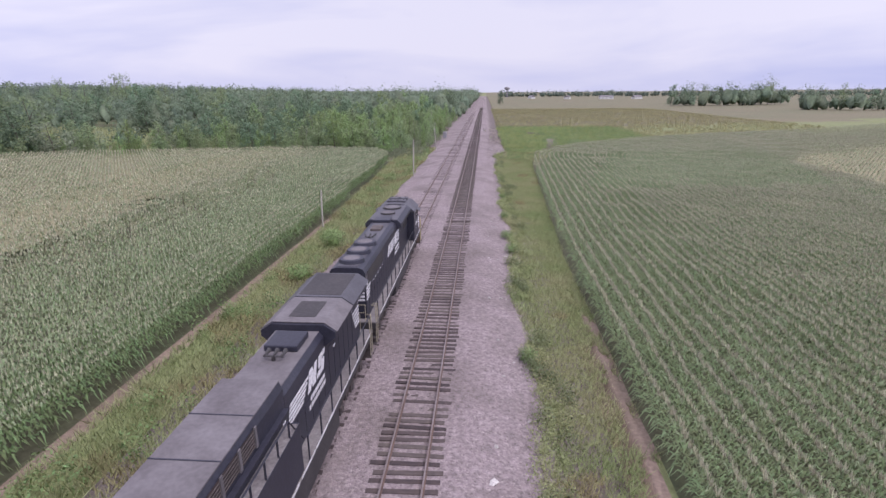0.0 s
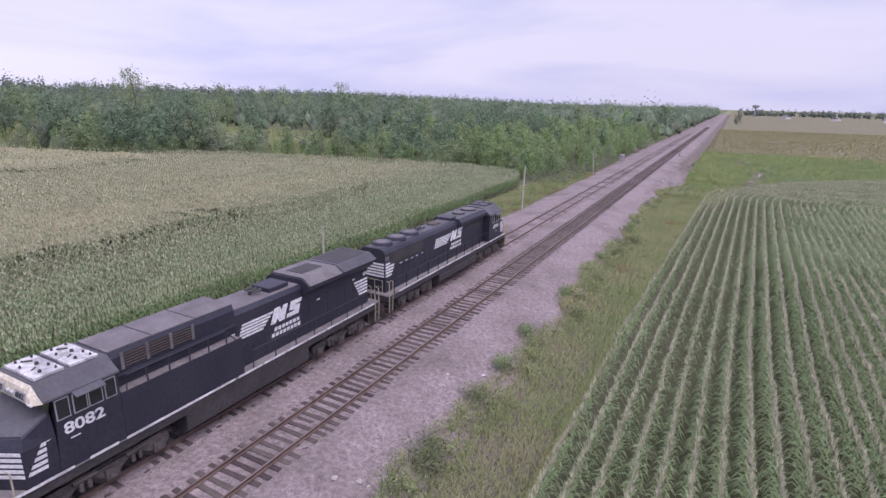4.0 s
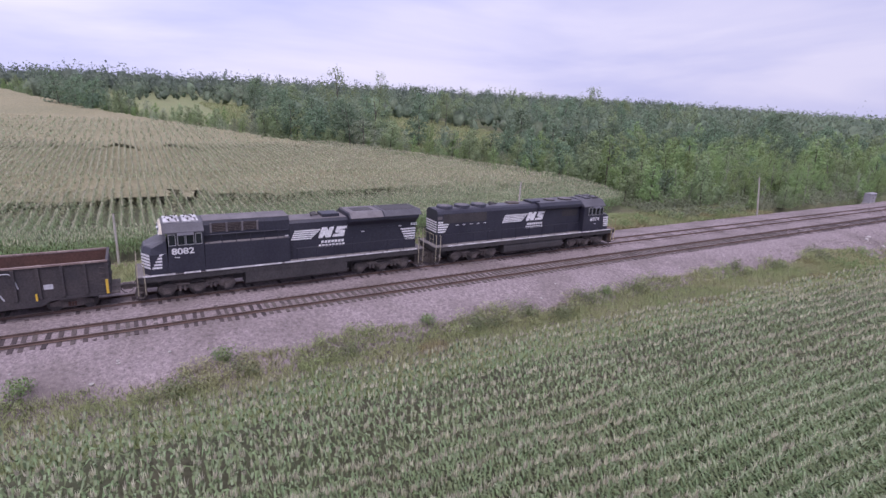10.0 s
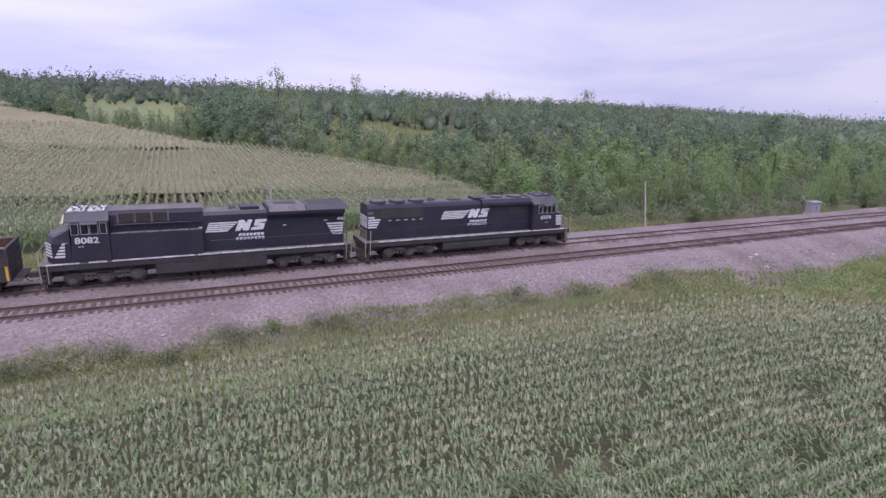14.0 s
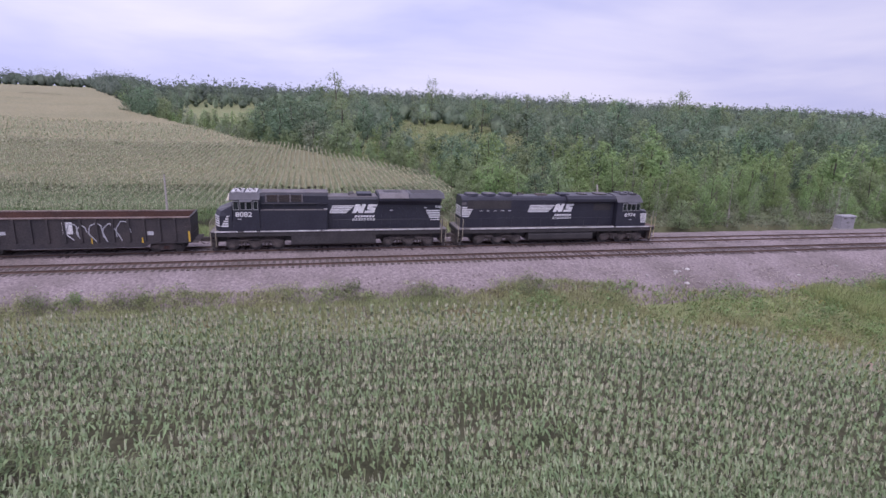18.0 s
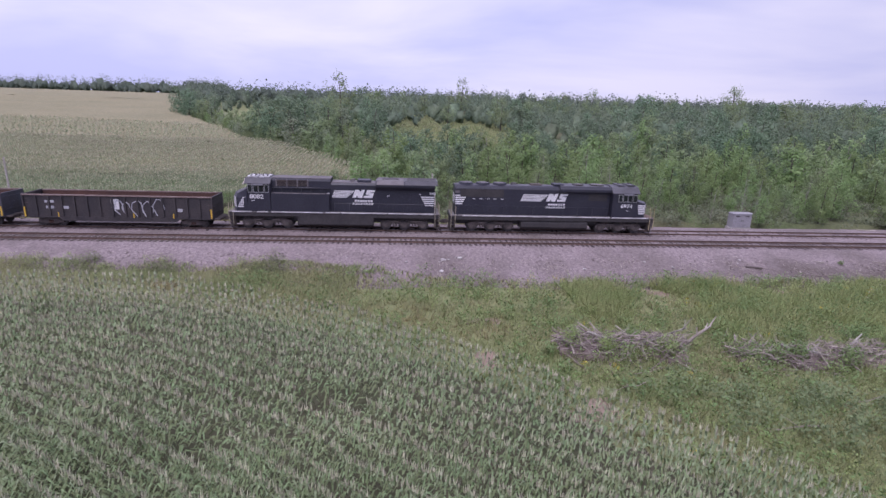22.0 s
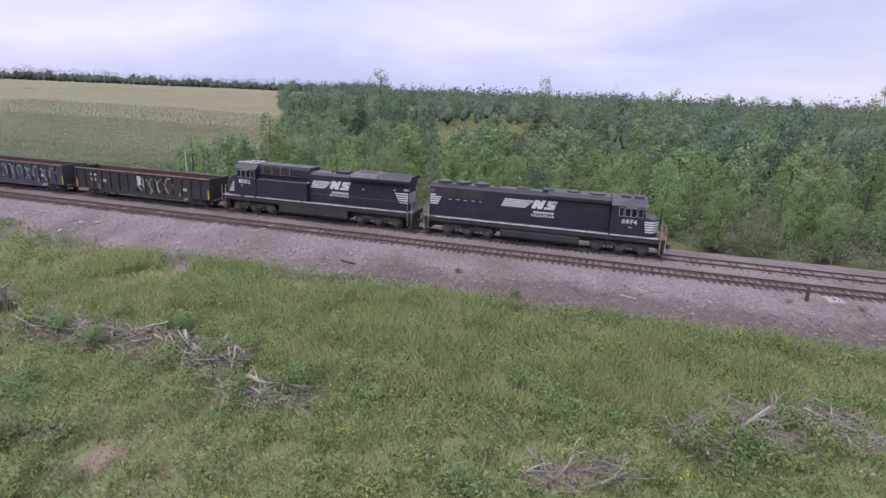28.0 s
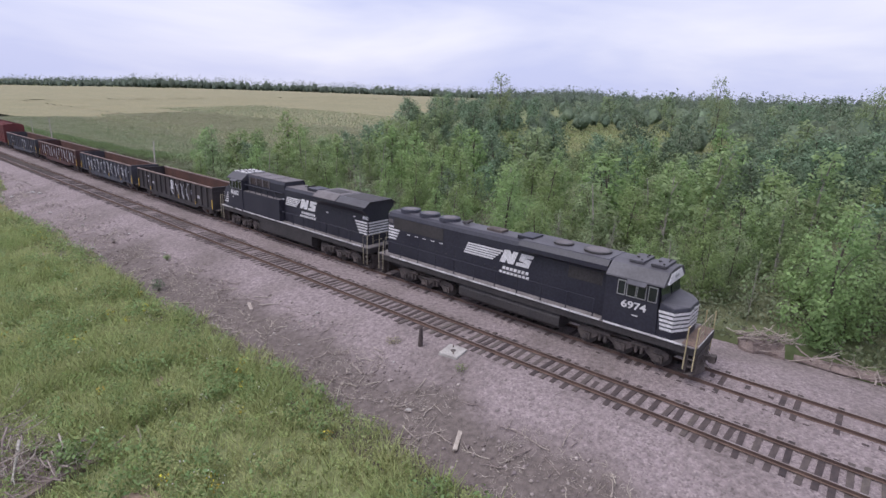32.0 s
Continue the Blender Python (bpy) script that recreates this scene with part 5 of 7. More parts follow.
BEATEN = [(28.0, 51.5, 2.6), (29.3, 48.2, 1.8), (33.5, 47.0, 1.6), (31.4, 59.4, 2.0), (28.5, 65.4, 2.4), (31.2, 66.6, 1.6), (34.5, 63.0, 1.8), (32.6, 82.6, 2.2), (35.5, 78.5, 1.8), (39.5, 84.5, 1.5), (26.0, 72.0, 1.4), (36.2, 70.5, 2.0), (25.2, 57.5, 1.3)]


def beaten(x, y):
    """Spots where the crop was thrown down."""
    best = np.full(len(x), 9.0)
    for cx_, cy_, r_ in BEATEN:
        best = np.minimum(best, np.hypot((x - cx_) * 1.9, (y - cy_) * 1.0) / r_)
    return best + 0.3 * waves(x, y, 1.6, 22) < 0.85


# the rows run along the field's edge and bend with it
EDGE_ROWS = [(14.62, -38), (14.7, 2), (15.4, 20), (16.8, 58), (17.3, 69), (19.5, 75.5), (23.5, 82.5), (28.5, 89.5), (34, 95.5), (40, 101.5), (50, 110), (62, 117), (85, 130), (125, 152), (170, 178)]
curve = np.array(EDGE_ROWS, float)
for i in range(4):
    curve = np.concatenate([curve[:1], np.stack([curve[:-1] * 0.75 + curve[1:] * 0.25, curve[:-1] * 0.25 + curve[1:] * 0.75], 1).reshape(-1, 2), curve[-1:]])
way = np.gradient(curve, axis=0)
way /= np.linalg.norm(way, axis=1)[:, None]
rx, ry, ra = [], [], []
for i in range(59):
    off = 0.4 + 0.96 * i if i < 11 else 0.4 + 0.96 * 11 + 0.78 * (i - 11)
    line = curve + np.stack([way[:, 1], -way[:, 0]], 1) * off
    run = np.concatenate([[0], np.cumsum(np.linalg.norm(np.diff(line, axis=0), axis=1))])
    s = np.arange(0, run[-1], 0.17)
    x, y = np.interp(s, run, line[:, 0]), np.interp(s, run, line[:, 1])
    h_ = np.interp(s, run, np.unwrap(np.arctan2(way[:, 1], way[:, 0])))
    true_row = near_line(x, y, EDGE_ROWS) > off - 0.35
    rx.append(x[true_row] + rng.normal(0, 0.035, true_row.sum()))
    ry.append(y[true_row] + rng.normal(0, 0.035, true_row.sum()))
    ra.append(h_[true_row])
x, y, a = np.concatenate(rx), np.concatenate(ry), np.concatenate(ra)
k = inside(x, y, FIELD_R)
x, y, a = x[k], y[k], a[k]
tall = 2.2 + 0.12 * waves(x, y, 7, 23) + 0.07 * waves(x, y, 1.9, 24)
k = beaten(x, y)
low_ = k & (rng.rand(len(x)) < 0.38)
corn_object("corn_rows", "beaten-down dark green corn without tassels", x[low_], y[low_], a[low_], 8, False, tall[low_] - 0.85, 0.09, 8, "corn", 0, reach=0.7)
x, y, a, tall = x[~k], y[~k], a[~k], tall[~k]
d = near_line(x, y, FLIGHT_LINE)
near = d < 16
part_ = near & (y < 30 + 4 * waves(x, y, 9, 27))
corn_object("corn_rows", "rows of tall green corn with many pale tassels beside the track", x[part_], y[part_], a[part_], 8, False, tall[part_], 0.08, 1, plumes=13, tas=0.022, reach=0.48)
rest = near & ~part_
part_ = rest & (y >= 73 + 1.5 * waves(x, y, 6, 29))
corn_object("corn_rows", "last rows of green corn with pale tassels at the meadow", x[part_], y[part_], a[part_], 8, False, tall[part_], 0.072, 12, plumes=6, tas=0.018, reach=0.42, tops=2)
part_ = rest & ~part_
corn_object("corn_rows", "rows of leafy green corn at the end of the field", x[part_], y[part_], a[part_], 9, False, tall[part_], 0.08, 11, plumes=4, tas=0.012, reach=0.64, tops=2)
part_ = ~near & (d < 28) & (np.arange(len(x)) % 3 > 0)
corn_object("corn_rows", "rows of tall green corn with pale tassels", x[part_], y[part_], a[part_], 6, False, tall[part_], 0.1, 2, plumes=8, tas=0.03)
part_ = (d >= 28) & (np.arange(len(x)) % np.where(d < 55, 3, 7) == 0)
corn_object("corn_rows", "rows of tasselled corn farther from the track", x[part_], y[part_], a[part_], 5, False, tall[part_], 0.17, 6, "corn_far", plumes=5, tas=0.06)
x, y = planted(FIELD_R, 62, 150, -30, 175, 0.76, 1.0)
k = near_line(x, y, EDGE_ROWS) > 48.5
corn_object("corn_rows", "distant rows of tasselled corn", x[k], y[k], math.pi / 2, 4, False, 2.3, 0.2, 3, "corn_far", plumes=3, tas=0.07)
x, y = planted(FIELD_L, -15.1, -11.2, -42, 78, 0.76, 0.2, True)
corn_object("corn_rows", "first rows of tall green corn across the tracks", x, y, math.pi / 2, 8, False, 2.3, 0.085, 7, "corn_edge", tas=0.016)
LANES = ([(-31, -6.5), (-28, -4), (-28, 14), (-27.4, 30), (-31.4, 41), (-30.8, 43)], [(-28, -8), (-24.6, -5.5), (-25, 10), (-24.5, 20), (-25.6, 34), (-28.2, 40.5), (-30.8, 43)],
         [(-41, 15.6), (-31.5, 13.5), (-26, 11.9)], [(-39, 18.4), (-31, 16.8), (-25, 15.2)])
x, y = planted(FIELD_L, -48, -15.2, -42, 78, 0.3, 0.88, True)
k = (rng.rand(len(x)) < np.clip((x + 62) / 40, 0.3, 1)) & ((np.min([near_line(x, y, lane) for lane in LANES], 0) > 0.62 + 0.3 * waves(x, y, 2.4, 28)) | (rng.rand(len(x)) < 0.22))
x, y = x[k], y[k]
k = x > -29 + 2 * waves(x, y, 6, 26) + rng.normal(0, 5, len(x))
corn_object("corn_rows", "tall green corn across the tracks", x[k], y[k], 0.0, 7, False, 2.3 + 0.1 * waves(x[k], y[k], 8, 25), 0.1, 4, plumes=4, tas=0.018)
k = ~k
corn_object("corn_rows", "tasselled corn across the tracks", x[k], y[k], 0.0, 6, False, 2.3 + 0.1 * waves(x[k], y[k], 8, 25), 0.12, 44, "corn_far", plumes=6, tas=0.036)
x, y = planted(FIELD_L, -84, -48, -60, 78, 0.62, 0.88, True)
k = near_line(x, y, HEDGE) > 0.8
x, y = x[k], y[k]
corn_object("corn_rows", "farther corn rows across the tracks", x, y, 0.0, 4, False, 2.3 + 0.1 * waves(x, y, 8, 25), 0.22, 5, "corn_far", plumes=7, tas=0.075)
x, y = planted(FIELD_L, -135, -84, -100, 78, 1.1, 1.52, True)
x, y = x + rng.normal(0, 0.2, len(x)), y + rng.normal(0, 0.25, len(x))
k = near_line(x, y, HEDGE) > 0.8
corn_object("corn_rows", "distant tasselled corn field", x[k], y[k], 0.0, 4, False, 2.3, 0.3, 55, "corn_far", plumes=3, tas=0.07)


def canopy(name, poly, x0, x1, y0, y1, sx, sy, height, label, skip=None):
    """The closed top of a corn field far off: a sheet of small hills and hollows."""
    a, b = np.arange(x0, x1, sx), np.arange(y0, y1, sy)
    X, Y = np.meshgrid(a, b)
    X = X + rng.uniform(-0.25, 0.25, X.shape) * sx
    Y = Y + rng.uniform(-0.25, 0.25, Y.shape) * sy
    Z = land(X, Y) + height + rng.normal(0, 0.14, X.shape) + 0.15 * waves(X, Y, 20, 30)
    idx = np.arange(X.size).reshape(X.shape)
    q = np.stack([idx[:-1, :-1], idx[:-1, 1:], idx[1:, 1:], idx[1:, :-1]], -1).reshape(-1, 4)
    cx, cy = X[:-1, :-1].ravel(), Y[:-1, :-1].ravel()
    k = inside(cx, cy, poly)
    if skip is not None:
        k &= ~skip(cx, cy)
    return tagged(new(name, fast_mesh(name, np.stack([X, Y, Z], -1).reshape(-1, 3), q[k], materials=[M["canopy"]])), label, "corn", kind="stuff")


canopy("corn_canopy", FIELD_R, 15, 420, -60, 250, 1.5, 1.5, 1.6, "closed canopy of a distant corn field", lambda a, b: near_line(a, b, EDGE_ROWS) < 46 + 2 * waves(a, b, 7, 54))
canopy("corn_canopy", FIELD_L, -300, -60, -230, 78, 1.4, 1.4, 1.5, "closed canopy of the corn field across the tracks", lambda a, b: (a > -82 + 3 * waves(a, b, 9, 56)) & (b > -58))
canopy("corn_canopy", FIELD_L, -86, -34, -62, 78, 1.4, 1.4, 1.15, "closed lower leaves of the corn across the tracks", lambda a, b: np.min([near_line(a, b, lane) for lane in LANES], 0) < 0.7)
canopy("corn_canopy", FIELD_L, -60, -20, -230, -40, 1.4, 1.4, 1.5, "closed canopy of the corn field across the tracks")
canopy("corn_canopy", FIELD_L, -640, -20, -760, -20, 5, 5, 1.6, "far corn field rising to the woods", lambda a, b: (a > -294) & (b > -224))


# ---- grass and weeds ----
def tufts(name, label, px, py, pz, height, blades, width, material, seed, lean=0.6):
    """Tufts of grass blades, each blade a leaning sliver."""
    r = np.random.RandomState(seed)
    n = len(px)
    h = height * r.uniform(0.55, 1.25, (n, blades))
    a, s = r.rand(n, blades) * 6.28, r.rand(n, blades) * 6.28
    ox, oy = r.normal(0, 0.09, (n, blades)), r.normal(0, 0.09, (n, blades))
    ln = h * r.uniform(0.1, lean * 2, (n, blades))
    bx, by, bz = px[:, None] + ox, py[:, None] + oy, pz[:, None] - 0.03 + 0 * ox
    w = width * r.uniform(0.6, 1.3, (n, blades))
    v = np.stack([np.stack([bx + np.cos(s) * w, by + np.sin(s) * w, bz], -1), np.stack([bx - np.cos(s) * w, by - np.sin(s) * w, bz], -1),
                  np.stack([bx + np.cos(a) * ln, by + np.sin(a) * ln, bz + h], -1)], 2).reshape(-1, 3)
    t = np.arange(len(v)).reshape(-1, 3)
    p = v.reshape(-1, 3, 3)
    down = np.cross(p[:, 1] - p[:, 0], p[:, 2] - p[:, 0])[:, 2] < 0
    t[down] = t[down][:, ::-1]
    me = fast_mesh(name, v, None, t, [material])
    me.polygons.foreach_set("use_smooth", np.ones(len(me.polygons), bool))
    up = np.repeat(np.stack([np.cos(a) * 0.35, np.sin(a) * 0.35, np.ones(a.shape)], -1).reshape(-1, 3), 3, 0)
    me.normals_split_custom_set_from_vertices((up / np.linalg.norm(up, axis=1)[:, None]).astype(np.float32))
    return tagged(new(name, me), label, "grass", kind="stuff")


def leaves_at(c, size, r, out, rough=0.7):
    """A loose diamond leaf at every point, lying roughly across its outward direction. c, out: n x 3. Gives verts, quads, normals."""
    n = len(c)
    out = out / (np.linalg.norm(out, axis=1)[:, None] + 1e-9)
    face = out * 0.8 + (0, 0, 0.35) + r.normal(0, rough, (n, 3))
    face /= np.linalg.norm(face, axis=1)[:, None] + 1e-9
    d = np.cross(face, r.normal(0, 1, (n, 3)))
    d /= np.linalg.norm(d, axis=1)[:, None] + 1e-9
    e = np.cross(face, d)
    soft = out * 0.85 + (0, 0, 0.45) + face * 0.12
    soft /= np.linalg.norm(soft, axis=1)[:, None] + 1e-9
    e = np.where((np.sum(np.cross(d, e) * soft, 1) < 0)[:, None], -e, e)
    s = size * r.uniform(0.6, 1.35, (n, 1))
    v = np.stack([c - d * s, c - e * s * 0.55 - d * s * 0.1, c + d * s, c + e * s * 0.55 - d * s * 0.1], 1).reshape(-1, 3)
    return v, np.arange(n * 4).reshape(-1, 4), np.repeat(soft, 4, 0)


def foliage_mesh(name, v, q, nrm, material, inner=None):
    """Leaves shaded softly, as one crown."""
    t = None
    if inner is not None:
        t, v, nrm = inner[1] + len(v), np.concatenate([v, inner[0]]), np.concatenate([nrm, inner[2]])
    me = fast_mesh(name, v, q, t, [material])
    me.polygons.foreach_set("use_smooth", np.ones(len(me.polygons), bool))
    me.normals_split_custom_set_from_vertices(nrm.astype(np.float32))
    return me


def weeds(name, label, px, py, pz, height, spread_, count, size, material, seed, category="weeds"):
    """Leafy clumps, wider at the middle."""
    r = np.random.RandomState(seed)
    n = len(px)
    t = r.rand(n, count) ** 0.8
    hh = height * r.uniform(0.6, 1.25, (n, 1))
    rad = spread_ * (0.35 + 0.65 * np.sin(np.pi * np.clip(t * 0.8 + 0.1, 0, 1))) * np.sqrt(r.rand(n, count))
    a = r.rand(n, count) * 6.28
    c = np.stack([px[:, None] + np.cos(a) * rad, py[:, None] + np.sin(a) * rad, pz[:, None] + t * hh], -1).reshape(-1, 3)
    out = np.stack([np.cos(a) * rad, np.sin(a) * rad, (t - 0.35) * spread_], -1).reshape(-1, 3)
    v, q, nrm = leaves_at(c, size, r, out)
    ob = new(name, foliage_mesh(name, v, q, nrm, material))
    return tagged(ob, label, category, kind="stuff")


def scatter(n, x0, x1, y0, y1, seed, keep=None):
    r = np.random.RandomState(seed)
    x, y = r.uniform(x0, x1, n), r.uniform(y0, y1, n)
    k = np.ones(n, bool) if keep is None else keep(x, y)
    return x[k], y[k]


def z_at(x, y):
    """Whatever lies on top: natural ground or the bank of stone."""
    return np.where((x > -9) & (x < 14), np.maximum(land(x, y), bank(x, y)), land(x, y))


def edge_r(y):
    """Where the stone ends and the grass begins, right of the tracks."""
    return 9.7 + 2.6 * np.clip((y - 78) / 12, 0, 1) + 0.3 * np.sin(y * 0.21) + 0.2 * np.sin(y * 0.73)


def verge(x, y):
    return (x > edge_r(y)) & ~inside(x, y, FIELD_R) & ~(BARE(x, y) & (y > 90))


x, y = scatter(60000, 9, 17.5, -60, 82, 11, lambda a, b: verge(a, b) & ((np.abs(a - 14.2) > 0.4 + 0.2 * np.sin(b * 1.7)) | (b > -14 + 7 * np.sin(a * 5 + b))))
dry = waves(x, y, 9, 41) > 0.95
tufts("verge_grass", "uneven green grass between the track and the corn", x[~dry], y[~dry], z_at(x, y)[~dry], 0.36, 4, 0.022, M["fresh"], 12)
tufts("verge_grass", "dry yellowish grass between the track and the corn", x[dry], y[dry], z_at(x, y)[dry], 0.4, 4, 0.02, M["drygrass"], 13)
x, y = scatter(5200, 9.0, 12.6, -60, 82, 14, lambda a, b: (a > edge_r(b) - 0.35) & (a < edge_r(b) + 1.5 + 0.7 * waves(a, b, 14, 51)) & (waves(a, b, 10, 42) > -0.35))
dark = waves(x, y, 6, 55) > 0.15
weeds("verge_weeds", "leafy dark green weeds along the stone bank", x[dark], y[dark], z_at(x, y)[dark], 0.85, 0.5, 40, 0.052, M["verge_weed"], 15)
weeds("verge_weeds", "pale green weeds along the stone bank", x[~dark], y[~dark], z_at(x, y)[~dark], 0.6, 0.42, 34, 0.05, M["fresh"], 150)

# the rough meadow past the corn
x, y = scatter(118000, 10, 66, 70, 190, 16, lambda a, b: verge(a, b) & ~BARE(a, b) & (a < 60 + 5 * waves(a, b, 9, 52)) & (b < 183 + 6 * waves(a, b, 9, 53)))
far = near_line(x, y, FLIGHT_LINE) > 34
dry = waves(x, y, 12, 43) + 0.5 * waves(x, y, 4, 58) > 0.72 + 0.45 * np.clip((y - 112) / 14, 0, 1) - 0.6 * np.clip((102 - y) / 14, 0, 1)
lush = (y > 116 + 9 * waves(x, y, 25, 50)) & (x < 41 + 3 * waves(x, y, 12, 57))
g = ~far & ~dry & ~lush
tufts("meadow_grass", "soft olive-green grass in the rough meadow", x[g], y[g], z_at(x, y)[g], 0.45, 4, 0.026, M["field_grass"], 17)
g = ~far & ~dry & lush
tufts("meadow_grass", "tall lush green grass in the rough meadow", x[g], y[g], z_at(x, y)[g], 0.55, 4, 0.028, M["lush"], 170)
g = ~far & dry
tufts("meadow_grass", "dry yellow-green grass in the rough meadow", x[g], y[g], z_at(x, y)[g], 0.38, 4, 0.024, M["drygrass"], 18)
g = far & (np.arange(len(x)) % 3 == 0)
tufts("meadow_grass", "distant meadow grass", x[g], y[g], z_at(x, y)[g], 0.45, 4, 0.05, M["field_grass"], 19)
x, y = scatter(5200, 11, 60, 72, 180, 20, lambda a, b: verge(a, b) & (waves(a, b, 12, 44) > -0.15))
weeds("meadow_weeds", "broad-leaved weeds and young shrubs in the meadow", x, y, z_at(x, y), 1.0, 0.5, 32, 0.08, M["weed"], 21)
x, y = scatter(9500, 12.5, 58, 88, 172, 97, lambda a, b: verge(a, b) & (waves(a, b, 5, 98) > -0.5) & (near_line(a, b, FLIGHT_LINE) < 40))
lush = (y > 116 + 9 * waves(x, y, 25, 50)) & (x < 41 + 3 * waves(x, y, 12, 57))
weeds("meadow_herbs", "low leafy herbs all through the meadow", x[~lush], y[~lush], z_at(x, y)[~lush], 0.55, 0.3, 15, 0.06, M["herb"], 99)
weeds("meadow_herbs", "lush green herbs all through the meadow", x[lush], y[lush], z_at(x, y)[lush], 0.6, 0.32, 16, 0.06, M["lush"], 100)
x, y = scatter(3600, 13, 58, 84, 180, 501, lambda a, b: verge(a, b) & (waves(a, b, 6, 502) > 0.2) & (near_line(a, b, FLIGHT_LINE) < 42))
tall_ = waves(x, y, 9, 503) > 0.2
weeds("tall_weeds", "tall bright green leafy weeds in clumps", x[~tall_], y[~tall_], z_at(x, y)[~tall_], 0.8, 0.55, 60, 0.06, M["herb"], 504)
weeds("tall_weeds", "tall dark green nettle-like weeds in clumps", x[tall_], y[tall_], z_at(x, y)[tall_], 1.15, 0.6, 70, 0.065, M["weed"], 505)
x, y = scatter(3800, 12.5, 42, 108, 176, 506, lambda a, b: verge(a, b) & (waves(a, b, 4.5, 507) > -0.1))
deep = waves(x, y, 5, 508) > 0.1
weeds("leafy_clumps", "bright green leafy clumps all over the meadow", x[~deep], y[~deep], z_at(x, y)[~deep], 0.7, 0.5, 44, 0.06, M["lush"], 509)
weeds("leafy_clumps", "deep green leafy clumps all over the meadow", x[deep], y[deep], z_at(x, y)[deep], 0.95, 0.55, 52, 0.062, M["weed"], 510)
x, y = scatter(420, 14, 40, 118, 160, 511, lambda a, b: verge(a, b) & (waves(a, b, 8, 512) > 0.1))
weeds("white_flowers", "small white blossoms among the meadow weeds", x, y, z_at(x, y) + 0.6, 0.35, 0.35, 7, 0.03, M["wall"], 513, "flowers")
x, y = scatter(26000, 13, 26, 98, 178, 35, lambda a, b: verge(a, b) & (waves(a, b, 9, 48) + 0.4 * waves(a, b, 2.5, 47) > -0.05 + 0.75 * np.clip((b - 140) / 12, 0, 1)))
tufts("reed_grass", "tall dense green reed grass near the bank", x, y, z_at(x, y), 0.95, 5, 0.034, M["lush"], 36)
x, y = scatter(900, 24, 60, 88, 175, 37, lambda a, b: verge(a, b) & (waves(a, b, 10, 49) > 0.35))
weeds("meadow_shrubs", "taller leafy shrubs with pale leaf undersides in the meadow", x, y, z_at(x, y), 1.15, 0.55, 44, 0.085, M["leaf_b"], 38, "shrubs")
x, y = scatter(260, 29, 38, 98, 116, 39, lambda a, b: verge(a, b) & (near_line(a, b, [(31, 101), (35, 112)]) < 2.6))
weeds("meadow_shrubs", "dense pale-leaved shrubs in the meadow", x, y, z_at(x, y), 1.3, 0.6, 50, 0.08, M["leaf_b"], 40, "shrubs")
x, y = scatter(900, 12, 45, 95, 175, 22, lambda a, b: verge(a, b) & (waves(a, b, 8, 45) > 0.5 - 0.6 * (b > 148)))
weeds("goldenrod", "yellow blossoming goldenrod in the meadow", x, y, z_at(x, y) + 0.4, 0.4, 0.26, 20, 0.055, M["goldenrod"], 23)
x, y = scatter(30000, 12, 140, 95, 420, 24, lambda a, b: verge(a, b) & ((b > 180) | (a > 60)))
tufts("prairie_grass", "dry grassland reaching away beside the track", x, y, z_at(x, y), 0.6, 4, 0.09, M["drygrass"], 25)

x, y = scatter(15000, 11, 64, 72, 190, 401, lambda a, b: verge(a, b))
tufts("seed_heads", "thin dry seed heads standing over the meadow", x, y, z_at(x, y), 0.8, 3, 0.012, M["drygrass"], 402, 0.3)
x, y = scatter(4200, 8.7, 12.7, 84, 170, 403, lambda a, b: (a < edge_r(b) + 0.3) & (waves(a, b, 8, 404) > -0.3))
tufts("wood_litter", "splinters and dead twigs strewn on the dirt bank", x, y, z_at(x, y) + 0.04, 0.12, 3, 0.014, M["dead"], 405, 2.2)

# left of the tracks
x, y = scatter(26000, -12.5, -5.4, -60, 95, 26, lambda a, b: ~inside(a, b, FIELD_L) & (a < -5.6 + 0.5 * np.sin(b * 0.3)) & ((a > -10.6) | (b > 14)))
dry = waves(x, y, 10, 46) > 0.35
tufts("verge_grass", "green grass on the far verge", x[~dry], y[~dry], z_at(x, y)[~dry], 0.5, 4, 0.03, M["fresh"], 27)
tufts("verge_grass", "dry grass on the far verge", x[dry], y[dry], z_at(x, y)[dry], 0.5, 4, 0.03, M["drygrass"], 28)
x, y = scatter(620, -11, -6, -50, 130, 29, lambda a, b: ~inside(a, b, FIELD_L) & (waves(a, b, 9, 47) > 0.15) & (a < -6.2) & (a > -10))
weeds("verge_shrubs", "low leafy shrubs along the far verge", x, y, z_at(x, y), 1.25, 0.75, 90, 0.075, M["weed"], 30)
x, y = scatter(16000, -235, -60, 40, 135, 31, lambda a, b: ~inside(a, b, FIELD_L))
tufts("clearing_grass", "bright grass in a clearing among the trees", x, y, z_at(x, y), 0.9, 4, 0.16, M["fresh"], 32)
x, y = scatter(4600, -34, -7, 74, 215, 33, lambda a, b: ~inside(a, b, FIELD_L) & (a < -7 - 1.0 * np.sin(b * 0.2)) & (waves(a, b, 14, 73) > -0.5))
weeds("undergrowth", "dense shrubs and saplings at the foot of the young wood", x, y, z_at(x, y), 1.3, 0.85, 26, 0.13, M["brushwood"], 34, "undergrowth")


# ---- trees ----
def ball(n):
    """A small round lattice."""
    bm = bmesh.new()
    bmesh.ops.create_icosphere(bm, subdivisions=n, radius=1.0, matrix=pose(0, 0, 0, 31.7, 20, 0))
    bm.verts.ensure_lookup_table()
    v, f = np.array([p.co[:] for p in bm.verts]), np.array([[p.index for p in q.verts] for q in bm.faces])
    bm.free()
    return v, f


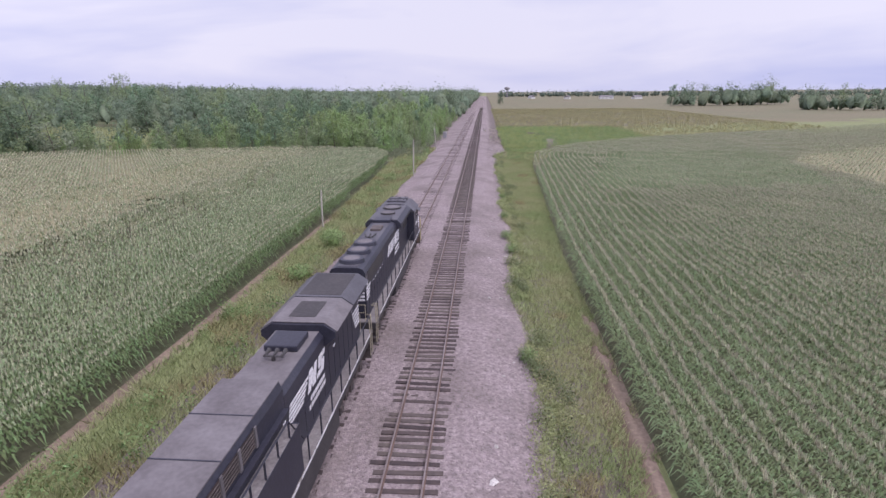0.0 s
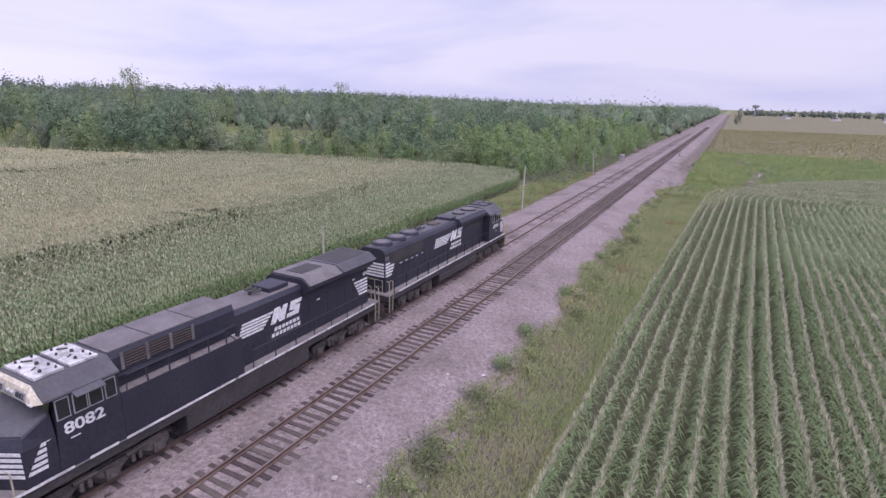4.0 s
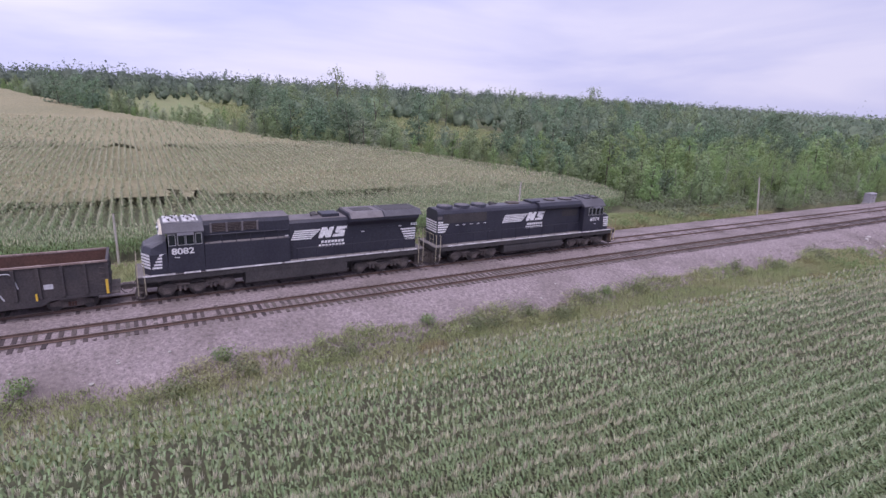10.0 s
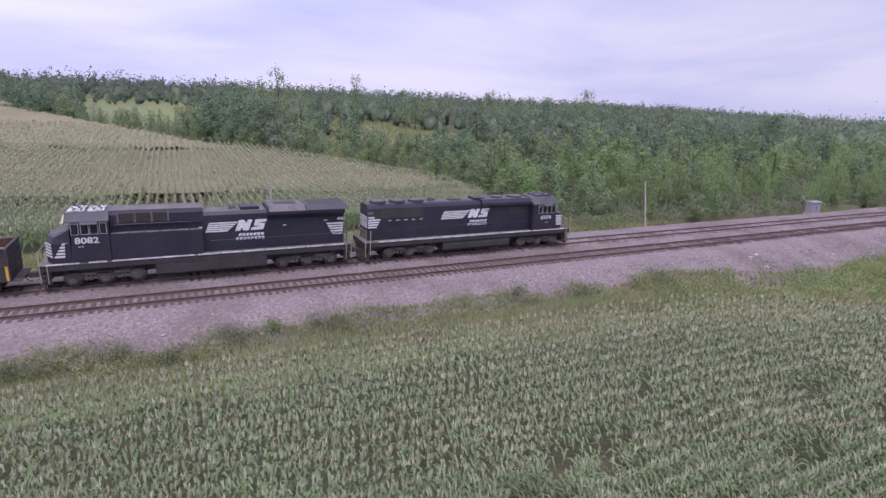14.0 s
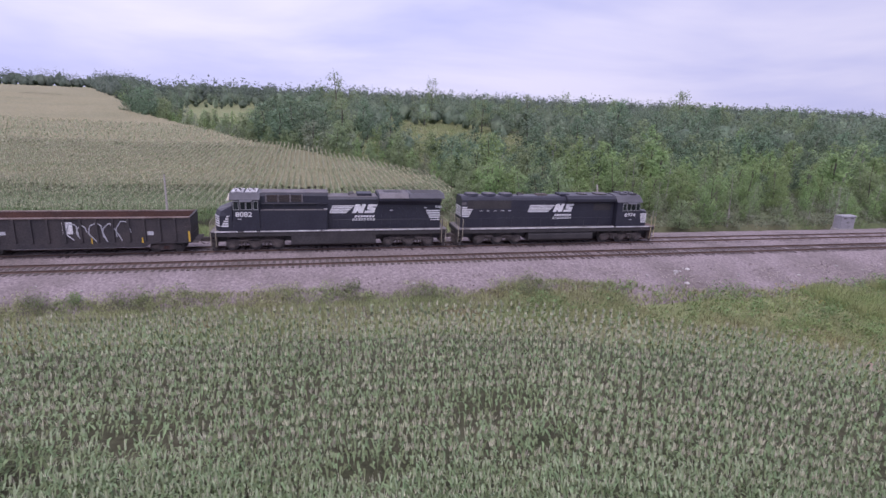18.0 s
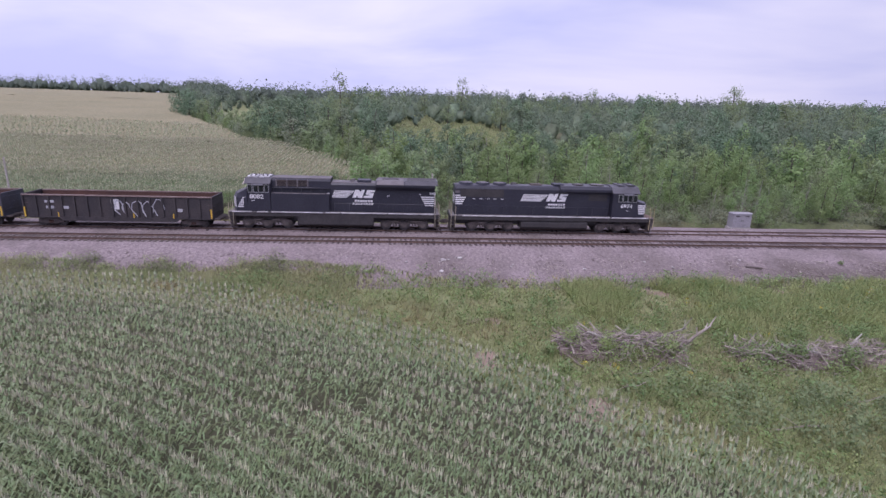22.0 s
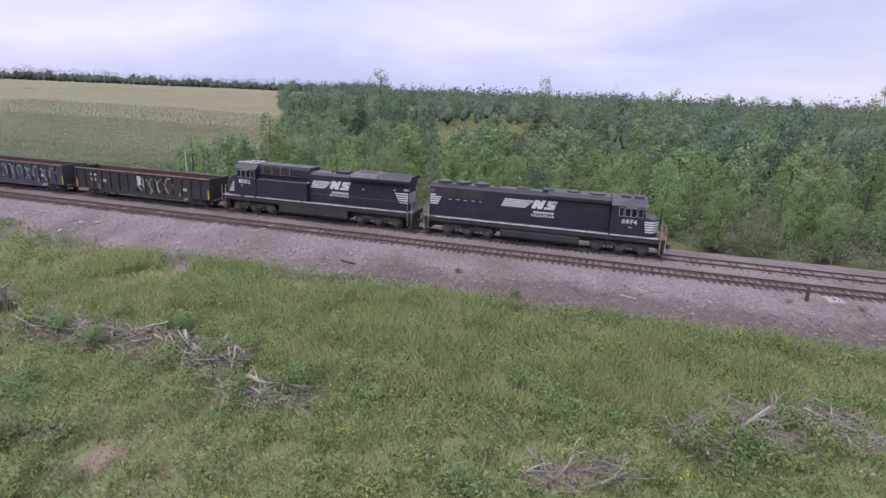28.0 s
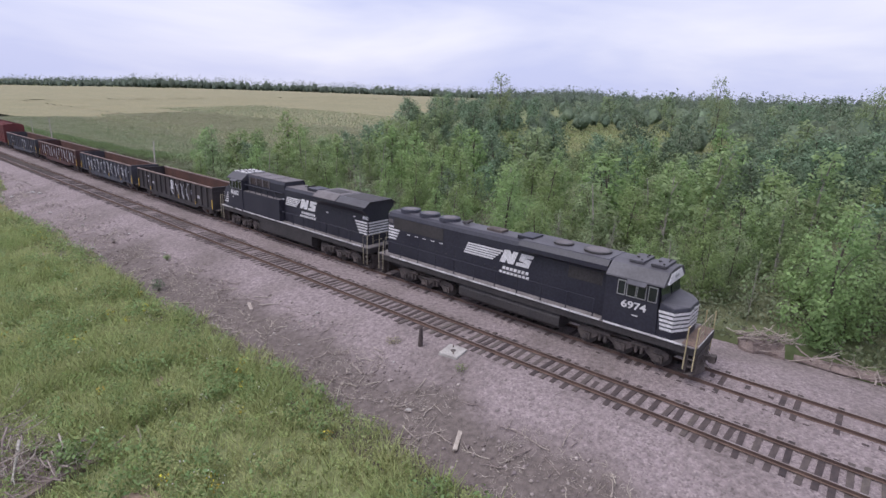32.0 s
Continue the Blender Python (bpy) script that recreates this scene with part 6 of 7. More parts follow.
FINE_BALL, ROUGH_BALL = ball(2), ball(1)


def heart(c, rad, r, rough=0.16, lattice=None):
    """The dense inner foliage: lumpy bodies of twigs and leaves. c: n x 3, rad: n x 3. Gives verts, tris, normals."""
    ball_v, ball_f = lattice or FINE_BALL
    n, m = len(c), len(ball_v)
    k = 1 + rough * r.normal(0, 1, (n, m, 1))
    v = c[:, None] + ball_v[None] * rad[:, None] * k
    nrm = np.repeat((ball_v * 0.85 + (0, 0, 0.45))[None], n, 0)
    nrm = nrm + r.normal(0, 0.38, nrm.shape)
    nrm /= np.linalg.norm(nrm, axis=2)[..., None]
    t = ball_f[None] + (np.arange(n) * m)[:, None, None]
    return v.reshape(-1, 3), t.reshape(-1, 3), nrm.reshape(-1, 3)


r_ = np.random.RandomState(411)
x, y = scatter(2600, 7.8, 12.6, 60, 170, 412, lambda a, b: (a < edge_r(b) + 0.2) & (waves(a, b, 7, 413) > -0.2))
z = r_.uniform(0.03, 0.09, (len(x), 1))
v, t, nrm = heart(np.stack([x, y, z_at(x, y) + 0.01], -1), np.concatenate([z * 1.3, z, z * 0.8], 1), r_, 0.25, ROUGH_BALL)
tagged(new("bank_rubble", fast_mesh("bank_rubble", v, None, t, [M["rubble"]])), "broken stones and clods strewn over the bank", "rubble", kind="stuff")


def tree(name, label, height, radius, leaf, bark, count, size, seed, lobes=9, low=0.22, squash=1.25, fork=False, sparse=False):
    """A tapered trunk, limbs that reach into the crown, and a crown of many small leaves grouped in uneven lobes."""
    r = np.random.RandomState(seed)
    k = random.Random(seed)
    top = thing(name, label, "tree", "the young wood")
    lean = Vector((k.uniform(-0.08, 0.08), k.uniform(-0.08, 0.08), 0)) * height
    pts = [Vector((0, 0, -0.2))] + [Vector((0, 0, 0)) + lean * t * t + Vector((k.uniform(-1, 1), k.uniform(-1, 1), 0)) * 0.02 * height * t + Vector((0, 0, height * 0.86 * t)) for t in (0.2, 0.45, 0.7, 1.0)]
    wood = Shape().tube(pts, (0.012 if count > 100 else 0.004) * height + 0.025, 6, 0.25)
    centers = []
    for i in range(lobes):
        t = (i + 0.5) / lobes
        a = i * 2.4 + k.uniform(-0.7, 0.7)
        wide = math.sin(math.pi * (0.3 + 0.62 * t)) ** 0.8
        q = radius * wide * k.uniform(0.15, 0.85)
        z = height * (low + (0.92 - low) * t)
        c = Vector((math.cos(a) * q, math.sin(a) * q, z)) + lean * t * t
        centers.append((c, radius * k.uniform(0.26, 0.46) * (1.15 - 0.5 * t)))
        b = lean * (t * 0.7) ** 2 + Vector((0, 0, max(0.08 * height, z - 0.2 * height)))
        if count < 100 or i % 12 == 5:
            part("limb", Shape().tube([b, b.lerp(c, 0.5) + Vector((0, 0, 0.04 * height)), c], 0.004 * height + (0.015 if count > 100 else -0.012), 4, 0.3), bark, top)
    part("trunk", wood, bark, top)
    cs, rs = np.array([tuple(c) for c, _ in centers]), np.array([q for _, q in centers])
    pick = r.choice(lobes, count, p=rs ** 2 / (rs ** 2).sum())
    d = r.normal(0, 1, (count, 3))
    d /= np.linalg.norm(d, axis=1)[:, None]
    q = r.rand(count, 1) ** (0.36 if not sparse else 0.55)
    c = cs[pick] + d * rs[pick][:, None] * q * (1, 1, squash) * (1 + 0.3 * r.normal(0, 1, (count, 1)) * (q > 0.8))
    c[:, 2] = np.maximum(c[:, 2], height * 0.06)
    v, f, nrm = leaves_at(c, size, r, d * 0.95 + (c - (lean.x * 0.4, lean.y * 0.4, height * 0.45)) / (radius, radius, height * 0.55) * 0.6, 0.45)
    crown = new("crown", foliage_mesh("crown", v, f, nrm, leaf))
    crown.parent = top
    return top


PROTO = [
    tree("poplar", "young poplar tree with light green leaves", 9.0, 2.1, M["leaf_a"], M["bark"], 1250, 0.17, 51, 24, 0.1, 1.25),
    tree("aspen", "slender young aspen with pale trunk", 8.0, 1.7, M["leaf_d"], M["birch"], 850, 0.16, 52, 19, 0.14, 1.3),
    tree("willow", "round grey-green willow tree", 6.5, 2.6, M["leaf_b"], M["bark"], 1200, 0.17, 53, 24, 0.08, 1.0),
    tree("birch", "thin birch with pale trunk and sparse crown", 8.5, 1.5, M["leaf_b"], M["birch"], 480, 0.145, 54, 15, 0.35, 1.2, sparse=True),
    tree("oak", "broad tall dark green leafy tree", 12.0, 3.6, M["leaf_c"], M["bark"], 1500, 0.24, 55, 26, 0.12, 1.0),
    tree("poplar_sapling", "bushy low young poplar sapling", 6.0, 1.9, M["leaf_a"], M["bark"], 1000, 0.15, 56, 19, 0.08, 1.2),
    tree("dead_birch", "bare pale birch with few leaves", 7.5, 1.5, M["leaf_b"], M["birch"], 60, 0.2, 57, 14, 0.3, 1.5, sparse=True),
    tree("ash_tree", "tall open-crowned tree standing over the wood", 14.0, 4.2, M["leaf_b"], M["bark"], 1050, 0.22, 58, 24, 0.3, 1.0, sparse=True),
    tree("white_willow", "pale silvery willow at the edge of the wood", 8.0, 3.2, M["leaf_e"], M["bark"], 1200, 0.18, 59, 22, 0.06, 1.0),
    # the same kinds with finer leaves, for the edge of the wood
    tree("poplar", "young poplar tree with light green leaves", 9.0, 2.2, M["leaf_a"], M["bark"], 4600, 0.092, 151, 30, 0.07, 1.2),
    tree("aspen", "slender young aspen with pale trunk", 8.0, 1.8, M["leaf_d"], M["birch"], 3200, 0.088, 152, 24, 0.1, 1.25),
    tree("willow", "round grey-green willow tree", 6.5, 2.7, M["leaf_b"], M["bark"], 4400, 0.092, 153, 30, 0.05, 1.0),
    tree("poplar_sapling", "bushy low young poplar sapling", 6.0, 2.0, M["leaf_a"], M["bark"], 3400, 0.085, 156, 24, 0.05, 1.15),
]
SIZE = (9.0, 8.0, 6.5, 8.5, 12.0, 6.0, 7.5, 14.0, 8.0, 9.0, 8.0, 6.5, 6.0)
FINE = {0: 9, 1: 10, 2: 11, 5: 12}
used = [False] * len(PROTO)


def plant(i, x, y, s, k, broad=1.0):
    m = pose(x, y, float(land(np.array(x), np.array(y))), 0, 0, k.uniform(0, 360))
    if not used[i]:
        used[i] = True
        ob = PROTO[i]
    else:
        ob = copy_thing(PROTO[i], m)
    ob.matrix_world = m
    w = s * broad * k.uniform(0.92, 1.12)
    ob.scale = (w, w, s * k.uniform(0.9, 1.12))


k = random.Random(77)
n_trees = 0
gy_ = 76.0
while gy_ < 240:
    gx_ = -8.5
    while gx_ > -80:
        step = 3.4 + 0.05 * (-gx_)
        x_, y_ = gx_ + k.uniform(-1.5, 1.5), gy_ + k.uniform(-1.6, 1.6)
        gx_ -= step
        ax, ay = np.array([x_]), np.array([y_])
        if inside(ax, ay, FIELD_L)[0] or near_line(ax, ay, FIELD_L[3:10])[0] < 3.5 or x_ > -8.2 or (y_ < 92 and x_ > -13):
            continue
        if any(inside(ax, ay, ring)[0] for ring in CLEARINGS):
            continue
        if k.random() < (0.12 if x_ > -30 else 0.22):
            continue
        front = min(1.0, (-8 - x_) / 22)
        c = k.random()
        if x_ > -14:
            i = 5 if c < 0.45 else 2 if c < 0.6 else 3 if c < 0.8 else 1 if c < 0.92 else 6
        elif x_ > -45:
            i = 0 if c < 0.4 else 1 if c < 0.6 else 5 if c < 0.75 else 2 if c < 0.86 else 3 if c < 0.95 else 4
        else:
            i = 0 if c < 0.15 else 4 if c < 0.65 else 2 if c < 0.85 else 1
        if x_ > -24 and 100 < y_ < 215:
            i = FINE.get(i, i)
        far_back = min(1.0, max(0.0, (-38 - x_) / 15)) * min(1.0, max(0.0, (130 - y_) / 20))
        want = 4.6 + 2.0 * front * (1 - far_back) + 0.8 * min(1.0, max(0.0, (y_ - 135) / 15)) + 1.2 * float(waves(ax, ay, 24, 60)[0]) + k.choice((-1.4, -0.8, -0.2, 0.4, 1.2, 2.6)) + k.uniform(-0.4, 0.4)
        plant(i, x_, y_, max(3.2, want) / SIZE[i] * (1.0 if i != 4 else 1.15), k, 1.0 if x_ > -14 else 1.28)
        n_trees += 1
    gy_ += 3.9

# tall broad trees close behind the left field
for i, x_, y_, h in ((4, -101, 47, 11.5), (4, -94, 51, 12), (2, -106, 45, 10), (4, -88, 58, 12.5), (8, -82, 59, 9.5), (4, -104, 54, 13), (4, -97, 60, 13.5), (2, -78, 64, 8.5), (7, -92, 66, 14),
                     (4, -170, 2, 15), (4, -178, -3, 16.5), (2, -162, 10, 11.5), (4, -187, -8, 17), (4, -170, 12, 13.5), (2, -132, 33, 7.5), (2, -139, 27, 8), (4, -111, 62, 13), (4, -118, 46, 12.5), (4, -126, 49, 13.5), (4, -137, 53, 14.5), (2, -147, 55, 13), (4, -156, 58, 15), (2, -108, 42, 9)):
    gz_ = float(land(np.array(float(x_)), np.array(float(y_))))
    plant(i, x_, y_, (h - gz_) / SIZE[i], k, 1.3)

# tall landmarks over the wood
for i, x_, y_, h in ((7, -121, 66, 21.5), (4, -118, 74, 14), (8, -110, 68, 11.5), (7, -196, 112, 24), (7, -189, 236, 26), (7, -181, 232, 23), (7, -172, 190, 21), (7, -150, 215, 20), (7, -160, 160, 20), (4, -150, 48, 14), (8, -100, 62, 10), (4, -94, 66, 11), (2, -84, 68, 9), (0, -75, 73, 8.5), (2, -62, 76, 7), (2, -130, 60, 12), (4, -106, 74, 11)):
    gz_ = float(land(np.array(float(x_)), np.array(float(y_))))
    plant(i, x_, y_, (h - gz_) / SIZE[i], k)

for x_, y_, h in ((-8.8, 152, 5.5), (-9.9, 148, 6.4), (-10, 156, 4.6), (-9.3, 129.4, 4.8), (-8.5, 126.8, 6.4), (-12, 151, 6.5), (-11.2, 137, 6.8)):
    plant(6, x_, y_, h / SIZE[6], k)

# taller trees that break the skyline of the woods
made = 0
while made < 122:
    if made < 95:
        x_, y_ = k.uniform(-300, -82), k.uniform(62, 330)
        h, i = k.uniform(9.0, 15.0), k.choice((4, 4, 4, 7, 2))
    else:
        x_, y_ = k.uniform(-60, -12), k.uniform(215, 470)
        h, i = k.uniform(10.0, 16.5), k.choice((4, 0, 4, 7))
    ax, ay = np.array([x_]), np.array([y_])
    if inside(ax, ay, FIELD_L)[0] or any(inside(ax, ay, ring)[0] for ring in CLEARINGS):
        continue
    plant(i, x_, y_, h / SIZE[i], k, 1.35)
    made += 1
for i, x_, y_, h in ((4, 182, 488, 19), (4, 196, 492, 16), (7, 210, 484, 21), (4, 224, 486, 17), (4, 262, 495, 20), (7, 276, 502, 24), (4, 290, 506, 18),
                     (4, 240, 368, 14), (7, 258, 362, 18), (4, 276, 358, 15), (4, 300, 352, 17), (7, 318, 350, 19), (4, 340, 347, 14), (4, 24, 560, 15)):
    plant(i, x_, y_, h / SIZE[i], k)

# a bushy row along the far side of the left field
edge = np.array(FIELD_L[4:13], float)
run = np.concatenate([[0], np.cumsum(np.linalg.norm(np.diff(edge, axis=0), axis=1))])
for s_ in np.arange(2, run[-1], 4.2):
    x_, y_ = np.interp(s_, run, edge[:, 0]), np.interp(s_, run, edge[:, 1])
    for j in range(2):
        i = k.choice((2, 2, 5, 0, 8))
        ax, ay = x_ + k.uniform(-1.5, 1.5) - 0.4 * (3 + 5 * j), y_ + 0.9 * (3.4 + 5 * j) + k.uniform(-1.2, 1.2)
        if not inside(np.array([ax]), np.array([ay]), FIELD_L)[0]:
            plant(i, ax, ay, k.uniform(3.2, 5.5) / SIZE[i] * (1 + 0.25 * j), k)


def far_woods(name, label, x, y, height, per, size, seed, material, lobes=7, even=0.25):
    """Woods too far off to count: each crown several rounded masses of leaf clumps over a dark inside."""
    r = np.random.RandomState(seed)
    n = len(x)
    even = np.reshape(even, (-1, 1))
    h = np.reshape(height, (-1, 1)) * r.uniform(1 - 1.4 * even, 1 + even, (n, 1)) * (1 + 0.2 * waves(x, y, 45, 70)[:, None])
    wide = h * r.uniform(0.36, 0.52, (n, 1))
    foot = np.stack([x, y, land(x, y)], -1)
    half = np.concatenate([wide, wide, 0.44 * h], 1)[:, None]
    mid = (foot + np.concatenate([0 * h, 0 * h, 0.52 * h], 1))[:, None]
    c0 = r.normal(0, 1, (n, lobes, 3))
    c0 /= np.linalg.norm(c0, axis=2)[..., None]
    c0 *= r.uniform(0.35, 0.8, (n, lobes, 1))
    c0[:, 0] = (0, 0, 0.72)
    lr = r.uniform(0.3, 0.5, (n, lobes, 1))
    pick = r.randint(0, lobes, (n, per))[..., None]
    d = r.normal(0, 1, (n, per, 3))
    d /= np.linalg.norm(d, axis=2)[..., None]
    at = np.take_along_axis(c0, pick, 1) + d * np.take_along_axis(lr, pick, 1) * r.rand(n, per, 1) ** 0.3
    c = (mid + at * half).reshape(-1, 3)
    v, q, nrm = leaves_at(c, size, r, (d * 0.9 + at * 0.7 + (0, 0, 0.25)).reshape(-1, 3), 0.45)
    inner = heart(mid[:, 0] - (0, 0, 1) * half[:, 0] * 0.45, half[:, 0] * (0.42, 0.42, 0.62), r, 0.3, ROUGH_BALL)
    return tagged(new(name, foliage_mesh(name, v, q, nrm, material, inner)), label, "woods", kind="stuff")


def grove(x0, x1, y0, y1, step, seed, keep):
    r = np.random.RandomState(seed)
    X, Y = np.meshgrid(np.arange(x0, x1, step), np.arange(y0, y1, step))
    X, Y = (X + r.uniform(-0.45, 0.45, X.shape) * step).ravel(), (Y + r.uniform(-0.45, 0.45, Y.shape) * step).ravel()
    k = keep(X, Y)
    return X[k], Y[k]


free = lambda a, b: ~inside(a, b, FIELD_L) & (near_line(a, b, FIELD_L[:12]) > 8) & ~inside(a, b, CLEARINGS[0]) & ~inside(a, b, CLEARINGS[1])
x, y = grove(-290, -80, -20, 330, 8.0, 81, lambda a, b: free(a, b) & (waves(a, b, 60, 71) > -0.8) & ((waves(a, b, 30, 74) > -0.1) | (b > 125) | (a < -175)))
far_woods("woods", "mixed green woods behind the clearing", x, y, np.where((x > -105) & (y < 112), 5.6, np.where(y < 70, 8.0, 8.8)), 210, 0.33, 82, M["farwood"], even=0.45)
x, y = grove(-80, -9, 240, 1300, 7.0, 83, lambda a, b: free(a, b))
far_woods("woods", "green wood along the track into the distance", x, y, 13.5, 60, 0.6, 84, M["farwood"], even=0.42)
x, y = grove(-760, -285, -700, 560, 8, 85, lambda a, b: ~inside(a, b, FIELD_L) & ~inside(a, b, CLEARINGS[0]) & ((near_line(a, b, FIELD_L[10:17]) < 40) | ((b > -40) & (a > -440))))
far_woods("woods", "far hill woods on the horizon", x, y, 11.0 + 7.5 * np.clip((-380 - x - 1.2 * np.minimum(y, 0) * (y < -300)) / 200, 0, 1) * (y < -60), 34, 0.8, 86, M["hillwood"], even=np.where(y > -60, 0.34, 0.12))
x, y = grove(-520, -80, 330, 900, 14, 93, lambda a, b: free(a, b))
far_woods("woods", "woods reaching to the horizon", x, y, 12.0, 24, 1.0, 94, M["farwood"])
x, y = grove(-420, 0, -860, -620, 12, 87, lambda a, b: free(a, b))
far_woods("woods", "far woods behind the fields", x, y, 14.0, 26, 1.0, 88, M["hillwood"], even=0.12)
x, y = grove(170, 330, 440, 540, 7, 89, lambda a, b: (near_line(a, b, [(188, 492), (235, 482), (285, 508)]) < 12) & (waves(a, b, 50, 72) > -0.6))
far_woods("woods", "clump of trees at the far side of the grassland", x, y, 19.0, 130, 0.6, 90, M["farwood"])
x, y = grove(225, 420, 320, 400, 7, 95, lambda a, b: (near_line(a, b, [(238, 368), (300, 352), (400, 340)]) < 9))
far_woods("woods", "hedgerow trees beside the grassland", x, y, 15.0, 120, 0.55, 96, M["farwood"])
x, y = grove(-60, 1800, 1000, 1700, 17, 91, lambda a, b: (near_line(a, b, [(-60, 1500), (40, 1330), (400, 1250), (900, 1080), (1700, 1010)]) < 60) & (a > 14 + 0.02 * b))
far_woods("woods", "line of trees on the horizon", x, y, 13.0, 34, 1.4, 92, M["hillwood"])

# ---- poles, cabinet, stump, block ----
def utility_pole(x, y, height, lean_x, lean_y, label, r=0.11):
    z = float(z_at(np.array(x), np.array(y)))
    p = thing("utility_pole", label, "pole", "old line poles", pose(x, y, z))
    part("shaft", Shape().tube([(0, 0, -0.3), (lean_x * 0.5, lean_y * 0.5, height * 0.5), (lean_x, lean_y, height)], r, 9, 0.75), M["pole"], p)
    part("cap", Shape().disc((lean_x, lean_y, height - 0.02), r * 0.82, 0.05, "z", 9, r * 0.5), M["dead"], p)
    for i in range(2):
        h = height - 0.35 - i * 0.3
        part("insulator_pin", Shape().tube([(lean_x * h / height, lean_y * h / height, h), (lean_x * h / height + 0.16, lean_y * h / height, h + 0.06)], 0.02, 5), M["steel"], p)
    return p


utility_pole(-5.0, 45.3, 6.3, 0.1, 0.05, "bleached wooden pole without wires on the verge")
utility_pole(-4.9, 89.4, 5.5, -0.45, -0.65, "leaning bleached wooden pole on the verge")
utility_pole(-10.5, 9.6, 4.3, 0.1, 0.0, "grey wooden pole in the shrubs of the verge", 0.10)

box_ = thing("signal_cabinet", "pale grey steel equipment cabinet on a concrete base beside the track", "cabinet", at=pose(-5.3, 124.6, -0.62))
part("base", Shape().box(-0.6, 0.6, -1.25, 1.25, -0.25, 0.12), M["concrete"], box_, bevel=0.02)
part("body", Shape().box(-0.5, 0.5, -1.12, 1.12, 0.12, 1.72), M["cabinet"], box_, bevel=0.02)
part("lid", Shape().rings([[(-0.58, -1.2, 1.72), (0.58, -1.2, 1.72), (0.58, 1.2, 1.72), (-0.58, 1.2, 1.72)], [(-0.3, -1.1, 1.84), (0.3, -1.1, 1.84), (0.3, 1.1, 1.84), (-0.3, 1.1, 1.84)]]), M["cabinet"], box_)
for s in (-1, 1):
    d = part("door", Shape().box(0.5, 0.525, s * 0.55 - 0.52, s * 0.55 + 0.52, 0.2, 1.65), M["cabinet"], box_, bevel=0.008)
    part("handle", Shape().box(0.525, 0.56, s * 0.12 - 0.02, s * 0.12 + 0.02, 0.85, 1.05), M["steel"], d)
    part("vent", Shape().box(0.525, 0.535, s * 0.55 - 0.25, s * 0.55 + 0.25, 1.4, 1.52), M["steel"], d)

post = thing("stub_post", "short dark stub of a broken wooden post in the gravel", "post", at=pose(6.95, 149.2, float(bank(np.array(6.95), np.array(149.2)))))
part("shaft", Shape().rings([[(0.13 * math.cos(a), 0.13 * math.sin(a), -0.2) for a in np.linspace(0, 5.6, 9)], [(0.12 * math.cos(a) - 0.02, 0.12 * math.sin(a), 0.5) for a in np.linspace(0, 5.6, 9)], [(0.09 * math.cos(a) - 0.03, 0.09 * math.sin(a), 0.95 + 0.1 * math.cos(a * 2)) for a in np.linspace(0, 5.6, 9)]]), M["tie"], post, bevel=0.01)

blk = thing("concrete_block", "weathered square concrete footing with a bolt hole, half sunk in gravel", "concrete block", at=pose(6.45, 151.0, float(bank(np.array(6.5), np.array(151.0))) - 0.28, 0, 3, 8))
part("body", Shape().rings([[(-0.62, -0.62, -0.3), (0.62, -0.62, -0.3), (0.62, 0.62, -0.3), (-0.62, 0.62, -0.3)], [(-0.52, -0.52, 0.38), (0.52, -0.52, 0.38), (0.52, 0.52, 0.38), (-0.52, 0.52, 0.38)]]), M["concrete"], blk, bevel=0.04)
part("hole_rim", Shape().disc((0, 0, 0.38), 0.14, 0.03, "z", 14, 0.12), M["under"], blk)
for a in (-0.3, 0.3):
    part("anchor_bolt", Shape().disc((a, a * 0.6, 0.38), 0.03, 0.1, "z", 8), M["rust"], blk)


def stray(name, label, category, x, y, shape, material, turn, tilt=0, lift=0.0):
    """A loose thing that lies on the ground."""
    ob = new(name, shape.mesh(name, material, 0.01))
    ob.matrix_world = pose(x, y, float(z_at(np.array(x), np.array(y))) + lift, tilt, 0, turn)
    return tagged(ob, label, category)


stray("plank", "pale weathered plank lying on the dirt", "plank", 10.9, 154.9, Shape().box(-0.75, 0.75, -0.09, 0.09, 0.0, 0.06), M["dead"], 28, 3, 0.02)
stray("plank", "grey weathered board on the gravel", "plank", 9.6, 137.4, Shape().box(-0.6, 0.6, -0.1, 0.1, 0.0, 0.05), M["dead"], 66, 2, 0.02)
stray("plank", "dark old tie end lying on the gravel", "plank", 9.9, 116.4, Shape().box(-0.7, 0.7, -0.1, 0.1, 0.0, 0.12), M["tie"], 74, 2, 0.02)
stray("plank", "grey board beside the far rail", "plank", -4.2, 139.5, Shape().box(-1.1, 1.1, -0.12, 0.12, 0.0, 0.06), M["dead"], 84, 1, 0.02)


def boulder(r, seed):
    k = random.Random(seed)
    s = Shape()
    rings = []
    for i in range(1, 5):
        t = math.pi * i / 5
        rings.append([(r * math.sin(t) * math.cos(a) * k.uniform(0.6, 1.35), r * math.sin(t) * math.sin(a) * k.uniform(0.6, 1.35), -r * k.uniform(0.35, 0.7) * math.cos(t) + r * 0.25) for a in [6.283 * j / 8 for j in range(8)]])
    return s.rings(rings)


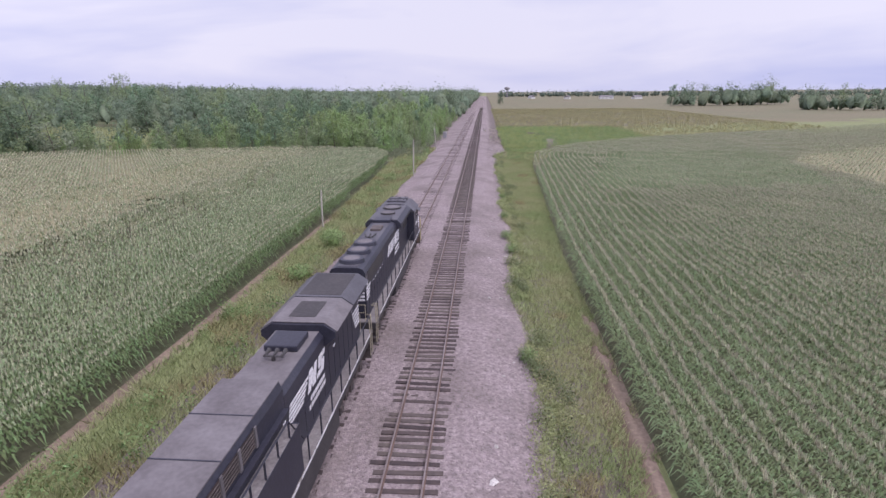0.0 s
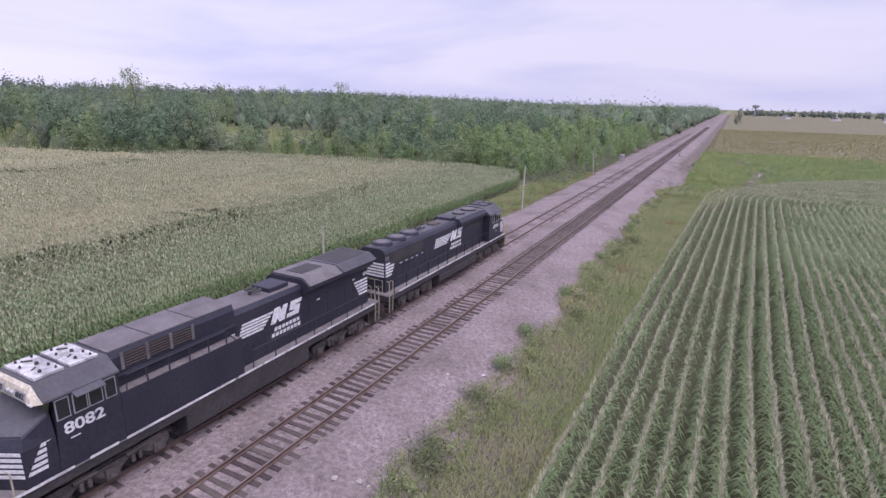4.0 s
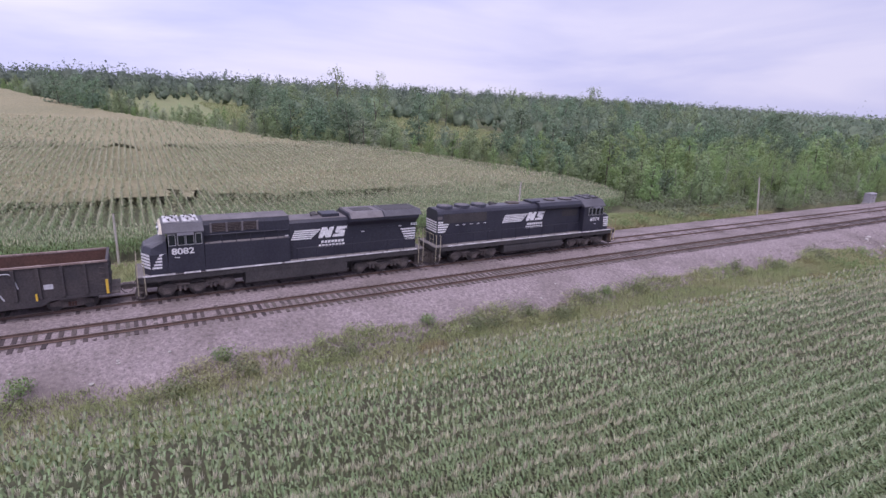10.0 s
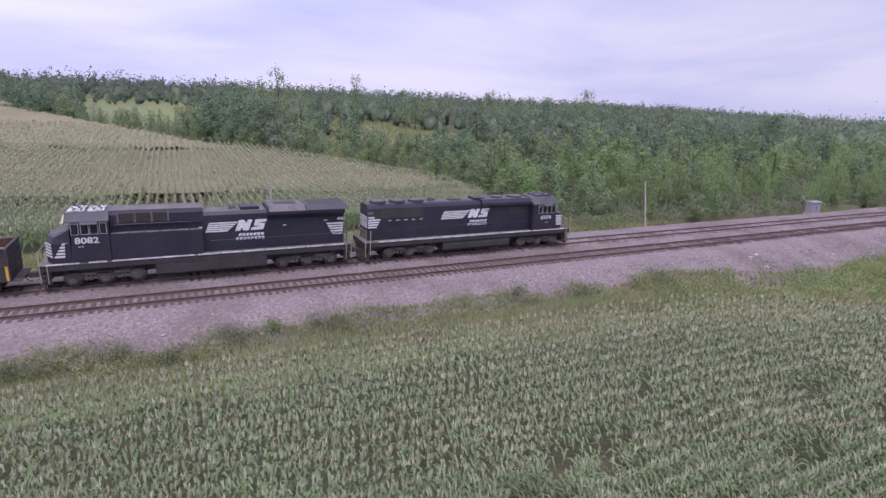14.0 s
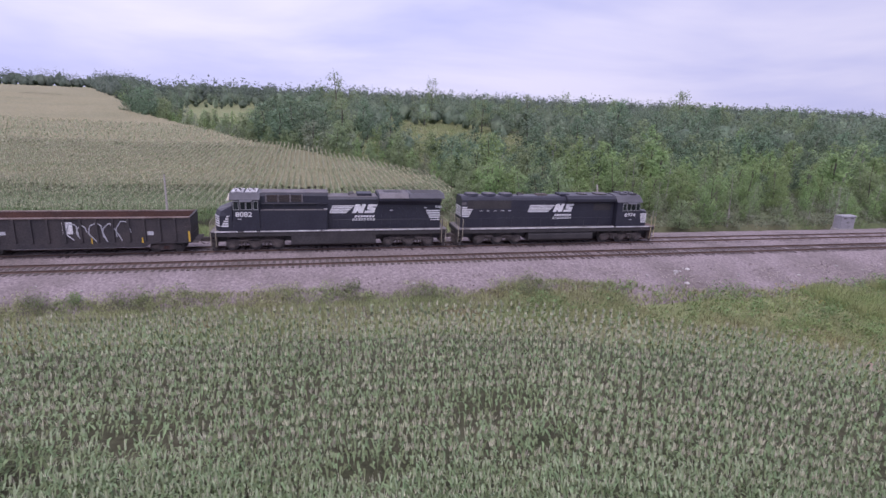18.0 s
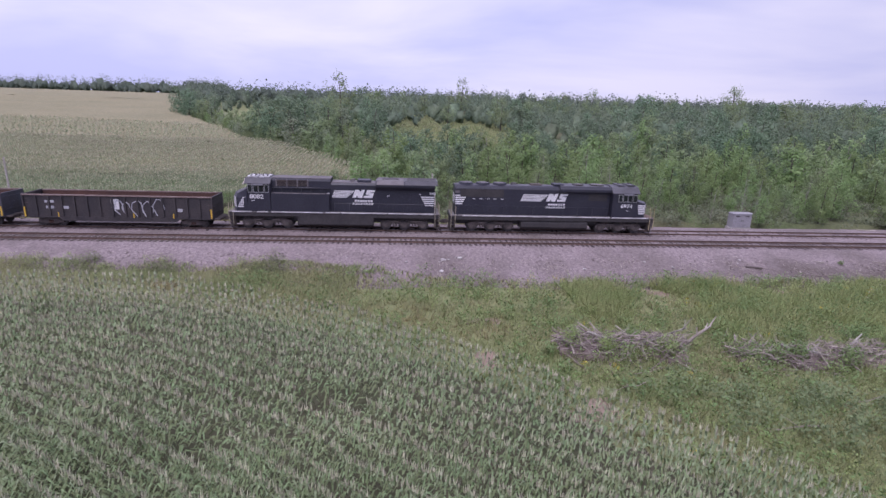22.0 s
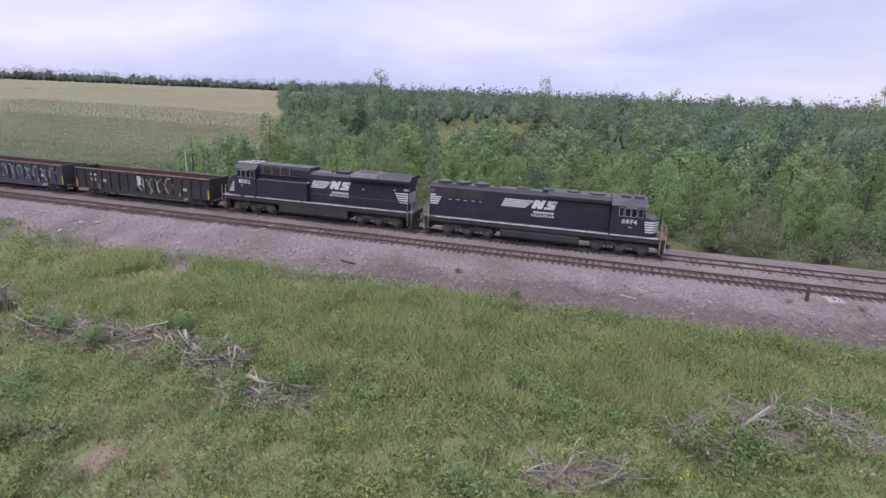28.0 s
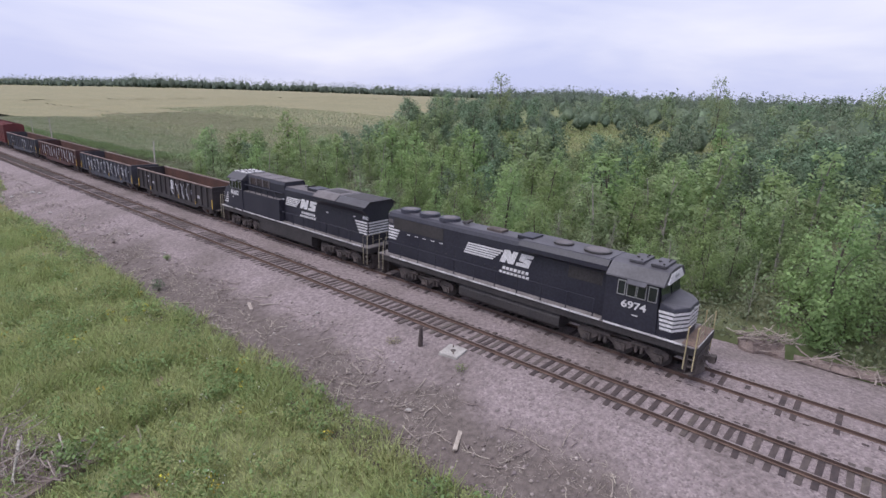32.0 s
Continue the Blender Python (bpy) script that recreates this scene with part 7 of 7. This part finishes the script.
for i, (x_, y_, r_) in enumerate(((9.0, 89.0, 0.24), (8.6, 90.5, 0.22), (10.9, 88.8, 0.2), (8.9, 89.5, 0.13), (9.3, 88.7, 0.12), (8.4, 90.2, 0.1), (11.6, 116.6, 0.22), (10.4, 101.0, 0.16), (7.7, -29.7, 0.18))):
    stray("rock", "pale broken rock on the gravel bank", "rock", x_, y_, boulder(r_, i), M["rock"], i * 50)
k = random.Random(31)
for i in range(70):
    y_ = k.uniform(-30, 170)
    x_ = k.uniform(7.6, 9.8 if y_ < 78 else 12.0)
    stray("stone", "grey stone fallen on the bank", "stone", x_, y_, boulder(k.uniform(0.06, 0.14), 100 + i), M["rock"] if k.random() < 0.3 else M["concrete"], i * 37)


def branch(length, r, seed, twigs=3):
    """A crooked dead branch with a few twigs."""
    k = random.Random(seed)
    s = Shape()
    pts = [Vector((-length / 2 + length * t, k.uniform(-0.06, 0.06) * length, k.uniform(0, 0.05) * length)) for t in (0, 0.3, 0.6, 1)]
    s.tube(pts, r, 6, 0.45)
    for i in range(twigs):
        p = pts[1].lerp(pts[3], k.random())
        s.tube([p, p + Vector((k.uniform(0.1, 0.3), k.uniform(-0.25, 0.25), k.uniform(0.0, 0.25))) * length], r * 0.45, 5, 0.3)
    return s


BRANCHES = [branch(k.uniform(1.0, 2.6), k.uniform(0.022, 0.06), 200 + i).mesh("branch", M["dead"]) for i in range(10)]
TWIGS = [branch(k.uniform(0.5, 1.3), k.uniform(0.012, 0.03), 300 + i, 4).mesh("branch", M["dead"]) for i in range(8)]

LOGS = [branch(2.0 + 0.3 * i, 0.07 + 0.012 * i, 320 + i, 3).mesh("log", M["birch"]) for i in range(4)]


def brush_pile(label, spine, width, height, count, seed, thick=0.5):
    """A heap of dead branches thrown over one another."""
    k = random.Random(seed)
    mid = spine[len(spine) // 2]
    z0 = float(land(np.array(mid[0]), np.array(mid[1])))
    pile = thing("brush_pile", label, "brush pile", "brush piles in the meadow", pose(mid[0], mid[1], z0))
    soil = Shape()
    for (x1, y1), (x2, y2) in zip(spine, spine[1:]):
        n = 7
        rings = []
        for i in range(n + 1):
            t = i / n
            cx_, cy_ = x1 + (x2 - x1) * t - mid[0], y1 + (y2 - y1) * t - mid[1]
            w = width * (0.75 + 0.3 * math.sin(t * 9 + x1)) * 0.5
            d = Vector((y2 - y1, x1 - x2, 0)).normalized()
            rings.append([(cx_ + d.x * w * math.cos(a), cy_ + d.y * w * math.cos(a), max(-0.3, height * 0.5 * math.sin(a) * (0.8 + 0.3 * math.sin(i * 2.3 + a * 3)))) for a in [math.pi * j / 7 - 0.15 for j in range(8)] + [-0.9]])
        soil.rings(rings)
    part("mound", soil, M["mulch"], pile, "dark earth and rotten wood under the branches")
    for i in range(count):
        j = k.randrange(len(spine) - 1)
        t = k.random()
        (x1, y1), (x2, y2) = spine[j], spine[j + 1]
        off = k.gauss(0, width * 0.3)
        d = Vector((y2 - y1, x1 - x2, 0)).normalized()
        ob = new("branch", k.choice(BRANCHES if k.random() < thick else TWIGS))
        ob.parent = pile
        zz = max(0.05, height * (1 - (off / width * 1.6) ** 2) * k.uniform(0.45, 0.85))
        ob.matrix_local = pose(x1 + (x2 - x1) * t - mid[0] + d.x * off, y1 + (y2 - y1) * t - mid[1] + d.y * off, zz, k.uniform(-20, 20), k.uniform(-28, 28), math.degrees(math.atan2(y2 - y1, x2 - x1)) + k.gauss(0, 45))
    return pile


p1_ = brush_pile("long heap of grey dead branches and roots in the meadow", [(24.6, 94.6), (25.4, 101.7)], 2.9, 1.25, 230, 1, 0.4)
root = part("log", branch(2.6, 0.14, 5, 4), M["dead"], p1_, "bleached upright trunk")
root.matrix_local = pose(0.2, 0.5, 1.0, 0, -55, 60)
brush_pile("long heap of grey dead branches in the meadow", [(25.9, 104.5), (26.3, 109.5), (26.0, 114.0), (26.6, 118.8)], 2.9, 1.0, 380, 2, 0.35)
brush_pile("scattered heap of dead branches among weeds", [(28.6, 119.2), (28.2, 123.2)], 2.4, 0.5, 90, 3, 0.35)
brush_pile("broad heap of grey brush and roots in the meadow", [(25.9, 138.6), (23.8, 142.0), (22.3, 146.4)], 3.8, 0.85, 340, 4, 0.22)
brush_pile("low heap of brush in the meadow", [(30.2, 132.8), (28.4, 136.0)], 1.8, 0.5, 40, 5)
brush_pile("low heap of brush beside bare ground", [(34.0, 112.4), (33.2, 115.6)], 1.4, 0.3, 20, 6)
brush_pile("grubbed roots and dead branches at the edge of the wood", [(-7.0, 161.3), (-7.6, 163.4)], 1.8, 1.2, 46, 7)
brush_pile("low tangle of dead twigs on the dirt bank", [(8.0, 152.0), (8.9, 153.8)], 1.6, 0.3, 60, 9, 0.2)
brush_pile("low tangle of dead twigs on the dirt bank", [(10.6, 145.6), (11.0, 148.6)], 1.5, 0.3, 60, 10, 0.2)
brush_pile("windrow of dead sticks along the foot of the wood", [(-7.4, 164.0), (-8.4, 172.0)], 1.2, 0.4, 50, 8)
x, y = scatter(330, 22, 30, 96, 124, 301, lambda a, b: near_line(a, b, [(25, 96), (26, 119), (28.5, 123)]) < 2.6)
xx_, yy_ = scatter(300, 20, 31, 132, 150, 303, lambda a, b: (near_line(a, b, [(25.9, 138.6), (23.8, 142), (22.3, 146.4)]) < 3.0) & (waves(a, b, 2.6, 304) > 0.0))
x, y = np.concatenate([x, xx_]), np.concatenate([y, yy_])
weeds("pile_weeds", "green weeds growing through the brush piles", x, y, z_at(x, y), 0.9, 0.4, 34, 0.06, M["herb"], 302)
k = random.Random(91)
for i in range(240):
    y_ = k.uniform(112, 168)
    x_ = k.uniform(8.4, 12.6)
    ob = new("stick", k.choice(TWIGS))
    ob.matrix_world = pose(x_, y_, float(z_at(np.array(x_), np.array(y_))) + 0.02, k.uniform(-4, 4), k.uniform(-6, 6), k.uniform(0, 360))
    tagged(ob, "dead stick lying on the dirt bank", "stick", "sticks on the bank")
for x_, y_ in ((29.5, 96.9), (33.0, 103), (36, 118), (35.8, 121), (31, 108), (22, 126), (27.5, 129), (24, 132), (34, 126), (29.5, 125.5), (31, 128), (33.4, 129.5), (30.2, 131.2), (36.5, 131), (27, 134.5), (32.5, 122), (35, 116.5), (37.5, 124)):
    ob = new("fallen_branch", k.choice(BRANCHES))
    ob.matrix_world = pose(x_, y_, float(land(np.array(x_), np.array(y_))) + 0.2, 0, k.uniform(-15, 15), k.uniform(0, 360))
    tagged(ob, "bleached dead branch in the meadow grass", "branch", "fallen branches")


def bush(x, y, height, radius, count, size, leaf, seed, label):
    z = float(z_at(np.array(x), np.array(y)))
    b = thing("bush", label, "bush", "bushes on the bank", pose(x, y, z))
    r = np.random.RandomState(seed)
    k = random.Random(seed)
    for i in range(4):
        a = i * 1.6
        part("stem", Shape().tube([(0, 0, -0.1), (math.cos(a) * radius * 0.5, math.sin(a) * radius * 0.5, height * 0.75)], 0.015, 5, 0.4), M["bark"], b)
    d = r.normal(0, 1, (count, 3))
    d /= np.linalg.norm(d, axis=1)[:, None]
    c = d * r.rand(count, 1) ** 0.4 * (radius, radius, height * 0.5) + (0, 0, height * 0.55)
    v, f, nrm = leaves_at(c, size, r, d)
    o = new("foliage", foliage_mesh("foliage", v, f, nrm, leaf))
    o.parent = b
    return b


bush(10.0, 42.9, 0.9, 0.5, 390, 0.055, M["weed"], 1, "dark leafy bush at the foot of the bank")
bush(9.5, 5.8, 0.9, 0.7, 572, 0.055, M["weed"], 2, "green bush on the stone bank")
bush(9.7, -19.6, 0.9, 0.55, 468, 0.055, M["weed"], 3, "yellow-green weed bush on the bank")
bush(9.2, 125.1, 0.45, 0.28, 312, 0.033, M["weed"], 4, "small round green plant on bare gravel")
bush(11.9, 129.9, 0.9, 0.4, 286, 0.050, M["leaf_c"], 5, "dark sapling at the edge of the gravel")
bush(9.6, 14.5, 0.8, 0.6, 416, 0.055, M["weed"], 6, "leafy weed bush on the bank")
bush(9.7, 1.0, 0.9, 0.7, 520, 0.055, M["weed"], 7, "leafy weed bush on the bank")
bush(7.5, 152.3, 0.4, 0.35, 208, 0.028, M["grass"], 8, "tuft of green weeds beside the concrete block")
bush(7.6, 147.9, 0.35, 0.45, 234, 0.028, M["drygrass"], 9, "yellowish weeds beside the stub post")
bush(9.7, 27.0, 0.7, 0.6, 390, 0.055, M["weed"], 10, "leafy weed bush on the bank")
bush(-7.4, 2.5, 1.7, 1.2, 832, 0.094, M["leaf_a"], 11, "rounded green shrub on the far verge")
bush(-7.3, -7.0, 1.3, 1.1, 676, 0.088, M["leaf_a"], 12, "rounded green shrub on the far verge")

k = random.Random(505)
for spine in ([(24.0, 95), (25.0, 102)], [(25.6, 104), (26.0, 119)], [(27.6, 119), (28.4, 124)], [(26.2, 138), (22.2, 146.6)]):
    (x1, y1), (x2, y2) = spine
    for i in range(int(math.hypot(x2 - x1, y2 - y1) / 1.5)):
        t_ = (i + k.uniform(0.1, 0.9)) / (math.hypot(x2 - x1, y2 - y1) / 1.5)
        bush(x1 + (x2 - x1) * t_ + k.choice((-1.3, -0.4, 0.9, 1.3)) + k.uniform(-0.3, 0.3), y1 + (y2 - y1) * t_, k.uniform(1.1, 1.7), k.uniform(0.55, 1.0), 640, 0.06, M[k.choice(("weed", "weed", "herb", "weed"))], 600 + k.randrange(9999), "leafy green bush growing beside the brush pile")
for i in range(46):
    x_, y_ = k.uniform(17, 37), k.uniform(104, 154)
    bush(x_, y_, k.uniform(0.5, 1.0), k.uniform(0.4, 0.95), 380, 0.05, M[k.choice(("weed", "herb", "lush", "herb"))], 700 + i, "low leafy green bush in the meadow")
for x_, y_, z_, a, b in ((24.9, 97.2, 0.9, 12, 75), (25.1, 99.8, 0.8, -8, 100), (24.2, 101.6, 0.75, -38, 20), (26.4, 108.4, 0.7, 6, 80), (25.7, 111.8, 0.65, -10, 115), (26.2, 115.6, 0.7, 8, 60), (27.9, 121.4, 0.4, 4, 95), (28.6, 120.2, 0.4, -4, 70), (24.4, 141.4, 0.8, -8, 130), (22.9, 144.9, 0.7, 10, 70)):
    ob = new("log", LOGS[k.randrange(4)])
    ob.matrix_world = pose(x_, y_, float(land(np.array(x_), np.array(y_))) + z_, 0, a, b)
    tagged(ob, "bleached dead log lying on the brush pile", "log", "logs on the brush piles")

# ---- far off ----
tower = thing("water_tower", "pale water tower above the trees on the horizon", "water tower", at=pose(58, 1250, -1.4))
tower.scale = (0.65, 0.65, 0.85)
part("tank", Shape().disc((0, 0, 19), 4.5, 3.0, "z", 18, 10.5).disc((0, 0, 22), 10.5, 3.0, "z", 18, 10.5).disc((0, 0, 25), 10.5, 2.0, "z", 18, 3.0), M["cabinet"], tower, smooth=True)
part("stem", Shape().disc((0, 0, 0), 2.6, 19.2, "z", 14, 2.2), M["cabinet"], tower)
part("walkway", Shape().disc((0, 0, 22.3), 10.9, 0.4, "z", 18), M["silver"], tower)
for i, (x_, y_, w_, l_) in enumerate(((210, 900, 10, 22), (262, 905, 8, 16), (330, 880, 12, 28), (150, 930, 9, 15), (420, 860, 10, 20), (95, 1010, 8, 14))):
    h = thing("farmhouse", "white farm building with grey roof near the horizon", "house", "far farm buildings", pose(x_, y_, -1.4, 0, 0, i * 23))
    part("wall", Shape().box(-l_ / 2, l_ / 2, -w_ / 2, w_ / 2, 0, 3.4), M["wall"], h)
    part("roof", Shape().side([(-w_ / 2 - 0.4, 3.3), (0, 6.0), (w_ / 2 + 0.4, 3.3)], -l_ / 2 - 0.4, l_ / 2 + 0.4), M["shingle"], h)
    for a in (-0.3, 0.0, 0.3):
        wn_ = part("window", Shape().box(a * l_ - 0.6, a * l_ + 0.6, -w_ / 2 - 0.05, -w_ / 2 + 0.02, 1.2, 2.4), M["glass"], h)

# ---- ties, the nearest ones each a piece ----
tie_meshes = []
for i in range(5):
    k = random.Random(i)
    s = Shape().box(-1.3 - k.random() * 0.06, 1.3 + k.random() * 0.08, -0.115, 0.115, -0.19, 0.0)
    me = s.mesh("tie", M["tie"], 0.012)
    tie_meshes.append(me)
plate = Shape()
for s in (-1, 1):
    plate.box(s * 0.7545 - 0.17, s * 0.7545 + 0.17, -0.095, 0.095, 0.0, 0.012)
k = random.Random(5)
rest = Shape()
y = -60.0
n_near = 0
while y < 420:
    step = 0.5 + k.uniform(-0.09, 0.09)
    if (-34 < y < 18 or 79 < y < 171) and n_near < 300:
        if True:
            t = new("tie", k.choice(tie_meshes))
            t.parent = track_b
            t.matrix_world = pose(TRACK_B + k.gauss(0, 0.07), y, -0.17 - 0.05 * k.random() ** 2.5 + k.uniform(-0.01, 0.006), 0, k.uniform(-0.8, 0.8), k.uniform(-3.0, 3.0))
            n_near += 1
    else:
        a = k.uniform(-0.04, 0.04)
        rest.box(TRACK_B - 1.33 + k.uniform(-0.07, 0.07), TRACK_B + 1.33 + k.uniform(-0.07, 0.07), y - 0.115, y + 0.115, -0.36, -0.168 + k.uniform(-0.012, 0.008))
    y += step
tagged(part("distant_ties", rest, M["tie"], track_b), kind="stuff")
rest = Shape()
y = -60.0
while y < 300:
    y += 0.5 + k.uniform(-0.04, 0.04)
    rest.box(-1.33 + k.uniform(-0.07, 0.07), 1.33 + k.uniform(-0.07, 0.07), y - 0.115, y + 0.115, -0.36, -0.163 + k.uniform(-0.02, 0.012))
tagged(part("buried_ties", rest, M["tie"], track_a), kind="stuff")



def motions():
    """The train rolls on, and its wheels turn with it."""
    def gone(t):
        for (t0, a), (t1, b) in zip(TRAVEL, TRAVEL[1:]):
            if t <= t1:
                return a + (b - a) * (t - t0) / (t1 - t0)
        return TRAVEL[-1][1]

    for car, behind, turned in TRAIN:
        walk(car, [(t, pose(0, s + behind, 0, 0, 0, 180 if turned else 0)) for t, s in TRAVEL])
    back = {car: -1 if turned else 1 for car, _, turned in TRAIN}
    times = [i * 0.15 for i in range(213)] + [32.0]
    for axle, y, r in WHEELS:
        way = back[axle.parent.parent]
        walk(axle, [(t, pose(0, y, r, -way * math.degrees(gone(t) / 0.51 if r > 0.5 else gone(t) / 0.53))) for t in times])


motions()
